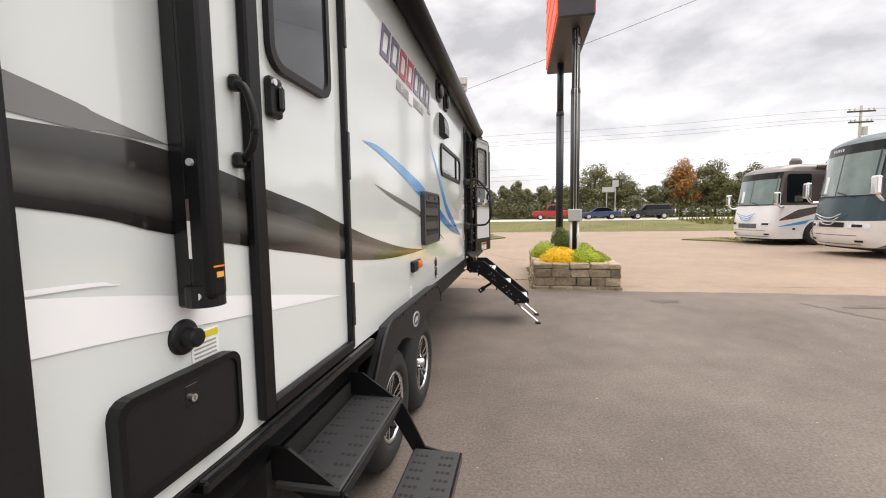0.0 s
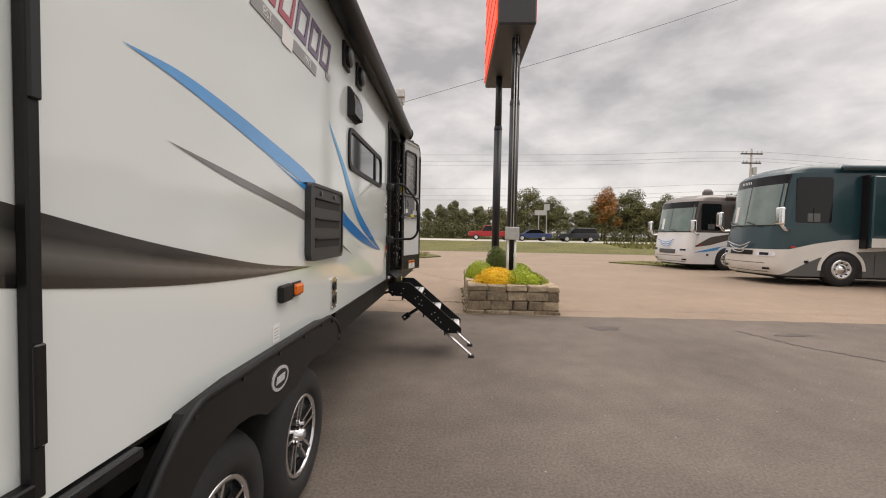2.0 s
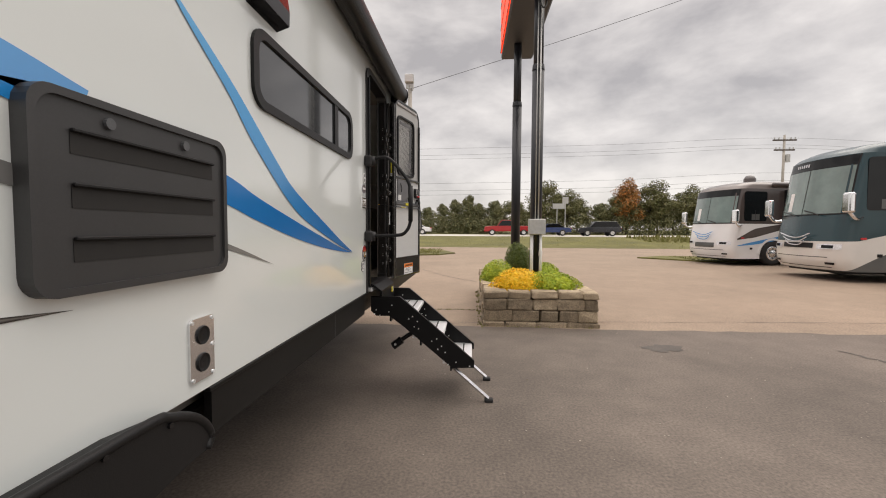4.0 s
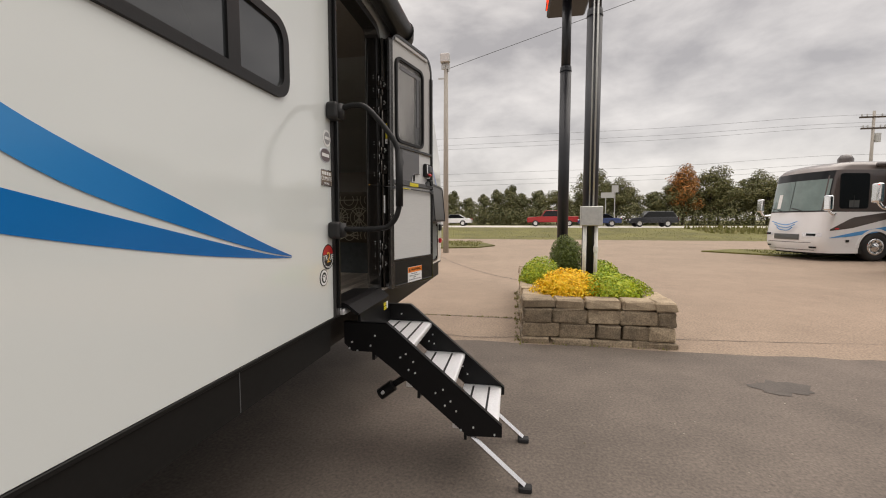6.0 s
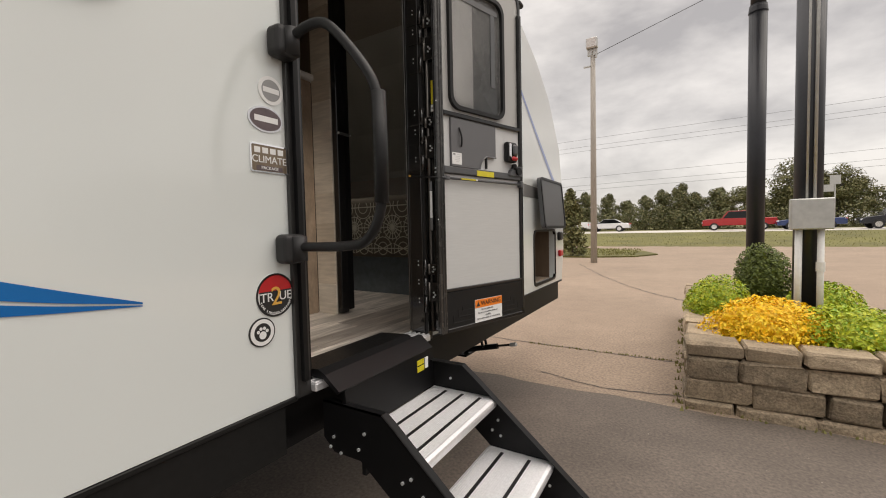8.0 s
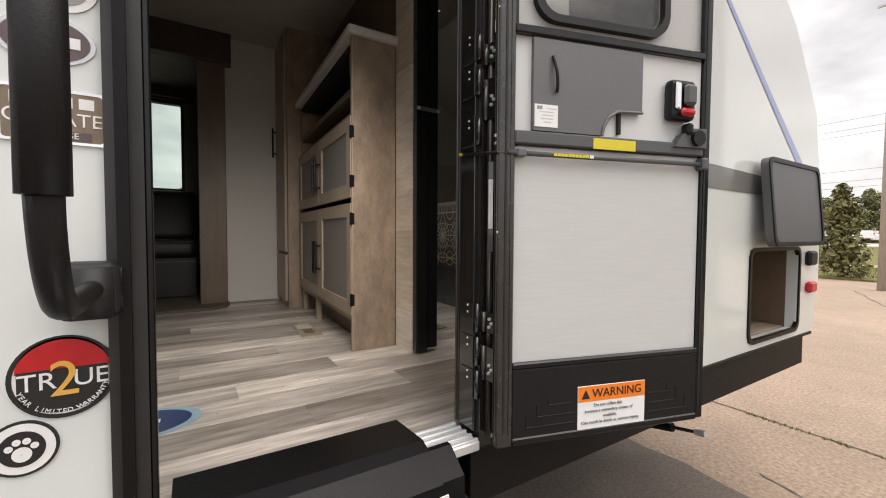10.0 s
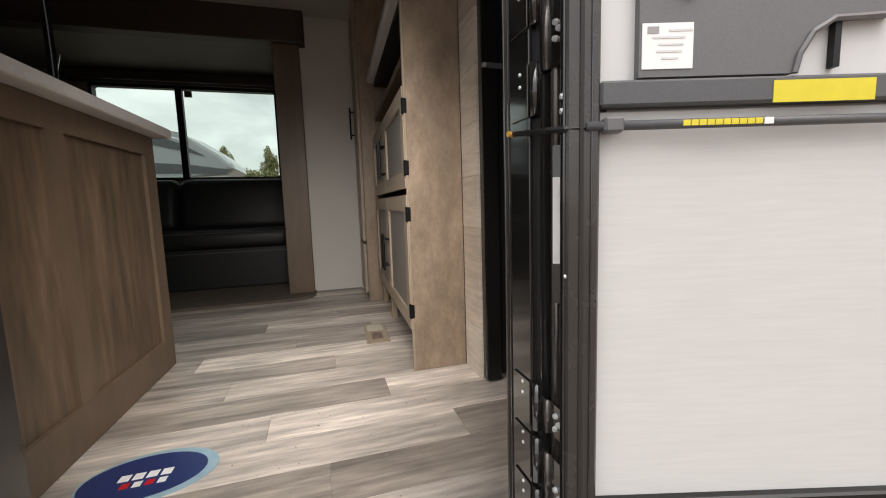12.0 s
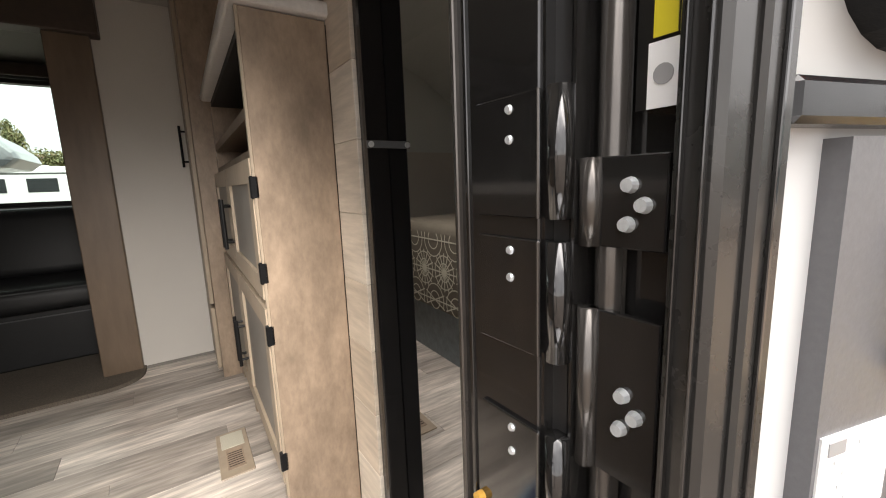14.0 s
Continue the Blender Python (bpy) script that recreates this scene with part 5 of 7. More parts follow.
b = pr(rounded(7.605, 8.225, -0.40, 0.0, 0.04, 4), "x", 0.0, 0.03)
bmesh.ops.transform(b, matrix=HM, verts=b.verts)
hd = part("hatch_door", b, GREY_PLASTIC, trailer, "grey compartment door propped open")
b = rg(rounded(7.605, 8.225, -0.40, 0.0, 0.04, 4), rounded(7.625, 8.205, -0.38, -0.02, 0.035, 4), "x", 0.03, 0.036)
bmesh.ops.transform(b, matrix=HM, verts=b.verts)
part("hatch_rim", b, BLACK_METAL, hd)
part("front_marker", bx(0.0, 0.03, 8.31, 8.4, 1.13, 1.19, 0.01), RED_PLASTIC, trailer)
part("front_outlet", bx(0.0, 0.03, 8.29, 8.39, 1.28, 1.36, 0.01), BLACK_PLASTIC, trailer)
part("roof_gutter_spout", bx(0.0, 0.1, 7.1, 7.17, 2.84, 2.87, 0.008), BLACK_PLASTIC, trailer)
jk = part("stabiliser_jack", tb([(-0.62, 7.6, 0.36), (-0.30, 7.57, 0.44)], 0.024, 6), BLACK_METAL, trailer, "black stabiliser jack")
part("jack_foot", bx(-0.74, -0.56, 7.51, 7.69, 0.325, 0.342, 0.004), BLACK_METAL, jk)
part("jack_screw", cy((-0.66, 7.6, 0.36), (-0.16, 7.55, 0.475), 0.009, n=10), HINGE_METAL, jk)
part("drive_nut", cy((-0.18, 7.552, 0.47), (-0.13, 7.547, 0.482), 0.016, n=6), ZINC, jk)
for dy in (-0.035, 0.035):
    part("jack_arm", tb([(-0.6, 7.75 + dy, 0.8), (-0.42, 7.58 + dy, 0.42)], 0.012, 6), BLACK_METAL, jk)

# ---- entry steps ----
es = thing("entry_steps", (0.5, 5.7, 0), "folded-down aluminium entry steps with black side panels", "steps")
NEAR, FAR = 5.43, 5.955
side_poly = [(0.015, 0.86), (0.255, 0.86), (0.30, 0.825), (0.868, 0.345), (0.868, 0.288), (0.69, 0.28), (0.29, 0.612), (0.17, 0.70), (0.06, 0.70), (0.015, 0.74)]
for y in (NEAR, FAR):
    sp = part("side_panel", pr(side_poly, "y", y, y + 0.006), BLACK_METAL, es, "black steel stringer")
    d = 0.03 if y == NEAR else -0.024
    edge = [(0.015, 0.86), (0.255, 0.86), (0.30, 0.825), (0.868, 0.345)]
    b = bm_new()
    for (xa, za), (xb, zb) in zip(edge, edge[1:]):
        vs = [b.verts.new(p) for p in ((xa, y, za), (xb, y, zb), (xb, y + d, zb), (xa, y + d, za), (xa, y, za - 0.004), (xb, y, zb - 0.004), (xb, y + d, zb - 0.004), (xa, y + d, za - 0.004))]
        for f in ((0, 1, 2, 3), (4, 7, 6, 5), (0, 4, 5, 1), (2, 6, 7, 3), (0, 3, 7, 4), (1, 5, 6, 2)):
            b.faces.new([vs[i] for i in f])
    part("panel_flange", b, BLACK_METAL, sp)
    for x, z in ((0.06, 0.75), (0.045, 0.715), (0.09, 0.705), (0.165, 0.735), (0.19, 0.79), (0.33, 0.68), (0.36, 0.70), (0.40, 0.66), (0.375, 0.615), (0.41, 0.60), (0.52, 0.50), (0.56, 0.52), (0.6, 0.46), (0.57, 0.435), (0.63, 0.41), (0.655, 0.31), (0.72, 0.33), (0.83, 0.3)):
        part("bolt", cy((x, y - 0.005, z), (x, y + 0.0005, z), 0.0052, n=8), ZINC, sp)
for i, (x0, x1, z) in enumerate(((0.11, 0.395, 0.745), (0.36, 0.615, 0.55), (0.61, 0.85, 0.345))):
    b = bm_new()
    prism(b, [(x0, z - 0.03), (x0, z), (x1 - 0.012, z), (x1 - 0.002, z - 0.006), (x1, z - 0.016), (x1 - 0.002, z - 0.032), (x1 - 0.02, z - 0.038)], "y", NEAR + 0.008, FAR - 0.003)
    t = part("tread", b, ALU_MATT, es, "ribbed aluminium tread")
    n = 3 if i == 0 else 2
    for k in range(n):
        x = x0 + (x1 - x0) * (0.24 + k * (0.27 if n == 3 else 0.42))
        part("grip_strip", bx(x, x + 0.012, NEAR + 0.03, FAR - 0.03, z, z + 0.0025), BLACK_PLASTIC, t)
    for k in range(int((x1 - x0 - 0.02) / 0.0075)):
        x = x0 + 0.006 + k * 0.0075
        part("rib", bx(x, x + 0.0035, NEAR + 0.008, FAR - 0.003, z, z + 0.0012), ALU_MATT, t)
    part("tread_brace", bx(x0 + 0.06, x0 + 0.075, NEAR + 0.006, FAR, z - 0.09, z - 0.035), BLACK_METAL, es)
part("riser_panel", pr([(0.035, 0.955), (0.05, 0.955), (0.105, 0.91), (0.11, 0.75), (0.095, 0.75), (0.09, 0.905)], "y", NEAR + 0.01, FAR - 0.002), BLACK_METAL, es)
part("top_cover", pr([(-0.125, 0.938), (-0.12, 0.96), (0.02, 0.968), (0.05, 0.955), (0.11, 0.91), (0.10, 0.90), (0.04, 0.94)], "y", NEAR - 0.02, FAR - 0.06), BLACK_METAL, es, "black sill cover plate")
for k in range(4):
    for r in range(2):
        part("label_shape", bx(0.1, 0.1085 + r * 0.0012, 5.835 + k * 0.012, 5.845 + k * 0.012, 0.862 - r * 0.026, 0.882 - r * 0.026), YELLOW_INK, es)
part("label_badge", bx(0.1, 0.1095, 5.889, 5.91, 0.838, 0.882), PAPER, es)
for y in (NEAR + 0.012, FAR - 0.032):
    leg = part("support_leg", tb([(0.68, y + 0.01, 0.295), (0.985, y + 0.01, 0.03)], 0.0155, 4), ALU, es, "telescoping aluminium leg")
    part("rubber_foot", bx(0.955, 1.025, y - 0.015, y + 0.035, 0.0, 0.03, 0.006), RUBBER, leg)
lk = part("latch_arm", tb([(0.36, 5.6, 0.54), (0.22, 5.58, 0.45)], 0.02, 6), BLACK_METAL, es)
part("latch_knob", cy((0.25, 5.56, 0.47), (0.175, 5.55, 0.415), 0.033, n=14), BLACK_METAL, lk)
part("latch_pin", cy((0.2, 5.513, 0.44), (0.2, 5.53, 0.44), 0.010, n=10), ZINC, lk)

# ---- interior ----
FZ = 0.905
# the fitted room: its depth, its slight turn against the outer side, and its height
ROOM = Matrix(((1.0091, 0, 0, -0.0015), (-0.0407, 1.0023, 0, 0.0154), (0, 0, 1.0231, FZ * (1 - 1.0231)), (0, 0, 0, 1)))
before_room = set(bpy.data.objects)
struct("floor", bx(-2.6, -0.09, -2.15, 8.28, 0.83, FZ - 0.004), TAUPE, "subfloor under grey vinyl planks", "floor")
interior_floor = bpy.data.objects["floor"]
bm = bm_new()
# ceiling left open below the added roof opening
for x0, x1, y0, y1 in ((-2.6, VX0, -2.15, 6.95), (VX1, -0.055, -2.15, 6.95), (VX0, VX1, -2.15, VY0), (VX0, VX1, VY1, 6.95)):
    box(bm, x0, x1, y0, y1, 2.87, 2.925)
struct("ceiling", bm, INNER_CEIL, "pale vinyl ceiling", "ceiling")
bm = bm_new()
box(bm, -0.06, -0.051, -2.15, 5.33, FZ, 2.87)
box(bm, -0.06, -0.051, 6.102, 6.95, FZ, 2.87)
box(bm, -0.06, -0.051, 6.95, 7.59, FZ, 2.3)
box(bm, -0.06, -0.051, 7.59, 7.9, 1.4, 2.3)
struct("wall_entry", bm, INNER_WALL, "pale wallboard inside the entry side", "wall")
bm = bm_new()
box(bm, -2.608, -2.59, 5.555, 6.25, FZ, 2.87)
box(bm, -2.608, -2.59, 6.25, 6.95, FZ, 2.87)
box(bm, -2.608, -2.59, 6.95, 8.1, FZ, 2.1)
box(bm, -2.608, -2.59, -2.15, 3.12, FZ, 2.87)
struct("wall_far", bm, INNER_WALL, "pale wallboard beside the slide-out", "wall")
struct("wall_rear", bx(-2.59, -0.06, 2.5, 2.54, FZ, 2.87), INNER_WALL, "pale bathroom partition", "wall")
struct("wall_front", bx(-2.59, -0.06, 8.215, 8.25, FZ, 2.0), INNER_WALL, "beige bedroom wall at the front cap", "wall")
part_wall = struct("wall_partition", bx(-2.59, -0.80, 6.245, 6.285, FZ, 2.87), WALNUT, "bedroom partition clad with whitewashed planks", "wall")

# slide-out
# walls and ceiling take the darker board, so their shade is partly painted
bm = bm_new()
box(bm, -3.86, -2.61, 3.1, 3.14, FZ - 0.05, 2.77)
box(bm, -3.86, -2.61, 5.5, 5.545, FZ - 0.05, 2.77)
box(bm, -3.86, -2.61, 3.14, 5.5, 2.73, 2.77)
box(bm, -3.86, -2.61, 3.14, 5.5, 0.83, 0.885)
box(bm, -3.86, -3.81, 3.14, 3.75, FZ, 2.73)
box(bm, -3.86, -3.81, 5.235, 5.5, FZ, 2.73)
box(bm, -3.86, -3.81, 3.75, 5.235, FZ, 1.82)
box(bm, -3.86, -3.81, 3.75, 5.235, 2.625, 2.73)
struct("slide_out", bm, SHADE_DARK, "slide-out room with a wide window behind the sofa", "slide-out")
wd = struct("window_1", rg(rounded(3.735, 5.25, 1.805, 2.64, 0.02, 2), rounded(3.76, 5.225, 1.835, 2.612, 0.015, 2), "x", -3.865, -3.795), BLACK_PLASTIC, "wide slide-out window with a black frame", "window")
p = part("pane", bx(-3.838, -3.834, 3.76, 5.225, 1.835, 2.612), GLASS_CLEAR, wd)
p.visible_shadow = False
part("window_tag", bx(-3.833, -3.831, 4.452, 4.515, 2.55, 2.605), MAUVE, wd)
part("window_bar", bx(-3.845, -3.80, 4.385, 4.44, 1.835, 2.612), BLACK_PLASTIC, wd)
val = solo("window_valance", bx(-3.80, -3.66, 3.6, 5.33, 2.64, 2.72, 0.006), HEADER, "dark brown window valance", "valance")
bl = solo("roller_shade", cy((-3.72, 3.65, 2.655), (-3.72, 5.28, 2.655), 0.03, n=14), SOFA, "rolled dark window shade", "shade", smooth=True)
tr_ = struct("trim_1", bx(-2.61, -2.545, 5.385, 5.56, FZ, 2.72, 0.004), WALNUT, "brown slide-out side trim", "trim")
struct("trim_2", bx(-2.61, -2.5, 3.0, 5.60, 2.62, 2.83, 0.006), HEADER, "brown slide-out header beam", "trim")
struct("trim_3", bx(-2.608, -2.582, 5.565, 5.91, FZ, FZ + 0.014), TAUPE, "base trim", "trim")
# carpeted slide floor with a rounded corner
pts = [(-3.80, 3.15), (-2.36, 3.15), (-2.36, 5.40)] + [(-2.53 + 0.17 * math.cos(radians(a)), 5.40 + 0.17 * math.sin(radians(a))) for a in range(10, 91, 10)] + [(-2.6, 5.57), (-2.62, 5.49), (-3.80, 5.49)]
solo("slide_carpet", pr(pts, "z", 0.89, 0.925), CARPET, "brown carpet on the slide-out floor", "carpet")

# sofa
sf = thing("sofa", (-3.35, 4.45, 0.925), "charcoal leatherette jackknife sofa under the window", "sofa")
part("base", bx(-3.72, -2.98, 3.5, 5.36, 0.925, 1.24, 0.01), SOFA, sf)
def cushion(name, x0, x1, y0, y1, z0, z1, r, tilt=0.0):
    b = bm_new()
    vs = box(b, x0, x1, y0, y1, z0, z1, r, seg=4)
    if tilt:
        for v in b.verts:
            v.co.x -= (v.co.z - z0) * tilt
    return part(name, b, SOFA, sf, "", True)


for y0, y1 in ((3.52, 4.415), (4.425, 5.36)):
    cushion("seat_cushion", -3.55, -2.94, y0, y1, 1.235, 1.375, 0.05)
    cushion("back_cushion", -3.62, -3.44, y0, y1, 1.36, 1.80, 0.07, 0.2)
    part("piping", tb([(-2.955, y0 + 0.03, 1.355), (-2.955, y1 - 0.03, 1.355)], 0.006, 6), GREY_PLASTIC, sf)
part("front_seam", bx(-2.982, -2.975, 3.5, 5.36, 1.2, 1.206), GREY_PLASTIC, sf)

# island counter end
isl = thing("kitchen_counter", (-0.7, 4.6, FZ), "brown kitchen counter with a panelled end", "counter")
part("body", bx(-1.36, -0.062, 3.3, 5.035, FZ + 0.002, 1.818), WALNUT, isl)
part("end_panel_frame", rg([(-1.372, FZ + 0.002), (-0.4, FZ + 0.002), (-0.4, 1.818), (-1.372, 1.818)], [(-1.29, FZ + 0.12), (-0.48, FZ + 0.12), (-0.48, 1.745), (-1.29, 1.745)], "y", 5.035, 5.055), WALNUT, isl)
part("end_stile", bx(-0.82, -0.745, 5.035, 5.054, FZ + 0.12, 1.745), WALNUT, isl)
part("end_panel", bx(-1.29, -0.48, 5.035, 5.043, FZ + 0.12, 1.745), ISLAND_PANEL, isl)
wt_ = solo("worktop", bx(-1.42, -0.062, 3.25, 5.11, 1.82, 1.858, 0.008, seg=2), COUNTER, "pale speckled kitchen worktop", "worktop")

fa = solo("kitchen_faucet", tb(smooth_line([(-0.95, 4.98, 1.858), (-0.945, 4.985, 1.98), (-0.93, 4.99, 2.16), (-0.91, 4.99, 2.27), (-0.85, 4.98, 2.33), (-0.78, 4.96, 2.28), (-0.765, 4.955, 2.2)], 6), 0.011, 10), BLACK_GLOSS, "slim dark gooseneck faucet on the worktop", "faucet", smooth=True)
part("faucet_base", cy((-0.95, 4.98, 1.858), (-0.95, 4.98, 1.893), 0.026, 0.018, n=16), BLACK_GLOSS, fa)
part("lever", tb([(-0.95, 4.98, 1.91), (-0.975, 4.985, 1.99)], 0.006, 8), HINGE_METAL, fa)

# dresser and entertainment unit
dr = thing("entertainment_cabinet", (-1.5, 6.1, FZ), "maple cabinet with four shaker doors and an open niche", "cabinet")
DX0, DX1, DY = -2.16, -0.93, 6.02
part("side_panel", bx(DX1 - 0.02, DX1, DY - 0.012, 6.216, FZ, 2.285, 0.002), MAPLE, dr, "maple side panel")
part("side_edge", bx(DX1 - 0.019, DX1 - 0.001, DY - 0.018, DY - 0.012, FZ, 2.285), MAPLE_LIGHT, dr)
part("side_panel", bx(DX0, DX0 + 0.02, DY, 6.24, FZ, 2.285), MAPLE, dr)
# back panel near-black: the cabinet's inner shade is in its colour
part("back_panel", bx(DX0 + 0.02, DX1 - 0.02, 6.23, 6.243, FZ + 0.1, 2.285), RECESS_SHADE, dr)
part("bottom_shelf", bx(DX0 + 0.02, DX1 - 0.02, DY, 6.23, 1.03, 1.05), MAPLE_LIGHT, dr)
part("niche_floor", bx(DX0 + 0.02, DX1 - 0.02, DY, 6.23, 1.955, 1.975), WALNUT, dr)
# niche ceiling darkened the same way, shade painted on
part("niche_ceiling", bx(DX0 + 0.02, DX1 - 0.02, DY + 0.002, 6.23, 2.262, 2.284), RECESS_SHADE, dr)
part("niche_lining", bx(DX1 - 0.026, DX1 - 0.021, DY + 0.01, 6.23, 1.976, 2.26), WALNUT, dr)
part("niche_shelf", bx(DX0 + 0.02, DX1 - 0.02, DY, 6.23, 2.055, 2.085), WALNUT, dr)
part("toe_panel", bx(DX0 + 0.02, DX1 - 0.02, 6.10, 6.115, FZ, 1.03), WALNUT, dr)
for x in (DX0 + 0.42, DX0 + 0.02):
    part("foot_block", bx(x, x + 0.04, DY, DY + 0.03, FZ, 1.03), MAPLE_LIGHT, dr)
def shaker(x0, x1, z0, z1, hinge_right):
    d = part("door", rg([(x0, z0), (x1, z0), (x1, z1), (x0, z1)], [(x0 + 0.06, z0 + 0.06), (x1 - 0.06, z0 + 0.06), (x1 - 0.06, z1 - 0.06), (x0 + 0.06, z1 - 0.06)], "y", DY - 0.022, DY - 0.002), MAPLE_LIGHT, dr, "shaker door with a taupe panel")
    part("panel", bx(x0 + 0.06, x1 - 0.06, DY - 0.013, DY - 0.004, z0 + 0.06, z1 - 0.06), TAUPE, d)
    hx = x0 + 0.03 if hinge_right else x1 - 0.03
    zc = (z0 + z1) / 2 - 0.02
    part("handle", tb([(hx, DY - 0.05, zc - 0.09), (hx, DY - 0.05, zc + 0.09)], 0.0065, 8), BLACK_METAL, d)
    for dz in (-0.065, 0.065):
        part("handle_post", cy((hx, DY - 0.05, zc + dz), (hx, DY - 0.02, zc + dz), 0.005, n=8), BLACK_METAL, d)
    if hinge_right:
        for dz in (z0 + 0.07, z1 - 0.07):
            part("hinge", bx(x1 - 0.004, x1 + 0.012, DY - 0.026, DY - 0.004, dz - 0.028, dz + 0.028, 0.003), BLACK_METAL, d)


xm = (DX0 + DX1) / 2
for z0, z1 in ((1.065, 1.565), (1.59, 1.945)):
    shaker(DX0 + 0.03, xm - 0.003, z0, z1, False)
    shaker(xm + 0.003, DX1 - 0.012, z0, z1, True)
solo("media_player", bx(-1.06, -0.955, 6.03, 6.2, 2.15, 2.27, 0.004), GREY_PLASTIC, "grey wireless control box in the cabinet niche", "control box")
solo("cabinet_top", bx(DX0 - 0.01, DX1 + 0.025, DY - 0.04, 6.243, 2.287, 2.325, 0.012, seg=3), COUNTER, "pale rounded cabinet top", "worktop")

# tall cabinet
tc_ = thing("tall_pantry_cabinet", (-2.38, 6.05, FZ), "tall wardrobe cabinet beside the slide-out", "cabinet")
part("body", bx(-2.588, -2.17, 5.93, 6.24, FZ, 2.865), MAPLE, tc_)
part("door", bx(-2.575, -2.19, 5.908, 5.929, 1.3, 2.80, 0.003), MAPLE_LIGHT, tc_)
part("lower_door", bx(-2.575, -2.19, 5.908, 5.929, FZ + 0.05, 1.28, 0.003), MAPLE_LIGHT, tc_)
part("handle", tb([(-2.54, 5.882, 2.0), (-2.54, 5.882, 2.22)], 0.0065, 8), BLACK_METAL, tc_)
part("handle_post", cy((-2.54, 5.882, 2.03), (-2.54, 5.91, 2.03), 0.005, n=8), BLACK_METAL, tc_)
part("handle_post", cy((-2.54, 5.882, 2.19), (-2.54, 5.91, 2.19), 0.005, n=8), BLACK_METAL, tc_)

# black folding door at the bedroom
bd_ = thing("bedroom_sliding_door", (-0.745, 6.255, FZ), "black sliding bedroom door pulled open, held by a strap", "door")
part("door_leaf", bx(-0.775, -0.735, 6.232, 6.289, FZ + 0.01, 2.8, 0.004), BLACK_GLOSS, bd_)
part("door_leaf", bx(-0.80, -0.745, 6.291, 6.345, FZ + 0.02, 2.8, 0.004), BLACK_METAL, bd_)
part("strap", bx(-0.738, -0.7325, 6.23, 6.345, 1.955, 1.972, 0.001), GREY_PLASTIC, bd_)
part("strap_stud", cy((-0.733, 6.239, 1.963), (-0.728, 6.239, 1.963), 0.007, n=10), ZINC, bd_)
part("strap_stud", cy((-0.733, 6.337, 1.963), (-0.728, 6.337, 1.963), 0.007, n=10), ZINC, bd_)

# bed
bed = thing("bed", (-1.2, 7.5, FZ), "made bed with a brown patterned bedspread", "bed")
part("platform", bx(-2.05, -0.42, 7.0, 8.1, FZ, 1.2), GREY_CLOTH, bed)
b = bm_new()
box(b, -2.1, -0.37, 6.94, 8.12, 1.19, 1.66, 0.05, seg=3)
part("bedspread", b, BED_CLOTH, bed, "", True)
rnd = random.Random(8)
b = bm_new()
for i in range(9):
    for j in range(3):
        cx, cz = -2.0 + i * 0.2 + (0.1 if j % 2 else 0), 1.26 + j * 0.16
        for k in range(8):
            a = math.pi * k / 8
            for rad, w in ((0.1, 0.0035),):
                p0 = Vector((cx + rad * math.cos(a), 6.9375, cz + rad * math.sin(a)))
                p1 = Vector((cx - rad * math.cos(a), 6.9375, cz - rad * math.sin(a)))
                s = (p1 - p0).normalized().cross(Vector((0, 1, 0))) * w
                q = [p for p in (p0 + s, p1 + s, p1 - s, p0 - s)]
                if all(1.2 < p.z < 1.62 and -2.05 < p.x < -0.42 for p in q):
                    b.faces.new([b.verts.new(p) for p in q])
        for rad in (0.045, 0.085):
            n = 16
            for k in range(n):
                a0, a1 = 2 * math.pi * k / n, 2 * math.pi * (k + 1) / n
                q = [(cx + r * math.cos(a), 6.937, cz + r * math.sin(a)) for a, r in ((a0, rad), (a1, rad), (a1, rad + 0.006), (a0, rad + 0.006))]
                if all(1.2 < p[2] < 1.62 and -2.05 < p[0] < -0.42 for p in q):
                    b.faces.new([b.verts.new(p) for p in q])
tagged(part("pattern", b, BED_LINE, bed), "cream starburst lines", "", "", "stuff")

# floor register vents
def register(cx, cy2, along):
    fr = solo("floor_register", bx(cx - 0.15, cx + 0.15, cy2 - 0.055, cy2 + 0.055, FZ, FZ + 0.005, 0.002), MAPLE_LIGHT, "tan metal floor register", "vent")
    part("grille", bx(cx - 0.02, cx + 0.11, cy2 - 0.03, cy2 + 0.03, FZ + 0.005, FZ + 0.0065, 0.001), MAPLE, fr)
    part("duct_lip", bx(cx - 0.135, cx - 0.03, cy2 - 0.04, cy2 + 0.04, FZ + 0.005, FZ + 0.0065, 0.001), BED_LINE, fr, "cream duct lip")
    for k in range(7):
        part("slot", bx(cx + 0.005 + k * 0.014, cx + 0.01 + k * 0.014, cy2 - 0.025, cy2 + 0.025, FZ + 0.0065, FZ + 0.0072), BARK, fr)


register(-1.45, 5.905, 0)
vs, fs = [], []
rnd = random.Random(77)
for q in range(80):
    px_, py_, r = -0.12 - 0.75 * rnd.random() ** 1.3, rnd.uniform(5.43, 6.03), rnd.uniform(0.001, 0.0034)
    i, a0 = len(vs), rnd.uniform(0, 6.28)
    vs.extend([(px_ + r * rnd.uniform(0.6, 1.3) * math.cos(a0 + 1.257 * e), py_ + r * rnd.uniform(0.6, 1.3) * math.sin(a0 + 1.257 * e), FZ + 0.0005) for e in range(5)])
    vs.append((px_, py_, FZ + 0.0005 + r * 0.6))
    fs.extend([(i + e, i + (e + 1) % 5, i + 5) for e in range(5)])
tagged(cloud_mesh("floor_crumbs", (vs, fs), GRIT), "pale crumbs and dust flecks on the vinyl planks", "crumbs", "", "stuff")
register(-1.25, 6.56, 0)
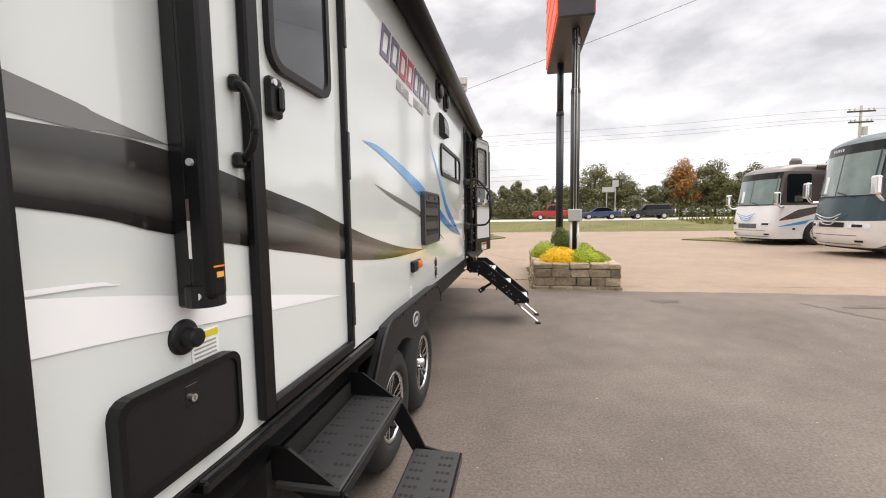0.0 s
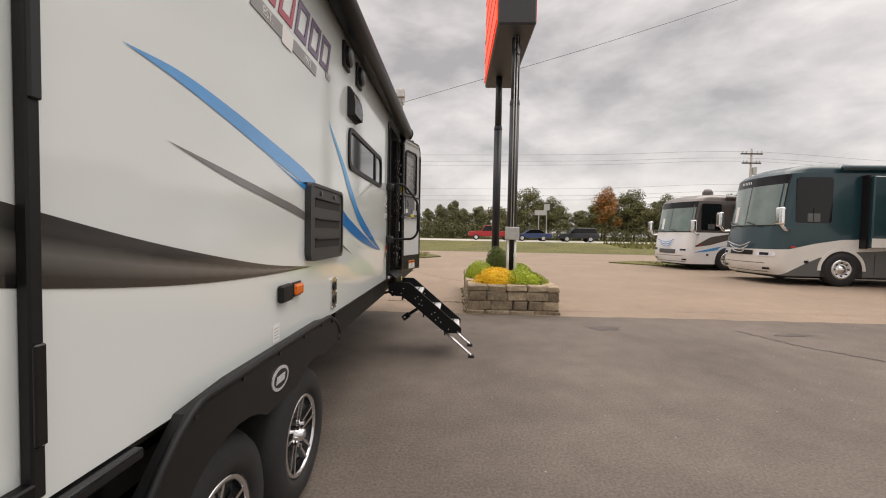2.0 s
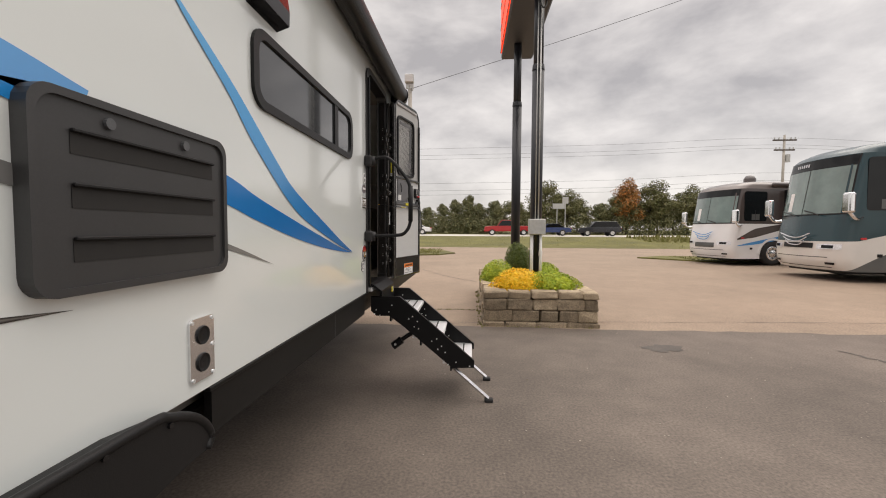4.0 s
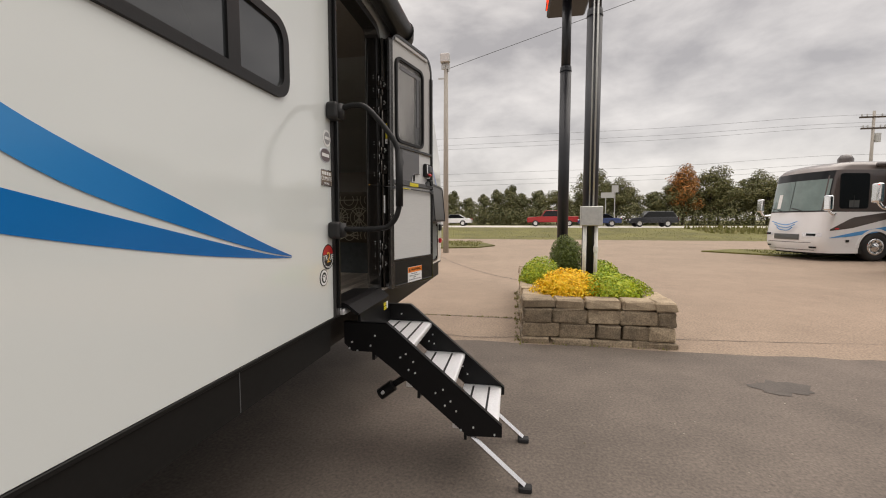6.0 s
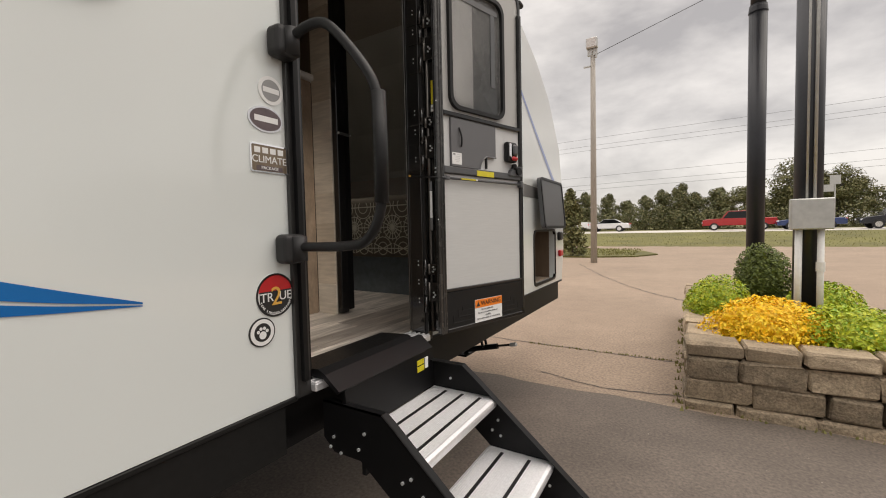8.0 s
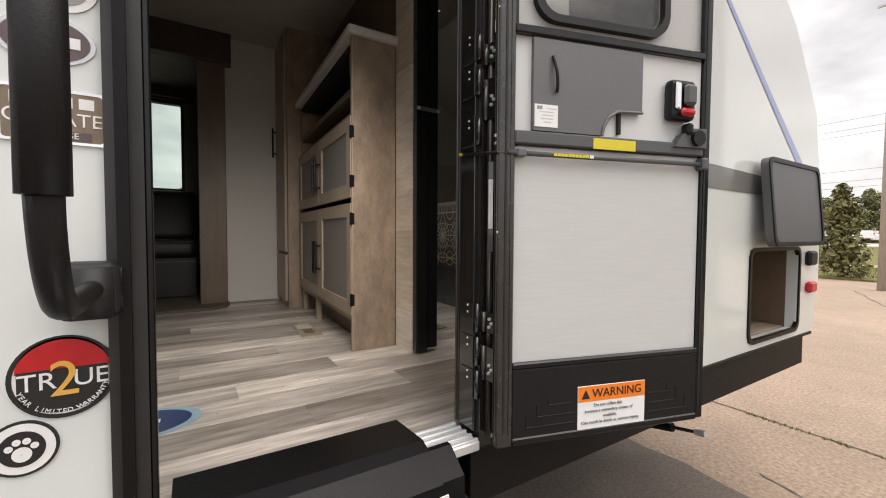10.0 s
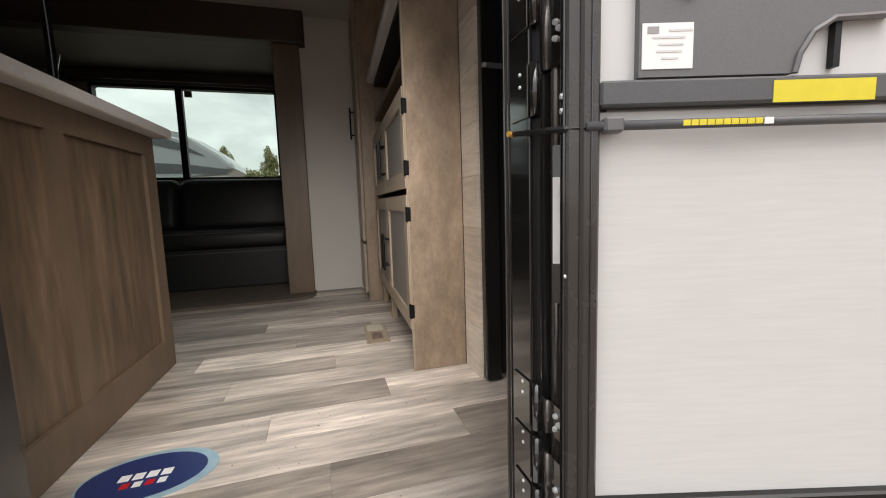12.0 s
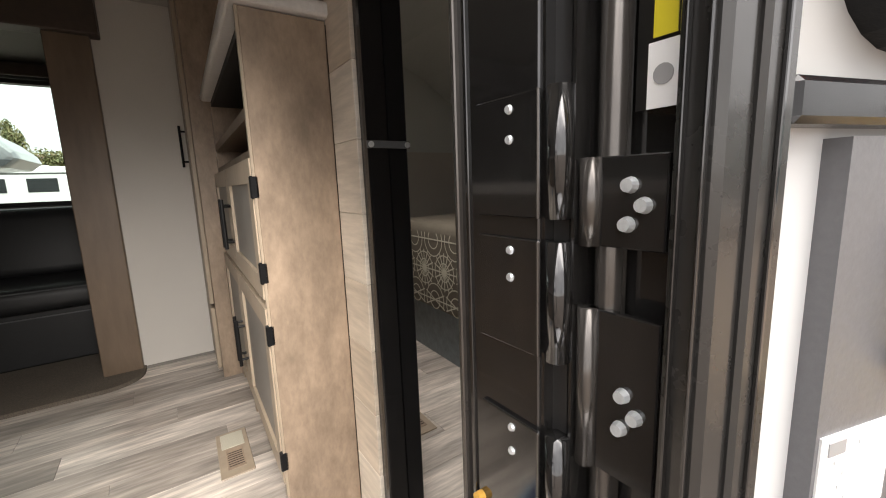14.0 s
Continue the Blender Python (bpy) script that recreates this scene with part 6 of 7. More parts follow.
fs = solo("floor_sticker", pr([(-0.56 + 0.09 * math.cos(2 * math.pi * k / 32), 5.26 + 0.135 * math.sin(2 * math.pi * k / 32)) for k in range(32)], "z", FZ + 0.0005, FZ + 0.002), NAVY_INK, "blue oval flooring sticker", "sticker")
part("sticker_rim", rg([(-0.56 + 0.105 * math.cos(2 * math.pi * k / 32), 5.27 + 0.15 * math.sin(2 * math.pi * k / 32)) for k in range(32)],
                       [(-0.56 + 0.09 * math.cos(2 * math.pi * k / 32), 5.26 + 0.135 * math.sin(2 * math.pi * k / 32)) for k in range(32)], "z", FZ + 0.0005, FZ + 0.0018), PALE_RIM, fs)
for k in range(4):
    part("sticker_shape", bx(-0.575, -0.55, 5.205 + k * 0.03, 5.228 + k * 0.03, FZ + 0.002, FZ + 0.0026), PAPER, fs)
    part("sticker_shape", bx(-0.54, -0.52, 5.22 + k * 0.026, 5.238 + k * 0.026, FZ + 0.002, FZ + 0.0026), PAPER if k % 2 else RED_PLASTIC, fs)

ROOM_FIXED = ("floor", "ceiling", "wall_entry", "wall_front")
for ob in set(bpy.data.objects) - before_room:
    if ob.type == "MESH" and ob.name not in ROOM_FIXED:
        ob.data.transform(ROOM)

# ---- planter, sign and street furniture ----
planter = thing("stone_planter", (1.9, 9.8, 0), "raised planter of split-face concrete blocks", "planter")
part("soil", bx(1.15, 2.6, 8.3, 11.5, 0.0, 0.44), SOIL, planter)


def block(x0, x1, y0, y1, z0, z1, seed, material, rough=0.014):
    rnd = random.Random(seed)
    b = bm_new()
    box(b, x0, x1, y0, y1, z0, z1, 0.018)
    for v in b.verts:
        v.co += Vector((rnd.uniform(-1, 1), rnd.uniform(-1, 1), rnd.uniform(-0.5, 0.5))) * rough
    return part("cap_block" if material is STONE_TOP else "block", b, material, planter)


def course(z0, z1, length, depth, seed, material, over=0.0, gap=0.007):
    rnd = random.Random(seed)
    X0, X1, Y0, Y1 = 1.03 - over, 2.67 + over, 8.10 - over, 11.62 + over

    def cuts(a, b):
        out, c = [], a
        while c < b - 0.05:
            n = min(c + length * rnd.uniform(0.72, 1.15), b)
            if b - n < 0.14:
                n = b
            out.append((c + gap / 2, n - gap / 2))
            c = n
        return out
    k = 0
    for a, b in cuts(X0, X1):
        o = rnd.uniform(-0.01, 0.01)
        block(a, b, Y0 + o, Y0 + depth, z0, z1, seed * 100 + k, material)
        block(a, b, Y1 - depth, Y1 + o, z0, z1, seed * 100 + k + 50, material)
        k += 1
    for a, b in cuts(Y0 + depth + gap, Y1 - depth - gap):
        o = rnd.uniform(-0.01, 0.01)
        block(X0 + o, X0 + depth, a, b, z0, z1, seed * 100 + k, material)
        block(X1 - depth, X1 + o, a, b, z0, z1, seed * 100 + k + 50, material)
        k += 1


course(-0.05, 0.068, 0.42, 0.2, 1, STONE, 0.02)
course(0.073, 0.236, 0.36, 0.2, 2, STONE)
course(0.241, 0.404, 0.40, 0.2, 3, STONE)
course(0.41, 0.515, 0.44, 0.27, 4, STONE_TOP, 0.014, 0.012)


def shrub(name, centre, radii, n, size, seed, material, label):
    root = thing(name, (centre[0], centre[1], 0.44), label, "plant", "plants in the stone planter")
    b = bm_new()
    for k in range(5):
        a = 2 * math.pi * k / 5
        tube(b, [(centre[0], centre[1], 0.43), (centre[0] + radii[0] * 0.5 * math.cos(a), centre[1] + radii[1] * 0.5 * math.sin(a), centre[2] + 0.03)], [0.012, 0.005], 5)
    part("stems", b, BARK, root)
    b = bm_new()
    bmesh.ops.create_icosphere(b, subdivisions=3, radius=1.0)
    cr = random.Random(seed + 90)
    for v in b.verts:
        v.co *= cr.uniform(0.62, 0.8)
        v.co = Vector((centre[0] + v.co.x * radii[0], centre[1] + v.co.y * radii[1], max(0.445, centre[2] + v.co.z * radii[2])))
    part("inner_foliage", b, material, root)
    cloud_mesh("leaves", leaf_cloud(n, centre, radii, size, seed, 0.445, 0.45), material, root)


shrub("yellow_sedum", (1.58, 8.62, 0.54), (0.44, 0.36, 0.28), 9000, 0.016, 11, LEAF_YELLOW, "yellow flowering sedum mound in the planter")
shrub("lime_sedum", (2.14, 8.64, 0.53), (0.40, 0.34, 0.25), 9000, 0.016, 12, LEAF_LIME, "lime green sedum mound in the planter")
shrub("green_sedum", (1.28, 9.55, 0.55), (0.30, 0.42, 0.30), 8000, 0.016, 13, LEAF_LIME, "green leafy mound in the planter")
shrub("green_sedum", (2.18, 9.75, 0.54), (0.28, 0.42, 0.27), 8000, 0.016, 14, LEAF_LIME, "green leafy mound behind the sign pole")
shrub("round_boxwood", (1.78, 10.45, 0.78), (0.27, 0.27, 0.40), 7000, 0.018, 15, LEAF_DARK, "green round boxwood in the planter")
b = bm_new()
rnd = random.Random(4)
for k in range(60):
    a, r = rnd.uniform(0, 6.28), rnd.uniform(0.12, 0.3)
    p = Vector((1.97, 8.66, 0.5))
    tube(b, smooth_line([p, p + Vector((math.cos(a) * r * 0.5, math.sin(a) * r * 0.5, 0.14)), p + Vector((math.cos(a) * r, math.sin(a) * r, 0.06 + rnd.uniform(-0.05, 0.06)))], 3), 0.003, 3)
gt = solo("orange_grass_tuft", b, LEAF_YELLOW, "tuft of orange arching grass in the planter", "plant", "plants in the stone planter")

# roadside sign
sign = thing("roadside_sign", (1.9, 10.2, 0.44), "tall two-pole roadside sign with a red display", "sign")
for x, y, lab in ((1.93, 9.2, ""), (1.80, 11.2, "")):
    p = part("pole", cy((x, y, 0.42), (x, y, 4.15), 0.098, n=24), POLE_STEEL, sign, "", True)
    part("upper_pole", cy((x, y, 4.15), (x, y, 5.5), 0.082, n=24), POLE_STEEL, p, "", True)
    part("collar", cy((x, y, 4.08), (x, y, 4.17), 0.105, 0.095, n=24), POLE_STEEL, p)
cab = part("cabinet", bx(1.5, 2.22, 8.6, 12.0, 5.4, 8.6, 0.03), SIGN_DARK, sign, "dark sign cabinet")
disp = part("display_face", bx(1.478, 1.499, 8.72, 11.88, 5.5, 8.5), LED_RED, cab, "glowing red display face")
for k in range(7):
    part("display_mullion", bx(1.468, 1.478, 8.72, 11.88, 5.5 + k * 0.5, 5.53 + k * 0.5), SIGN_DARK, disp)
part("display_face", bx(2.221, 2.24, 8.72, 11.88, 5.5, 8.5), LED_RED, cab)
jb = part("junction_box", bx(1.785, 2.065, 9.02, 9.10, 1.335, 1.595, 0.006), GALV, sign, "grey electrical junction box")
part("box_cover", bx(1.79, 2.06, 9.012, 9.02, 1.34, 1.59, 0.004), GALV, jb)
for x, z0, z1, r in ((1.85, 0.46, 1.34, 0.026), (1.995, 0.46, 1.34, 0.024), (1.9, 1.59, 5.4, 0.009), (1.95, 1.59, 5.4, 0.012)):
    part("conduit", cy((x, 9.08, z0), (x, 9.08, z1), r, n=12), CONDUIT if z1 < 2 else GALV, sign, "", True)
part("conduit_coupling", cy((1.995, 9.08, 0.98), (1.995, 9.08, 1.06), 0.031, n=12), CONDUIT, sign)
part("cable_loop", tb(smooth_line([(1.93, 9.05, 5.42), (1.85, 8.98, 5.2), (1.95, 8.95, 4.98), (2.02, 9.02, 5.1), (1.96, 9.08, 5.3)], 6), 0.012, 6), CABLE, sign)

# flood lamp pole
lp = thing("flood_lamp_pole", (-2.02, 20.9, 0), "weathered wooden lamp pole with a twin floodlight", "lamp pole")
part("pole", cy((-2.02, 20.9, 0), (-2.02, 20.9, 7.95), 0.12, 0.085, n=14), POLE_WOOD, lp, "", True)
fl = part("floodlight", bx(-2.24, -1.84, 20.7, 20.95, 8.04, 8.42, 0.03, m=Matrix.Translation((0, 0, 0))), GALV, lp, "square floodlight head")
part("lamp_glass", bx(-2.21, -1.87, 20.685, 20.7, 8.07, 8.39), COUNTER, fl)
part("bracket", bx(-2.2, -1.85, 20.82, 20.9, 7.8, 8.03), GALV, lp)
part("insulator", cy((-1.9, 20.85, 7.7), (-1.9, 20.85, 7.82), 0.04, n=8), GALV, lp)
part("side_arm", bx(-2.35, -2.1, 20.85, 20.9, 7.4, 7.45), GALV, lp)


def wire(name, pts, r, label):
    return solo(name, tb(smooth_line(pts, 10), r, 5), CABLE, label, "cable", "overhead cables")


wire("overhead_cable", [(-2.0, 20.9, 7.8), (8, 22.0, 11.2), (18, 23.3, 15.0), (30, 25, 20.0)], 0.011, "black service cable from the lamp pole")

# utility pole and lines
up = thing("utility_pole", (42.3, 60, 0.7), "wooden utility pole with two cross arms", "utility pole")
part("pole", cy((42.3, 60, 0.7), (42.3, 60, 14.2), 0.2, 0.13, n=12), POLE_WOOD, up, "", True)
for z, w in ((13.5, 1.5), (12.2, 1.3)):
    c = part("cross_arm", bx(42.3 - w, 42.3 + w, 59.85, 60.0, z - 0.09, z + 0.09), BARK, up)
    for d in (-w + 0.2, -w / 2, w / 2, w - 0.2):
        part("insulator", cy((42.3 + d, 59.9, z + 0.09), (42.3 + d, 59.9, z + 0.36), 0.07, n=8), GALV, c)
part("transformer", cy((42.75, 59.9, 10.6), (42.75, 59.9, 11.6), 0.28, n=14), GALV, up)
for z, dz in ((13.8, 0.0), (12.9, 0.0), (12.45, -0.1), (9.2, -0.2), (8.2, -0.2), (7.6, -0.2)):
    wire("overhead_cable", [(-90, 57, z - 1.6 + dz), (-40, 58, z - 1.9 + dz), (-5, 59, z - 1.25 + dz), (20, 59.6, z - 0.75 + dz), (42.3, 60, z), (70, 60.4, z - 1.2), (120, 61, z - 0.4)], 0.013, "far power line along the highway")
rsn = thing("street_sign", (13, 59, 0.7), "grey street sign on two posts", "sign")
for x in (12.5, 13.6):
    part("post", cy((x, 59, 0.7), (x, 59, 5.9 if x > 13 else 5.0), 0.06, n=8), GALV, rsn)
part("board", bx(11.9, 13.5, 58.93, 58.98, 4.3, 5.0), GALV, rsn)
part("board", bx(13.2, 14.0, 58.93, 58.98, 5.0, 5.9), GALV, rsn)

# ---- trees ----
def tree(name, label, h, spread, material, seed, conifer=False, n=700, leaf=0.3, group="trees beyond the highway"):
    root = thing(name, (0, 0, 0), label, "tree", group)
    rnd = random.Random(seed)
    b = bm_new()
    tube(b, [(0, 0, -0.2), (0.05, 0.02, h * 0.3), (0.1 * rnd.uniform(-1, 1), 0.1, h * 0.65), (0, 0, h * 0.94)], [0.03 * h, 0.024 * h, 0.014 * h, 0.004 * h], 7)
    for k in range(9):
        a, z = rnd.uniform(0, 6.28), h * rnd.uniform(0.25, 0.8)
        l = spread * (0.8 if not conifer else 0.9 * (1 - z / h) + 0.1)
        tube(b, [(0, 0, z), (math.cos(a) * l * 0.5, math.sin(a) * l * 0.5, z + h * 0.06), (math.cos(a) * l * 0.9, math.sin(a) * l * 0.9, z + h * 0.1)], [0.010 * h, 0.006 * h, 0.002 * h], 5)
    part("trunk", b, BARK, root)
    vs, fs = [], []
    lumps = 16 if conifer else 13
    for k in range(lumps):
        f = (k + 0.5) / lumps
        if conifer:
            z = h * (0.08 + 0.84 * f) * rnd.uniform(0.94, 1.04)
            r = spread * (1.04 - f) ** (0.42 if h > 3.5 else 0.6) * rnd.uniform(0.75, 1.1)
            a = k * 2.4
            c = (math.cos(a) * r * 0.45, math.sin(a) * r * 0.45, z)
            rad = (r * 0.62 + 0.12, r * 0.62 + 0.12, h * 0.11)
        else:
            a = k * 2.4
            z = h * (0.3 + 0.58 * f) + rnd.uniform(-0.05, 0.05) * h
            r = spread * math.sin(math.pi * min(0.93, 0.24 + 0.66 * f)) * rnd.uniform(0.4, 0.78)
            c = (math.cos(a) * r, math.sin(a) * r, z)
            rad = (spread * rnd.uniform(0.34, 0.5), spread * rnd.uniform(0.34, 0.5), h * rnd.uniform(0.1, 0.16))
        v, f2 = leaf_cloud(n // lumps, c, rad, leaf, seed * 31 + k, None, 0.3)
        fs += [tuple(i + len(vs) for i in q) for q in f2]
        vs += v
    cloud_mesh("crown", (vs, fs), material, root)
    return root


bases = [tree("pine_tree", "dense dark green pine beyond the highway", 6.2, 2.5, LEAF_PINE, 1, True, 6500, 0.13),
         tree("pine_tree", "bushy dark green pine beyond the highway", 5.4, 2.6, LEAF_PINE, 2, True, 6500, 0.13),
         tree("oak_tree", "green broadleaf tree beyond the highway", 6.4, 3.3, LEAF_OAK, 3, False, 6500, 0.14),
         tree("maple_tree", "orange autumn maple beyond the highway", 7.6, 2.4, LEAF_ORANGE, 4, False, 6000, 0.13),
         tree("oak_tree", "tall green tree beyond the highway", 8.2, 3.6, LEAF_OAK, 5, False, 7000, 0.14)]
rnd = random.Random(21)
spots = []
x = -44.0
while x < 95:
    k = rnd.choice((0, 1, 0, 1, 2)) if x < 12 else rnd.choice((0, 2, 1, 4, 2))
    spots.append((k, x, rnd.uniform(66, 72), rnd.uniform(0.72, 1.0)))
    x += rnd.uniform(1.7, 2.7)
spots += [(3, 24.2, 65.5, 1.08), (4, 28.3, 67, 1.0), (4, 12.5, 68, 1.02), (2, 35, 66, 1.0), (0, 38, 65, 1.0)]
for i, (k, px_, py_, s) in enumerate(spots):
    copy_thing(bases[k], Matrix.LocRotScale((px_, py_, 0.75), Euler((0, 0, rnd.uniform(0, 6.28))), (s, s, s)))
for k, bpos in enumerate(((-50, 70), (-48, 68), (98, 70), (101, 69), (104, 71))):
    bases[k].location = (bpos[0], bpos[1], 0.8)
vs, fs = [], []
rnd = random.Random(77)
for k in range(150):
    hx, hh = -46 + k * 0.95 + rnd.uniform(-0.6, 0.6), rnd.uniform(1.6, 3.6)
    v, f2 = leaf_cloud(330, (hx, rnd.uniform(63.5, 65), 0.6 + hh * 0.45), (1.3, 1.0, hh * 0.55), 0.13, 500 + k, 0.6, 0.3)
    fs += [tuple(i + len(vs) for i in q) for q in f2]
    vs += v
tagged(cloud_mesh("roadside_thicket", (vs, fs), LEAF_PINE), "dense olive green thicket along the highway", "bushes", "", "stuff")
arb = tree("arborvitae", "clipped green arborvitae beside the lamp pole", 3.3, 0.75, LEAF_OAK, 9, True, 2600, 0.09, "shrubs by the drive")
arb.location = (-3.6, 24.0, 0)

# grass islands and verge
def island(pts, label):
    ob = struct("grass_island", pr(pts, "z", -0.02, 0.06), GRASS_SOIL, label, "grass")
    return ob


island([(-9, 23.6), (-2.7, 23.4), (-0.9, 24.2), (-0.1, 25.8), (-0.9, 28.3), (-3.4, 30.5), (-9, 31)], "mown grass island at the drive")
island([(9.2, 23.3), (11.2, 21.3), (22, 20.5), (24, 24), (11, 24.6)], "dry grass island beside the coaches")
vs, fs = [], []
rnd = random.Random(9)


def blades(n, x0, x1, y0, y1, zf, h):
    for _ in range(n):
        bx_, by_ = rnd.uniform(x0, x1), rnd.uniform(y0, y1)
        a, hh = rnd.uniform(0, 3.14), h * rnd.uniform(0.5, 1.6)
        z = zf(by_)
        i = len(vs)
        w = hh * 0.35
        vs.extend([(bx_ - math.cos(a) * w, by_ - math.sin(a) * w, z), (bx_ + math.cos(a) * w, by_ + math.sin(a) * w, z), (bx_ + rnd.uniform(-w, w), by_ + rnd.uniform(-w, w), z + hh)])
        fs.append((i, i + 1, i + 2))


def rise(y):
    return float(np.interp(y, [34.2, 38, 43, 47], [0, 0.16, 0.5, 0.68]))


blades(9000, -30, 60, 34.6, 46.8, rise, 0.055)
blades(500, 17, 25, 40, 46, rise, 0.3)
blades(2500, -8.5, -1.0, 24.2, 30, lambda y: 0.06, 0.06)
blades(1200, 11, 20, 21.6, 24, lambda y: 0.06, 0.06)
gr = cloud_mesh("verge_grass", (vs, fs), GRASS)
tagged(gr, "rough green and straw coloured verge grass", "grass", "", "stuff")

vs, fs = [], []
rnd = random.Random(31)
for k in range(26):
    wy = 8.1 + 3.4 * k / 26 + rnd.uniform(-0.06, 0.06)
    blades(rnd.randint(0, 14), 0.94, 1.02, wy - 0.05, wy + 0.05, lambda y: 0.0, 0.028)
for k in range(22):
    wx = -0.6 + 1.7 * k / 22 + rnd.uniform(-0.05, 0.05)
    blades(rnd.randint(3, 16), wx - 0.05, wx + 0.05, 9.23, 9.27, lambda y: 0.0, 0.018)
for k in range(14):
    wx = 1.05 + 1.6 * k / 14
    blades(rnd.randint(0, 10), wx - 0.05, wx + 0.05, 8.04, 8.08, lambda y: 0.0, 0.02)
tagged(cloud_mesh("paving_weeds", (vs, fs), GRASS), "sparse weeds along the planter foot and paving joint", "weeds", "", "stuff")

vs, fs = [], []
rnd = random.Random(51)
for k in range(700):
    px_, py_, r = rnd.uniform(0.3, 9.5), rnd.uniform(0.4, 8.0), rnd.uniform(0.003, 0.009) * (2.0 if k % 37 == 0 else 1.0)
    i, a0 = len(vs), rnd.uniform(0, 6.28)
    n = 5
    vs.extend([(px_ + r * rnd.uniform(0.7, 1.2) * math.cos(a0 + 6.283 * q / n), py_ + r * rnd.uniform(0.7, 1.2) * math.sin(a0 + 6.283 * q / n), 0.0) for q in range(n)])
    vs.append((px_, py_, r * 0.7))
    fs.extend([(i + q, i + (q + 1) % n, i + n) for q in range(n)])
tagged(cloud_mesh("loose_grit", (vs, fs), GRIT), "pale grit and leaf flecks scattered on the asphalt", "grit", "", "stuff")
blot(5.9, 7.0, 0.3, 0.07, 22)

# ---- vehicles ----
TEAL = mat("teal_paint", (0.013, 0.043, 0.053), 0.22, grain=0.8, amount=0.1, coat=0.35)
CREAM = mat("cream_paint", (0.68, 0.66, 0.62), 0.22, grain=0.8, amount=0.05, coat=0.5)
TAUPE_PAINT = mat("taupe_paint", (0.16, 0.13, 0.115), 0.25, grain=0.8, amount=0.08, coat=0.5)
WHITE_COACH = mat("white_coach_paint", (0.8, 0.8, 0.8), 0.22, grain=0.8, amount=0.04, coat=0.5)
DARK_BROWN = mat("dark_brown_paint", (0.075, 0.06, 0.055), 0.25, grain=0.8, amount=0.08, coat=0.5)
GREY_PAINT = mat("grey_paint", (0.085, 0.088, 0.086), 0.25, grain=0.8, amount=0.08, coat=0.5)
# pale green base carries a painted sky reflection besides the real gloss
WINDSHIELD = mat("sky_pale_windshield", (0.14, 0.2, 0.185), 0.06, grain=0.6, amount=0.25, coat=0.7, spec=0.7)
HEADLAMP = mat("headlamp_glass", (0.75, 0.77, 0.8), 0.12, grain=0.05, amount=0.3, coat=0.6)


def motorhome(name, m, paint, label, length, height, wind, blue=None):
    """A class A coach: lofted shell with a bowed, raked front. paint: skirt, sweep, body and brow colours; wind: windshield foot and head."""
    skirt_m, sweep_m, body_m, brow_m = paint
    root = thing(name, m.translation, label, "motorhome", "parked motorhomes")
    w0, w1 = wind
    prof_z = (0.28, 0.45, 0.8, 1.1, w0 - 0.02, w1, height - 0.2, height - 0.07, height)
    prof_x = (0.16, 0.02, 0.0, 0.03, 0.13, 0.36, 0.5, 0.75, 1.2)
    ins_z = (0.0, height - 0.4, height - 0.16, height - 0.05, height)
    ins_v = (0.0, 0.0, 0.05, 0.16, 0.4)
    BOW, RC = 0.13, 0.42

    def mp(nm, b, material, lab="", smooth=False, parent=None):
        bmesh.ops.transform(b, matrix=m, verts=b.verts)
        return part(nm, b, material, parent or root, lab, smooth)

    def plan(z):
        """Plan outline of the shell at a height, from the near side round the front to the far side."""
        fx, e = float(np.interp(z, prof_z, prof_x)), float(np.interp(z, ins_z, ins_v))
        x1 = fx + BOW + RC
        near = [(length + (x1 - length) * k / 30, e) for k in range(30)]
        near += [(x1 - RC * math.sin(a), e + RC - RC * math.cos(a)) for a in (math.pi / 2 * k / 6 for k in range(7))]
        mid = [(fx + BOW * (1 - 2 * k / 10) ** 2, e + RC + (2.5 - 2 * e - 2 * RC) * k / 10) for k in range(1, 10)]
        return near + mid + [(x, 2.5 - y) for x, y in near[::-1]]

    def band(lo, hi, rows=2):
        """A strip of the shell between two heights, each a number or a function of the distance from the front."""
        b = bm_new()
        grid = []
        for r in range(rows + 1):
            f = r / rows
            nominal = plan((lo if not callable(lo) else lo(0)) * (1 - f) + (hi if not callable(hi) else hi(0)) * f)
            line = []
            for x, y in nominal:
                z = (lo(x) if callable(lo) else lo) * (1 - f) + (hi(x) if callable(hi) else hi) * f
                line.append(b.verts.new((x, y, z)))
            grid.append(line)
        for p, q in zip(grid, grid[1:]):
            for k in range(len(p) - 1):
                b.faces.new((p[k], p[k + 1], q[k + 1], q[k]))
        return b

    def front_patch(y0, y1, z0, z1, out, n=14, rows=6):
        """A sheet that follows the front of the shell, a little proud of it."""
        b = bm_new()
        grid = []
        for r in range(rows + 1):
            z = z0 + (z1 - z0) * r / rows
            pts = plan(z)[24:-24]
            ys, xs = [p[1] for p in pts], [p[0] for p in pts]
            grid.append([b.verts.new((float(np.interp(y0 + (y1 - y0) * k / n, ys, xs)) - out, y0 + (y1 - y0) * k / n, z)) for k in range(n + 1)])
        for p, q in zip(grid, grid[1:]):
            for k in range(n):
                b.faces.new((p[k], p[k + 1], q[k + 1], q[k]))
        return b

    def grey_top(x):
        return float(np.interp(x, (0, 0.45, 0.9, 1.5, 2.2, 3.5, 12), (0.285, 0.30, 0.58, 0.86, 1.0, 1.08, 1.1)))

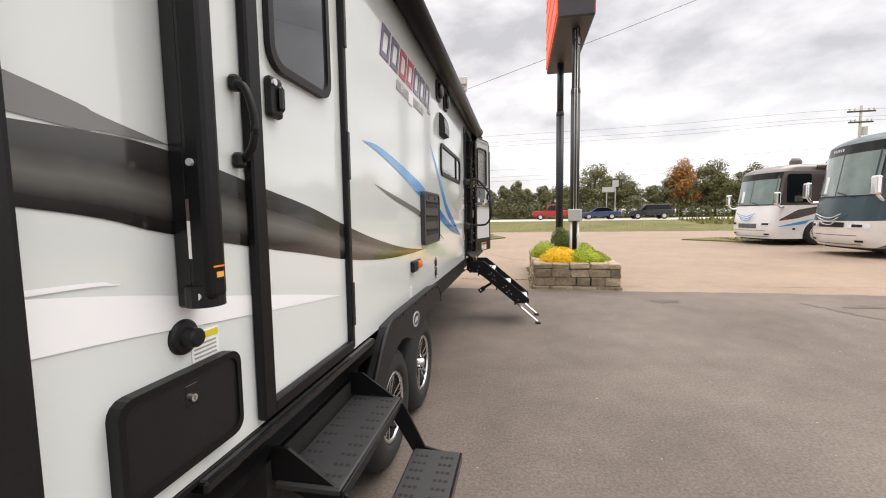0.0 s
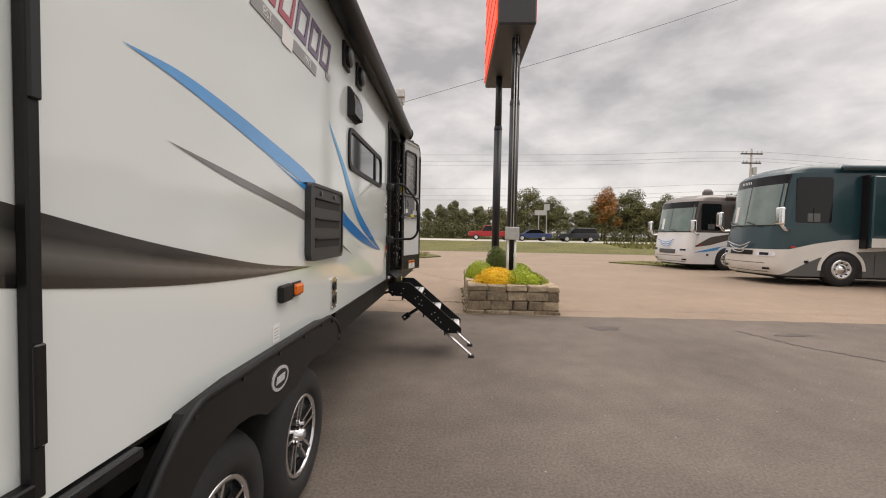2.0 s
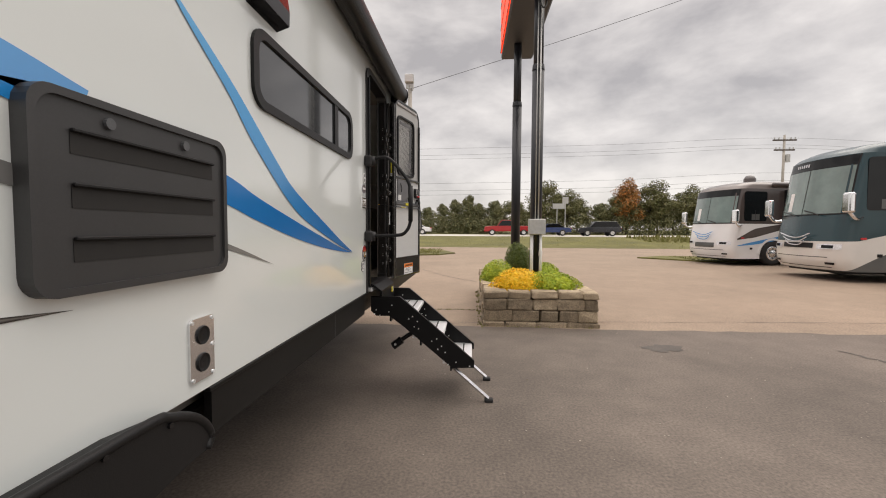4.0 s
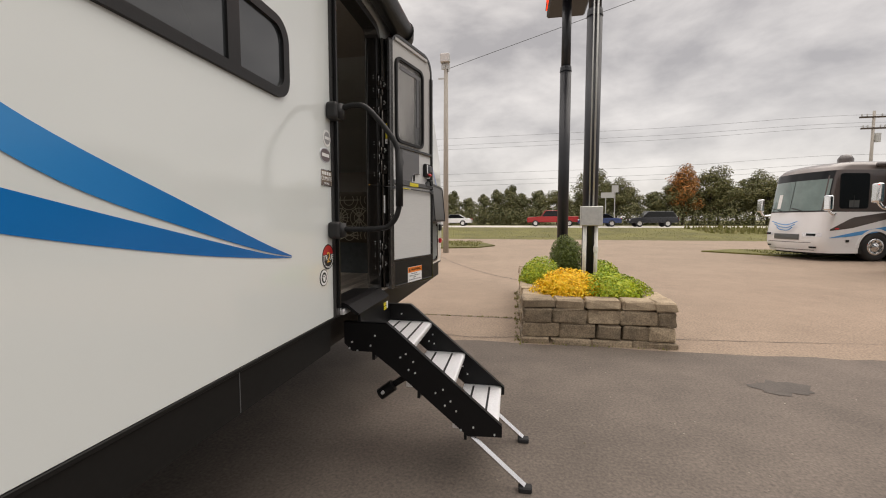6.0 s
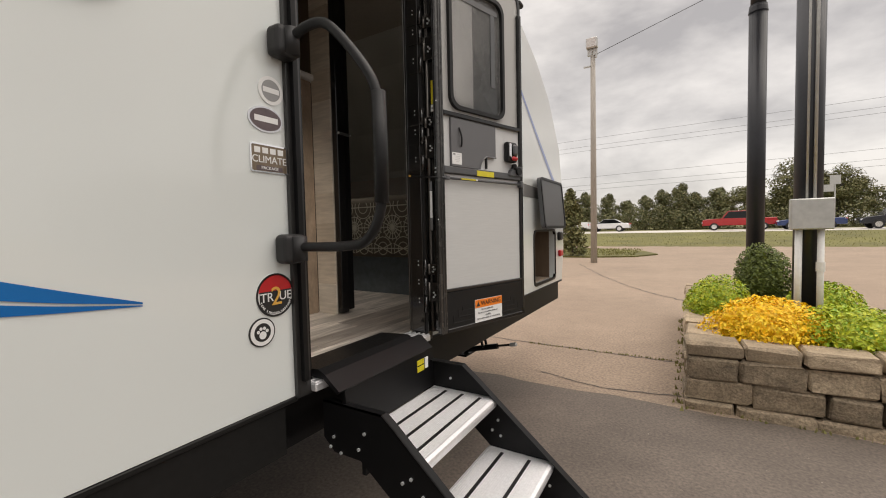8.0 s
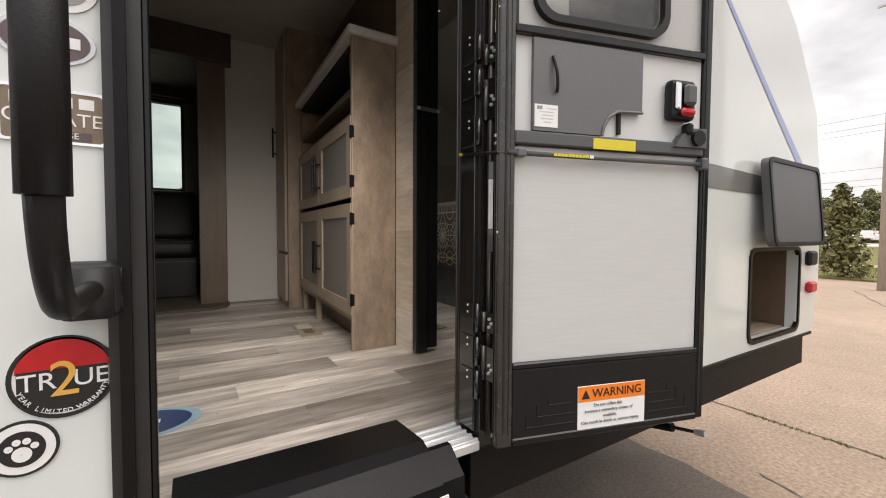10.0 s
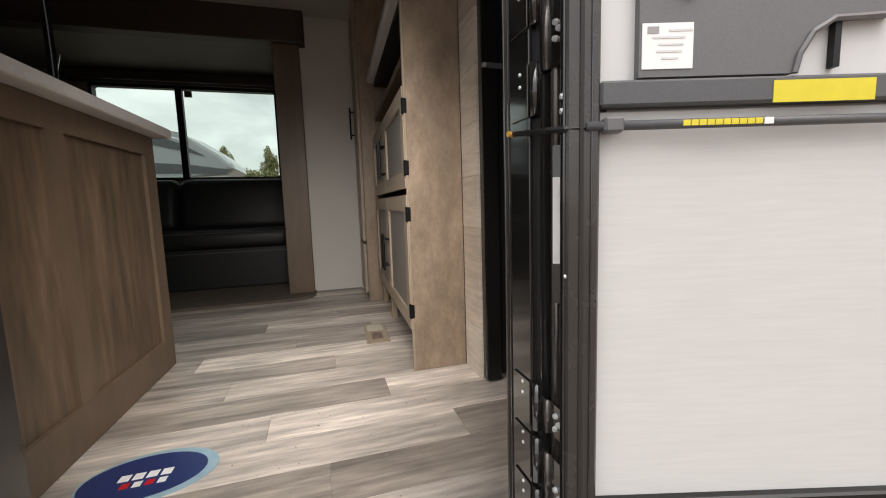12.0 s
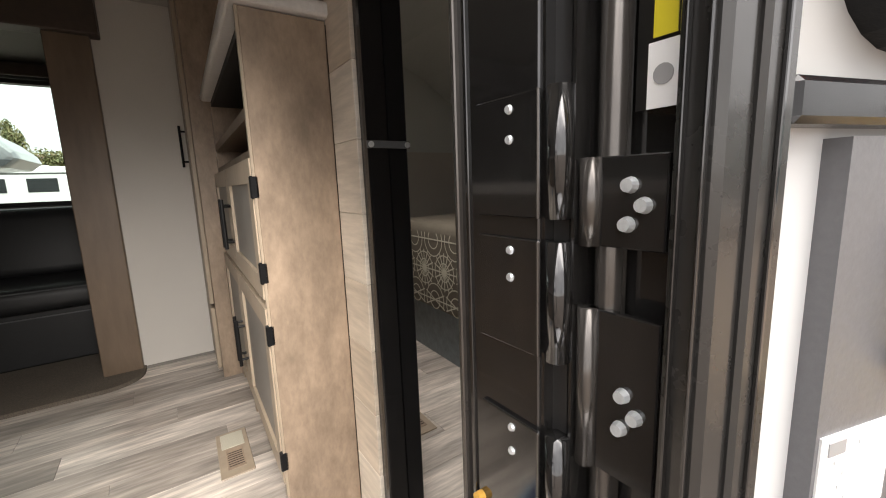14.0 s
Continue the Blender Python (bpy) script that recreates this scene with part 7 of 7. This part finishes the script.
    def sweep_top(x):
        return float(np.interp(x, (0, 0.6, 1.2, 2.0, 3.5, 12), (1.04, 1.06, 1.22, 1.36, 1.42, 1.42))) if blue is None else float(np.interp(x, (0, 12), (w0 - 0.05, w0 - 0.05)))
    mp("lower_body", band(0.28, grey_top, 3), skirt_m, "", True)
    mp("colour_sweep", band(grey_top, sweep_top, 5), sweep_m, "", True)
    mp("upper_body", band(sweep_top, w1 + 0.02, 8), body_m, "", True)
    b = band(w1 + 0.02, height, 8)
    vs = plan(height)
    cap = [b.verts.new((x, y, height)) for x, y in vs]
    b.faces.new(cap)
    mp("roof_cap", b, brow_m, "", True)
    mp("rear_wall", bx(length - 0.02, length, 0.03, 2.47, 0.3, height - 0.1), body_m)
    ws = mp("windshield", front_patch(0.12, 2.38, w0, w1 - 0.27, 0.012), WINDSHIELD, "wide raked windshield", True)
    mp("windshield_band", front_patch(0.12, 2.38, w1 - 0.265, w1, 0.012, 14, 2), COACH_GLASS, "dark band over the windshield", True, ws)
    for y in (0.1, 2.38):
        mp("windshield_seal", front_patch(y, y + 0.02, w0 - 0.02, w1 + 0.01, 0.02, 1), BLACK_PLASTIC, parent=ws)
    mp("windshield_seal", front_patch(0.1, 2.4, w0 - 0.03, w0, 0.02, 14, 1), BLACK_PLASTIC, parent=ws)
    mp("windshield_bar", front_patch(1.24, 1.26, w0, w1 - 0.27, 0.017, 1), BLACK_PLASTIC, parent=ws)
    for y, d in ((0.62, 0.55), (1.45, 0.55)):
        fx = float(np.interp(w0, prof_z, prof_x))
        mp("wiper", tb([(fx - 0.05, y, w0 - 0.04), (fx - 0.03, y + d * 0.5, w0 + 0.04), (fx + 0.0, y + d, w0 + 0.1)], 0.017, 5), BLACK_PLASTIC, parent=ws)
    mp("dash_card", front_patch(1.72, 1.92, w0 + 0.1, w0 + 0.62, 0.016, 1, 2), PAPER, parent=ws)
    if blue is None:
        for k in range(6):
            mp("name_shape", front_patch(1.32 + k * 0.095, 1.38 + k * 0.095, w1 - 0.16, w1 - 0.08, 0.02, 1, 1), CHROME_INK, parent=ws)
    for k, (z, w) in enumerate(((0.62, 0.9), (0.36, 0.95))):
        mp("bumper_line", front_patch(1.25 - w, 1.25 + w, z, z + 0.018, 0.008, 12, 1), GREY_PAINT)
    mp("grille", front_patch(0.72, 1.78, 0.86 if blue is None else 0.72, 1.0 if blue is None else 0.92, 0.014, 10, 2), BLACK_PLASTIC if blue is None else GREY_PAINT, "", True)
    for k in range(3):
        z = (1.2 if blue is None else 1.32) - k * 0.1
        mp("emblem_sweep", tb(smooth_line([(-0.03, 0.72 + 0.1 * k, z + 0.06), (-0.045, 1.1, z - 0.06), (-0.045, 1.45, z - 0.04), (-0.03, 1.85 - 0.12 * k, z + 0.07)], 6), [0.004] + [0.016] * 17 + [0.004], 6), CHROME_INK if blue is None else blue, "", True)
    for y0, y1 in ((0.1, 0.62), (1.88, 2.4)):
        hl = mp("headlight", front_patch(y0, y1, 0.84, 0.98, 0.016, 6, 2), HEADLAMP, "clear headlight", True)
        mp("lamp_core", front_patch(y0 + 0.12, y1 - 0.12, 0.87, 0.95, 0.022, 3, 1), COACH_GLASS, parent=hl)
        mp("fog_lamp", front_patch(y0 + 0.1, y1 - 0.2, 0.44, 0.5, 0.012, 3, 1), BLACK_PLASTIC)
    for y in (-0.3, 2.54):
        mr = mp("mirror", bx(0.1, 0.26, y, y + 0.26, w0 - 0.02, w0 + 0.5, 0.06, seg=3), CHROME, "chrome mirror")
        mp("mirror_arm", tb(smooth_line([(0.62, 0.0 if y < 1 else 2.5, w0 - 0.12), (0.36, y + 0.13, w0 - 0.16), (0.2, y + 0.13, w0)], 5), 0.04, 8), CHROME, parent=mr)
    for y, s_ in ((-0.006, 1), (2.482, 1)):
        cw = mp("cab_window", pr(rounded(0.72, 1.72, w0 + 0.06, w1 - 0.1, 0.09, 4), "y", y, y + 0.024), COACH_GLASS, "tinted cab window")
        mp("sash_bar", bx(1.2, 1.225, y - 0.004, y + 0.0, w0 + 0.08, w0 + 0.5), BLACK_PLASTIC, parent=cw)
        mp("seat_back", bx(1.05, 1.4, y - 0.003, y - 0.001, w0 + 0.1, w0 + 0.34), GREY_PAINT, parent=cw)
    so = mp("slide_box", bx(2.55, 8.2, -0.32, 0.1, 1.15, height - 0.42, 0.03), body_m, "slide-out room pushed out")
    # black strip stands for the shaded end of the slide box
    mp("slide_seal", bx(2.5, 2.56, -0.2, 0.02, 1.12, height - 0.38), BLACK_PLASTIC, parent=so)
    mp("slide_sweep", bx(2.552, 8.19, -0.324, -0.319, 1.16, 1.42), sweep_m, parent=so)
    for x0, x1 in ((3.0, 3.9), (5.2, 6.6)):
        mp("slide_window", pr(rounded(x0, x1, 2.15, 2.8, 0.06, 3), "y", -0.332, -0.32), COACH_GLASS, parent=so)
    if blue is not None:
        def swoosh(nm, z_lo, z_hi, material, out):
            b = bm_new()
            xs = [0.45 + 0.16 * k for k in range(14)]
            lo_ = [b.verts.new((x, -out, float(np.interp(x, (0.45, 1.2, 2.6), z_lo)))) for x in xs]
            hi_ = [b.verts.new((x, -out, float(np.interp(x, (0.45, 1.2, 2.6), z_hi)))) for x in xs]
            for k in range(13):
                b.faces.new((lo_[k], lo_[k + 1], hi_[k + 1], hi_[k]))
            return mp(nm, b, material)
        swoosh("dark_swoosh", (1.05, 1.14, 1.5), (1.1, 1.5, 1.72), DARK_BROWN, 0.004)
        swoosh("blue_swoosh", (0.8, 0.86, 1.08), (0.82, 0.98, 1.24), blue, 0.007)
    for x in (2.05, 7.9):
        for y, s_ in ((0.0, 1), (2.5, -1)):
            mp("wheel_arch", rg([(x + 0.66 * math.cos(math.pi * k / 20), 0.46 + 0.66 * math.sin(math.pi * k / 20)) for k in range(21)],
                                [(x + 0.575 * math.cos(math.pi * k / 20), 0.46 + 0.575 * math.sin(math.pi * k / 20)) for k in range(21)], "y", y - 0.02 * s_, y + 0.03 * s_), sweep_m)
            # flat near-black sheet in place of the shade in the wheel arch
            mp("wheel_well", pr([(x + 0.575 * math.cos(math.pi * k / 20), 0.46 + 0.575 * math.sin(math.pi * k / 20)) for k in range(21)] + [(x - 0.575, 0.28), (x + 0.575, 0.28)], "y", y - 0.006 * s_, y + 0.01 * s_), RECESS_SHADE)
            b = bm_new()
            lathe(b, [(0.28, -0.012), (0.33, -0.04), (0.44, -0.03), (0.5, 0.02), (0.5, 0.22), (0.3, 0.25)] if s_ > 0 else [(0.28, 0.012), (0.33, 0.04), (0.44, 0.03), (0.5, -0.02), (0.5, -0.22), (0.3, -0.25)], (x, y, 0.5), "y", 36)
            w = mp("wheel", b, RUBBER, "coach wheel", True)
            b = bm_new()
            lathe(b, [(0.001, -0.06 * s_), (0.07, -0.06 * s_), (0.09, -0.02 * s_), (0.17, -0.005 * s_), (0.23, -0.03 * s_), (0.285, -0.035 * s_), (0.29, -0.01 * s_)], (x, y, 0.5), "y", 32)
            mp("wheel_rim", b, ALU, "polished wheel disc", True, parent=w)
            for k in range(8):
                a = 2 * math.pi * k / 8
                # dark discs paint the shade of the rim's holes
                mp("rim_hole", cy((x + 0.195 * math.cos(a), y - 0.03 * s_, 0.5 + 0.195 * math.sin(a)), (x + 0.195 * math.cos(a), y - 0.012 * s_, 0.5 + 0.195 * math.sin(a)), 0.024, n=8), RECESS_SHADE, parent=w)
    for x0, x1 in ((2.95, 4.1), (4.15, 5.3), (5.35, 6.5)):
        mp("baggage_door", pr(rounded(x0, x1, 0.34, 0.96, 0.03, 2), "y", -0.014, -0.002), skirt_m)
    mp("entry_latch", bx(1.02, 1.14, -0.014, 0.0, 0.66, 0.74, 0.005), BLACK_PLASTIC)
    mp("side_marker", bx(0.62, 0.76, -0.016, 0.0, 1.1, 1.15, 0.004), RED_PLASTIC)
    mp("roof_air_conditioner", bx(6.0, 6.9, 0.8, 1.7, height - 0.04, height + 0.26, 0.08, seg=2), CREAM)
    if blue is not None:
        b = bm_new()
        lathe(b, [(0.001, 0.40), (0.15, 0.36), (0.23, 0.22), (0.23, 0.0)], (2.1, 1.25, height - 0.02), "z", 18)
        mp("satellite_dome", b, DARK_BROWN, "", True)
    mp("awning", cy((1.9, -0.06, height - 0.17), (9.5, -0.06, height - 0.17), 0.075, n=14), body_m, "", True)
    mp("undercarriage", bx(0.5, length - 0.5, 0.3, 2.2, 0.2, 0.34), BLACK_METAL)
    return root


motorhome("teal_motorhome", pose(10.7, 13.98, 0, 0, 0, -2) @ Matrix.Scale(1.08, 4), (GREY_PAINT, CREAM, TEAL, TEAL), "teal and cream coach motorhome parked on the lot", 11.5, 3.6, (1.78, 3.27))
motorhome("white_motorhome", pose(11.05, 19.2, 0, 0, 0, 11), (WHITE_COACH, WHITE_COACH, DARK_BROWN, TAUPE_PAINT), "white and brown coach motorhome with blue swooshes", 10.0, 3.45, (1.75, 3.1), VINYL_BLUE_LIGHT)
fw = thing("fifth_wheel_trailer", (15.5, 12.2, 0), "grey fifth-wheel trailer nose at the lot's edge", "trailer", "parked motorhomes")
FX = 1.25
part("body", pr([(x + FX, z) for x, z in ((13.0, 2.0), (13.1, 2.9), (13.6, 3.6), (14.4, 3.85), (24, 3.85), (24, 0.7), (16.5, 0.7), (15.9, 1.6), (13.4, 1.65))], "y", 11.6, 14.0), GREY_PAINT, fw)
part("nose_cap", pr([(x + FX, z) for x, z in ((12.96, 2.05), (13.06, 2.92), (13.5, 3.55), (13.65, 3.5), (13.25, 2.9), (13.15, 2.05))], "y", 11.65, 13.95), GREY_PAINT, fw)
part("landing_leg", bx(17.4, 17.55, 11.8, 11.95, 0, 0.75), BLACK_METAL, fw)
for x in (21, 22):
    part("wheel", cy((x, 11.7, 0.38), (x, 11.95, 0.38), 0.38, n=24), RUBBER, fw)


def car(name, m, paint, label, kind="suv", group="cars on the highway"):
    root = thing(name, m.translation, label, "car", group)

    def mp(nm, b, material, lab="", smooth=False, parent=None):
        bmesh.ops.transform(b, matrix=m, verts=b.verts)
        return part(nm, b, material, parent or root, lab, smooth)

    def shell(prof, y0, y1, bev):
        b = bm_new()
        prism(b, prof, "y", y0, y1)
        bmesh.ops.bevel(b, geom=[e for e in b.edges if abs(e.verts[0].co.y - e.verts[1].co.y) < 0.01], offset=bev, segments=2, affect="EDGES", profile=0.5)
        return b
    if kind == "pickup":
        L, cab_, base = 5.8, [(1.55, 1.1), (2.1, 1.85), (3.6, 1.85), (3.75, 1.1)], [(0.0, 0.45), (0.0, 0.95), (0.2, 1.08), (1.6, 1.15), (5.75, 1.15), (5.8, 0.5)]
    elif kind == "sedan":
        L, cab_, base = 4.6, [(1.2, 0.92), (1.9, 1.42), (3.1, 1.42), (3.9, 0.95)], [(0.0, 0.35), (0.0, 0.7), (0.2, 0.82), (1.3, 0.94), (4.3, 0.98), (4.6, 0.85), (4.6, 0.4)]
    else:
        L, cab_, base = 4.8, [(1.2, 1.02), (1.85, 1.68), (4.3, 1.68), (4.7, 1.0)], [(0.0, 0.4), (0.0, 0.8), (0.2, 0.95), (1.3, 1.05), (4.7, 1.08), (4.8, 0.85), (4.8, 0.45)]
    body = mp("body", shell(base, 0, 1.85, 0.07), paint)
    mp("cabin", shell(cab_, 0.1, 1.75, 0.06), paint)
    inner = [(cx_ * 0.94 + 0.06 * (cab_[0][0] + cab_[3][0]) / 2, z * 0.9 + 0.1 * 1.3) for cx_, z in cab_]
    for y in (0.09, 1.745):
        mp("side_glass", pr(inner, "y", y, y + 0.015), COACH_GLASS)
    for x in (0.95, L - 1.05):
        for y in (-0.01, 1.65):
            w = mp("wheel", cy((x, y, 0.36), (x, y + 0.21, 0.36), 0.36, n=20), RUBBER)
            mp("rim", cy((x, y - 0.01 if y < 1 else y + 0.2, 0.36), (x, y + 0.02 if y < 1 else y + 0.225, 0.36), 0.22, n=16), ALU, parent=w)
    for y in (0.08, 1.45):
        mp("headlight", bx(-0.02, 0.12, y, y + 0.32, 0.68, 0.82, 0.02), HEADLAMP)
        mp("tail_light", bx(L - 0.06, L + 0.015, y, y + 0.3, 0.75, 0.95, 0.02), RED_PLASTIC)
    return root


RED_PAINT = mat("red_paint", (0.38, 0.012, 0.015), 0.25, grain=0.5, amount=0.08, coat=0.6)
WHITE_PAINT = mat("white_paint", (0.74, 0.74, 0.74), 0.25, grain=0.5, amount=0.04, coat=0.6)
DARK_PAINT = mat("dark_paint", (0.02, 0.022, 0.028), 0.22, grain=0.5, amount=0.1, coat=0.6)
BLUE_PAINT = mat("blue_paint", (0.03, 0.05, 0.14), 0.22, grain=0.5, amount=0.1, coat=0.6)
car("dark_suv", pose(13.2, 50, 0.72), DARK_PAINT, "dark sport utility car on the highway", "suv")
car("blue_sedan", pose(8.0, 51, 0.72), BLUE_PAINT, "dark blue sedan on the highway", "sedan")
car("white_pickup", pose(-14.5, 53.5, 0.72), WHITE_PAINT, "white pickup truck on the highway", "pickup")
car("red_pickup", pose(2.4, 52, 0.72), RED_PAINT, "red pickup truck on the highway", "pickup")
car("white_sedan", pose(-9.0, 54, 0.72), WHITE_PAINT, "white sedan on the highway", "sedan")

# lot behind the trailer, seen through the slide-out window
car("red_sedan", pose(-42, -5.6, 0, 0, 0, 60), RED_PAINT, "red sedan parked behind the trailer", "sedan", "cars parked behind")
car("white_suv", pose(-38, -4.6, 0, 0, 0, 75), WHITE_PAINT, "white sport utility car parked behind the trailer", "suv", "cars parked behind")
car("white_suv", pose(-36, -7.0, 0, 0, 0, 75), WHITE_PAINT, "white sport utility car parked behind the trailer", "suv", "cars parked behind")
CAMPER_PAINT = mat("silver_grey_paint", (0.19, 0.205, 0.22), 0.3, grain=0.8, amount=0.1, coat=0.4)
bt = thing("parked_camper", (-14, -2, 0), "silver grey fifth-wheel camper with a raked nose, parked behind the trailer", "camper")


def side_profile(pts, x0, x1, bevel, material, name, label=""):
    b = bm_new()
    prism(b, pts, "x", x0, x1)
    if bevel:
        bmesh.ops.bevel(b, geom=[e for e in b.edges if abs(e.verts[0].co.x - e.verts[1].co.x) < 0.01], offset=bevel, segments=3, affect="EDGES", profile=0.5)
    return part(name, b, material, bt, label)


side_profile([(-8.5, 0.75), (-8.5, 3.9), (-0.5, 4.0), (0.55, 4.02), (1.35, 3.97), (2.05, 3.78), (2.6, 3.55), (3.08, 3.22), (3.36, 2.93), (3.43, 2.75), (3.2, 2.56), (1.3, 2.5), (1.1, 0.75)], -15.4, -13.0, 0.16, CAMPER_PAINT, "body")
side_profile([(-8.4, 3.3), (0.6, 3.62), (1.5, 3.66), (2.1, 3.46), (2.7, 3.1), (1.9, 3.3), (1.2, 3.46), (0.4, 3.46), (-8.4, 3.1)], -13.0, -12.985, 0, DARK_PAINT, "stripe")
side_profile([(-8.4, 2.62), (1.2, 2.93), (2.3, 2.86), (3.3, 2.72), (3.16, 2.6), (1.3, 2.62), (-8.4, 2.4)], -13.0, -12.985, 0, DARK_PAINT, "stripe")
side_profile([(-8.4, 3.66), (0.7, 3.84), (1.6, 3.76), (2.3, 3.5), (1.6, 3.7), (0.7, 3.78), (-8.4, 3.58)], -13.0, -12.985, 0, WHITE_PAINT, "stripe")
side_profile(rounded(-3.2, -1.2, 1.7, 2.4, 0.08, 3), -13.0, -12.98, 0, GLASS_DARK, "window")
for y in (-5.4, -4.4):
    part("wheel", cy((-13.3, y, 0.38), (-13.04, y, 0.38), 0.38, n=20), RUBBER, bt)
part("landing_leg", bx(-13.4, -13.25, 0.6, 0.75, 0.0, 0.8), BLACK_METAL, bt)
wc = thing("white_camper", (-27, 1.5, 0), "white box camper parked further back on the lot", "camper")
b = bm_new()
box(b, -29.4, -27.0, -1.6, 2.95, 0.6, 3.32, 0.18, seg=3)
part("body", b, WHITE_COACH, wc, "", True)
for y in (-0.9, 0.9):
    part("window", bx(-27.02, -26.985, y, y + 1.1, 2.1, 2.75, 0.006), GLASS_DARK, wc)
part("stripe", bx(-27.01, -26.99, -1.3, 2.7, 2.94, 3.02), GREY_PAINT, wc)
part("roof_vent", bx(-28.6, -28.2, 1.2, 1.6, 3.3, 3.42, 0.02), CREAM, wc)
for y in (-0.4, 0.5):
    part("wheel", cy((-27.3, y, 0.36), (-27.03, y, 0.36), 0.36, n=20), RUBBER, wc)
sh = thing("far_building", (-65, -12, 0), "low building with a red metal roof", "building")
part("wall", bx(-75, -55, -24, -4.2, 0, 5.0), INNER_WALL, sh)
part("roof", pr([(-76, 5.0), (-54, 5.0), (-65, 6.6)], "y", -25, -3.2), RED_PAINT, sh)
for k in range(5):
    part("window", bx(-55.01, -54.96, -22 + k * 3.6, -20 + k * 3.6, 1.0, 2.3), GLASS_DARK, sh)
for i, (k, px_, py_, s) in enumerate(((0, -46, -2.9, 1.27), (0, -45, 1.3, 1.25), (2, -49, -1.0, 0.93), (1, -52, 4.5, 1.1), (4, -80, -14, 1.2), (2, -78, -8, 1.1), (0, -80, -2, 1.3), (4, -84, 6, 1.1), (2, -82, 12, 1.1), (1, -50, -30, 1.2), (2, -82, -20, 1.2), (4, -80, -26, 1.1))):
    t = copy_thing(bases[k], Matrix.LocRotScale((px_, py_, 0), Euler((0, 0, i)), (s * (0.55 if px_ > -47 else 1), s * (0.55 if px_ > -47 else 1), s)))
    t["label"], t["group"] = ("green tree behind the lot", "trees behind the lot")

# ---- floor planks and wall planks ----
plank_mesh = {}


def plank(x0, y0, w, l):
    key = round(l, 3)
    if key not in plank_mesh:
        b = bm_new()
        box(b, -w * 0.5046, w * 0.5046, -l * 0.5014, l * 0.5014, -0.003, 0.0, 0.0005)
        plank_mesh[key] = mesh_of("plank", b, PLANK)
    ob = new("plank", plank_mesh[key])
    ob.location = ROOM @ Vector((x0 + w / 2, y0 + l / 2, FZ))
    ob.parent = interior_floor


rnd = random.Random(17)
x, w = -2.59, 0.152
row = 0
while x < -0.1:
    y = 2.6 - (row * 0.37) % 0.92
    while y < 7.3:
        plank(x, y, w - 0.0012, 0.9188)
        y += 0.92
    x += w
    row += 1
ship_mesh = mesh_of("wall_plank", bx(-0.076, 0.076, -0.006, 0.006, -0.0911, 0.0911, 0.0012), SHIPLAP)
for k in range(11):
    ob = new("wall_plank", ship_mesh)
    ob.location = ROOM @ Vector((-0.8530, 6.2255, FZ + 0.09 + k * 0.179))
    ob.parent = part_wall
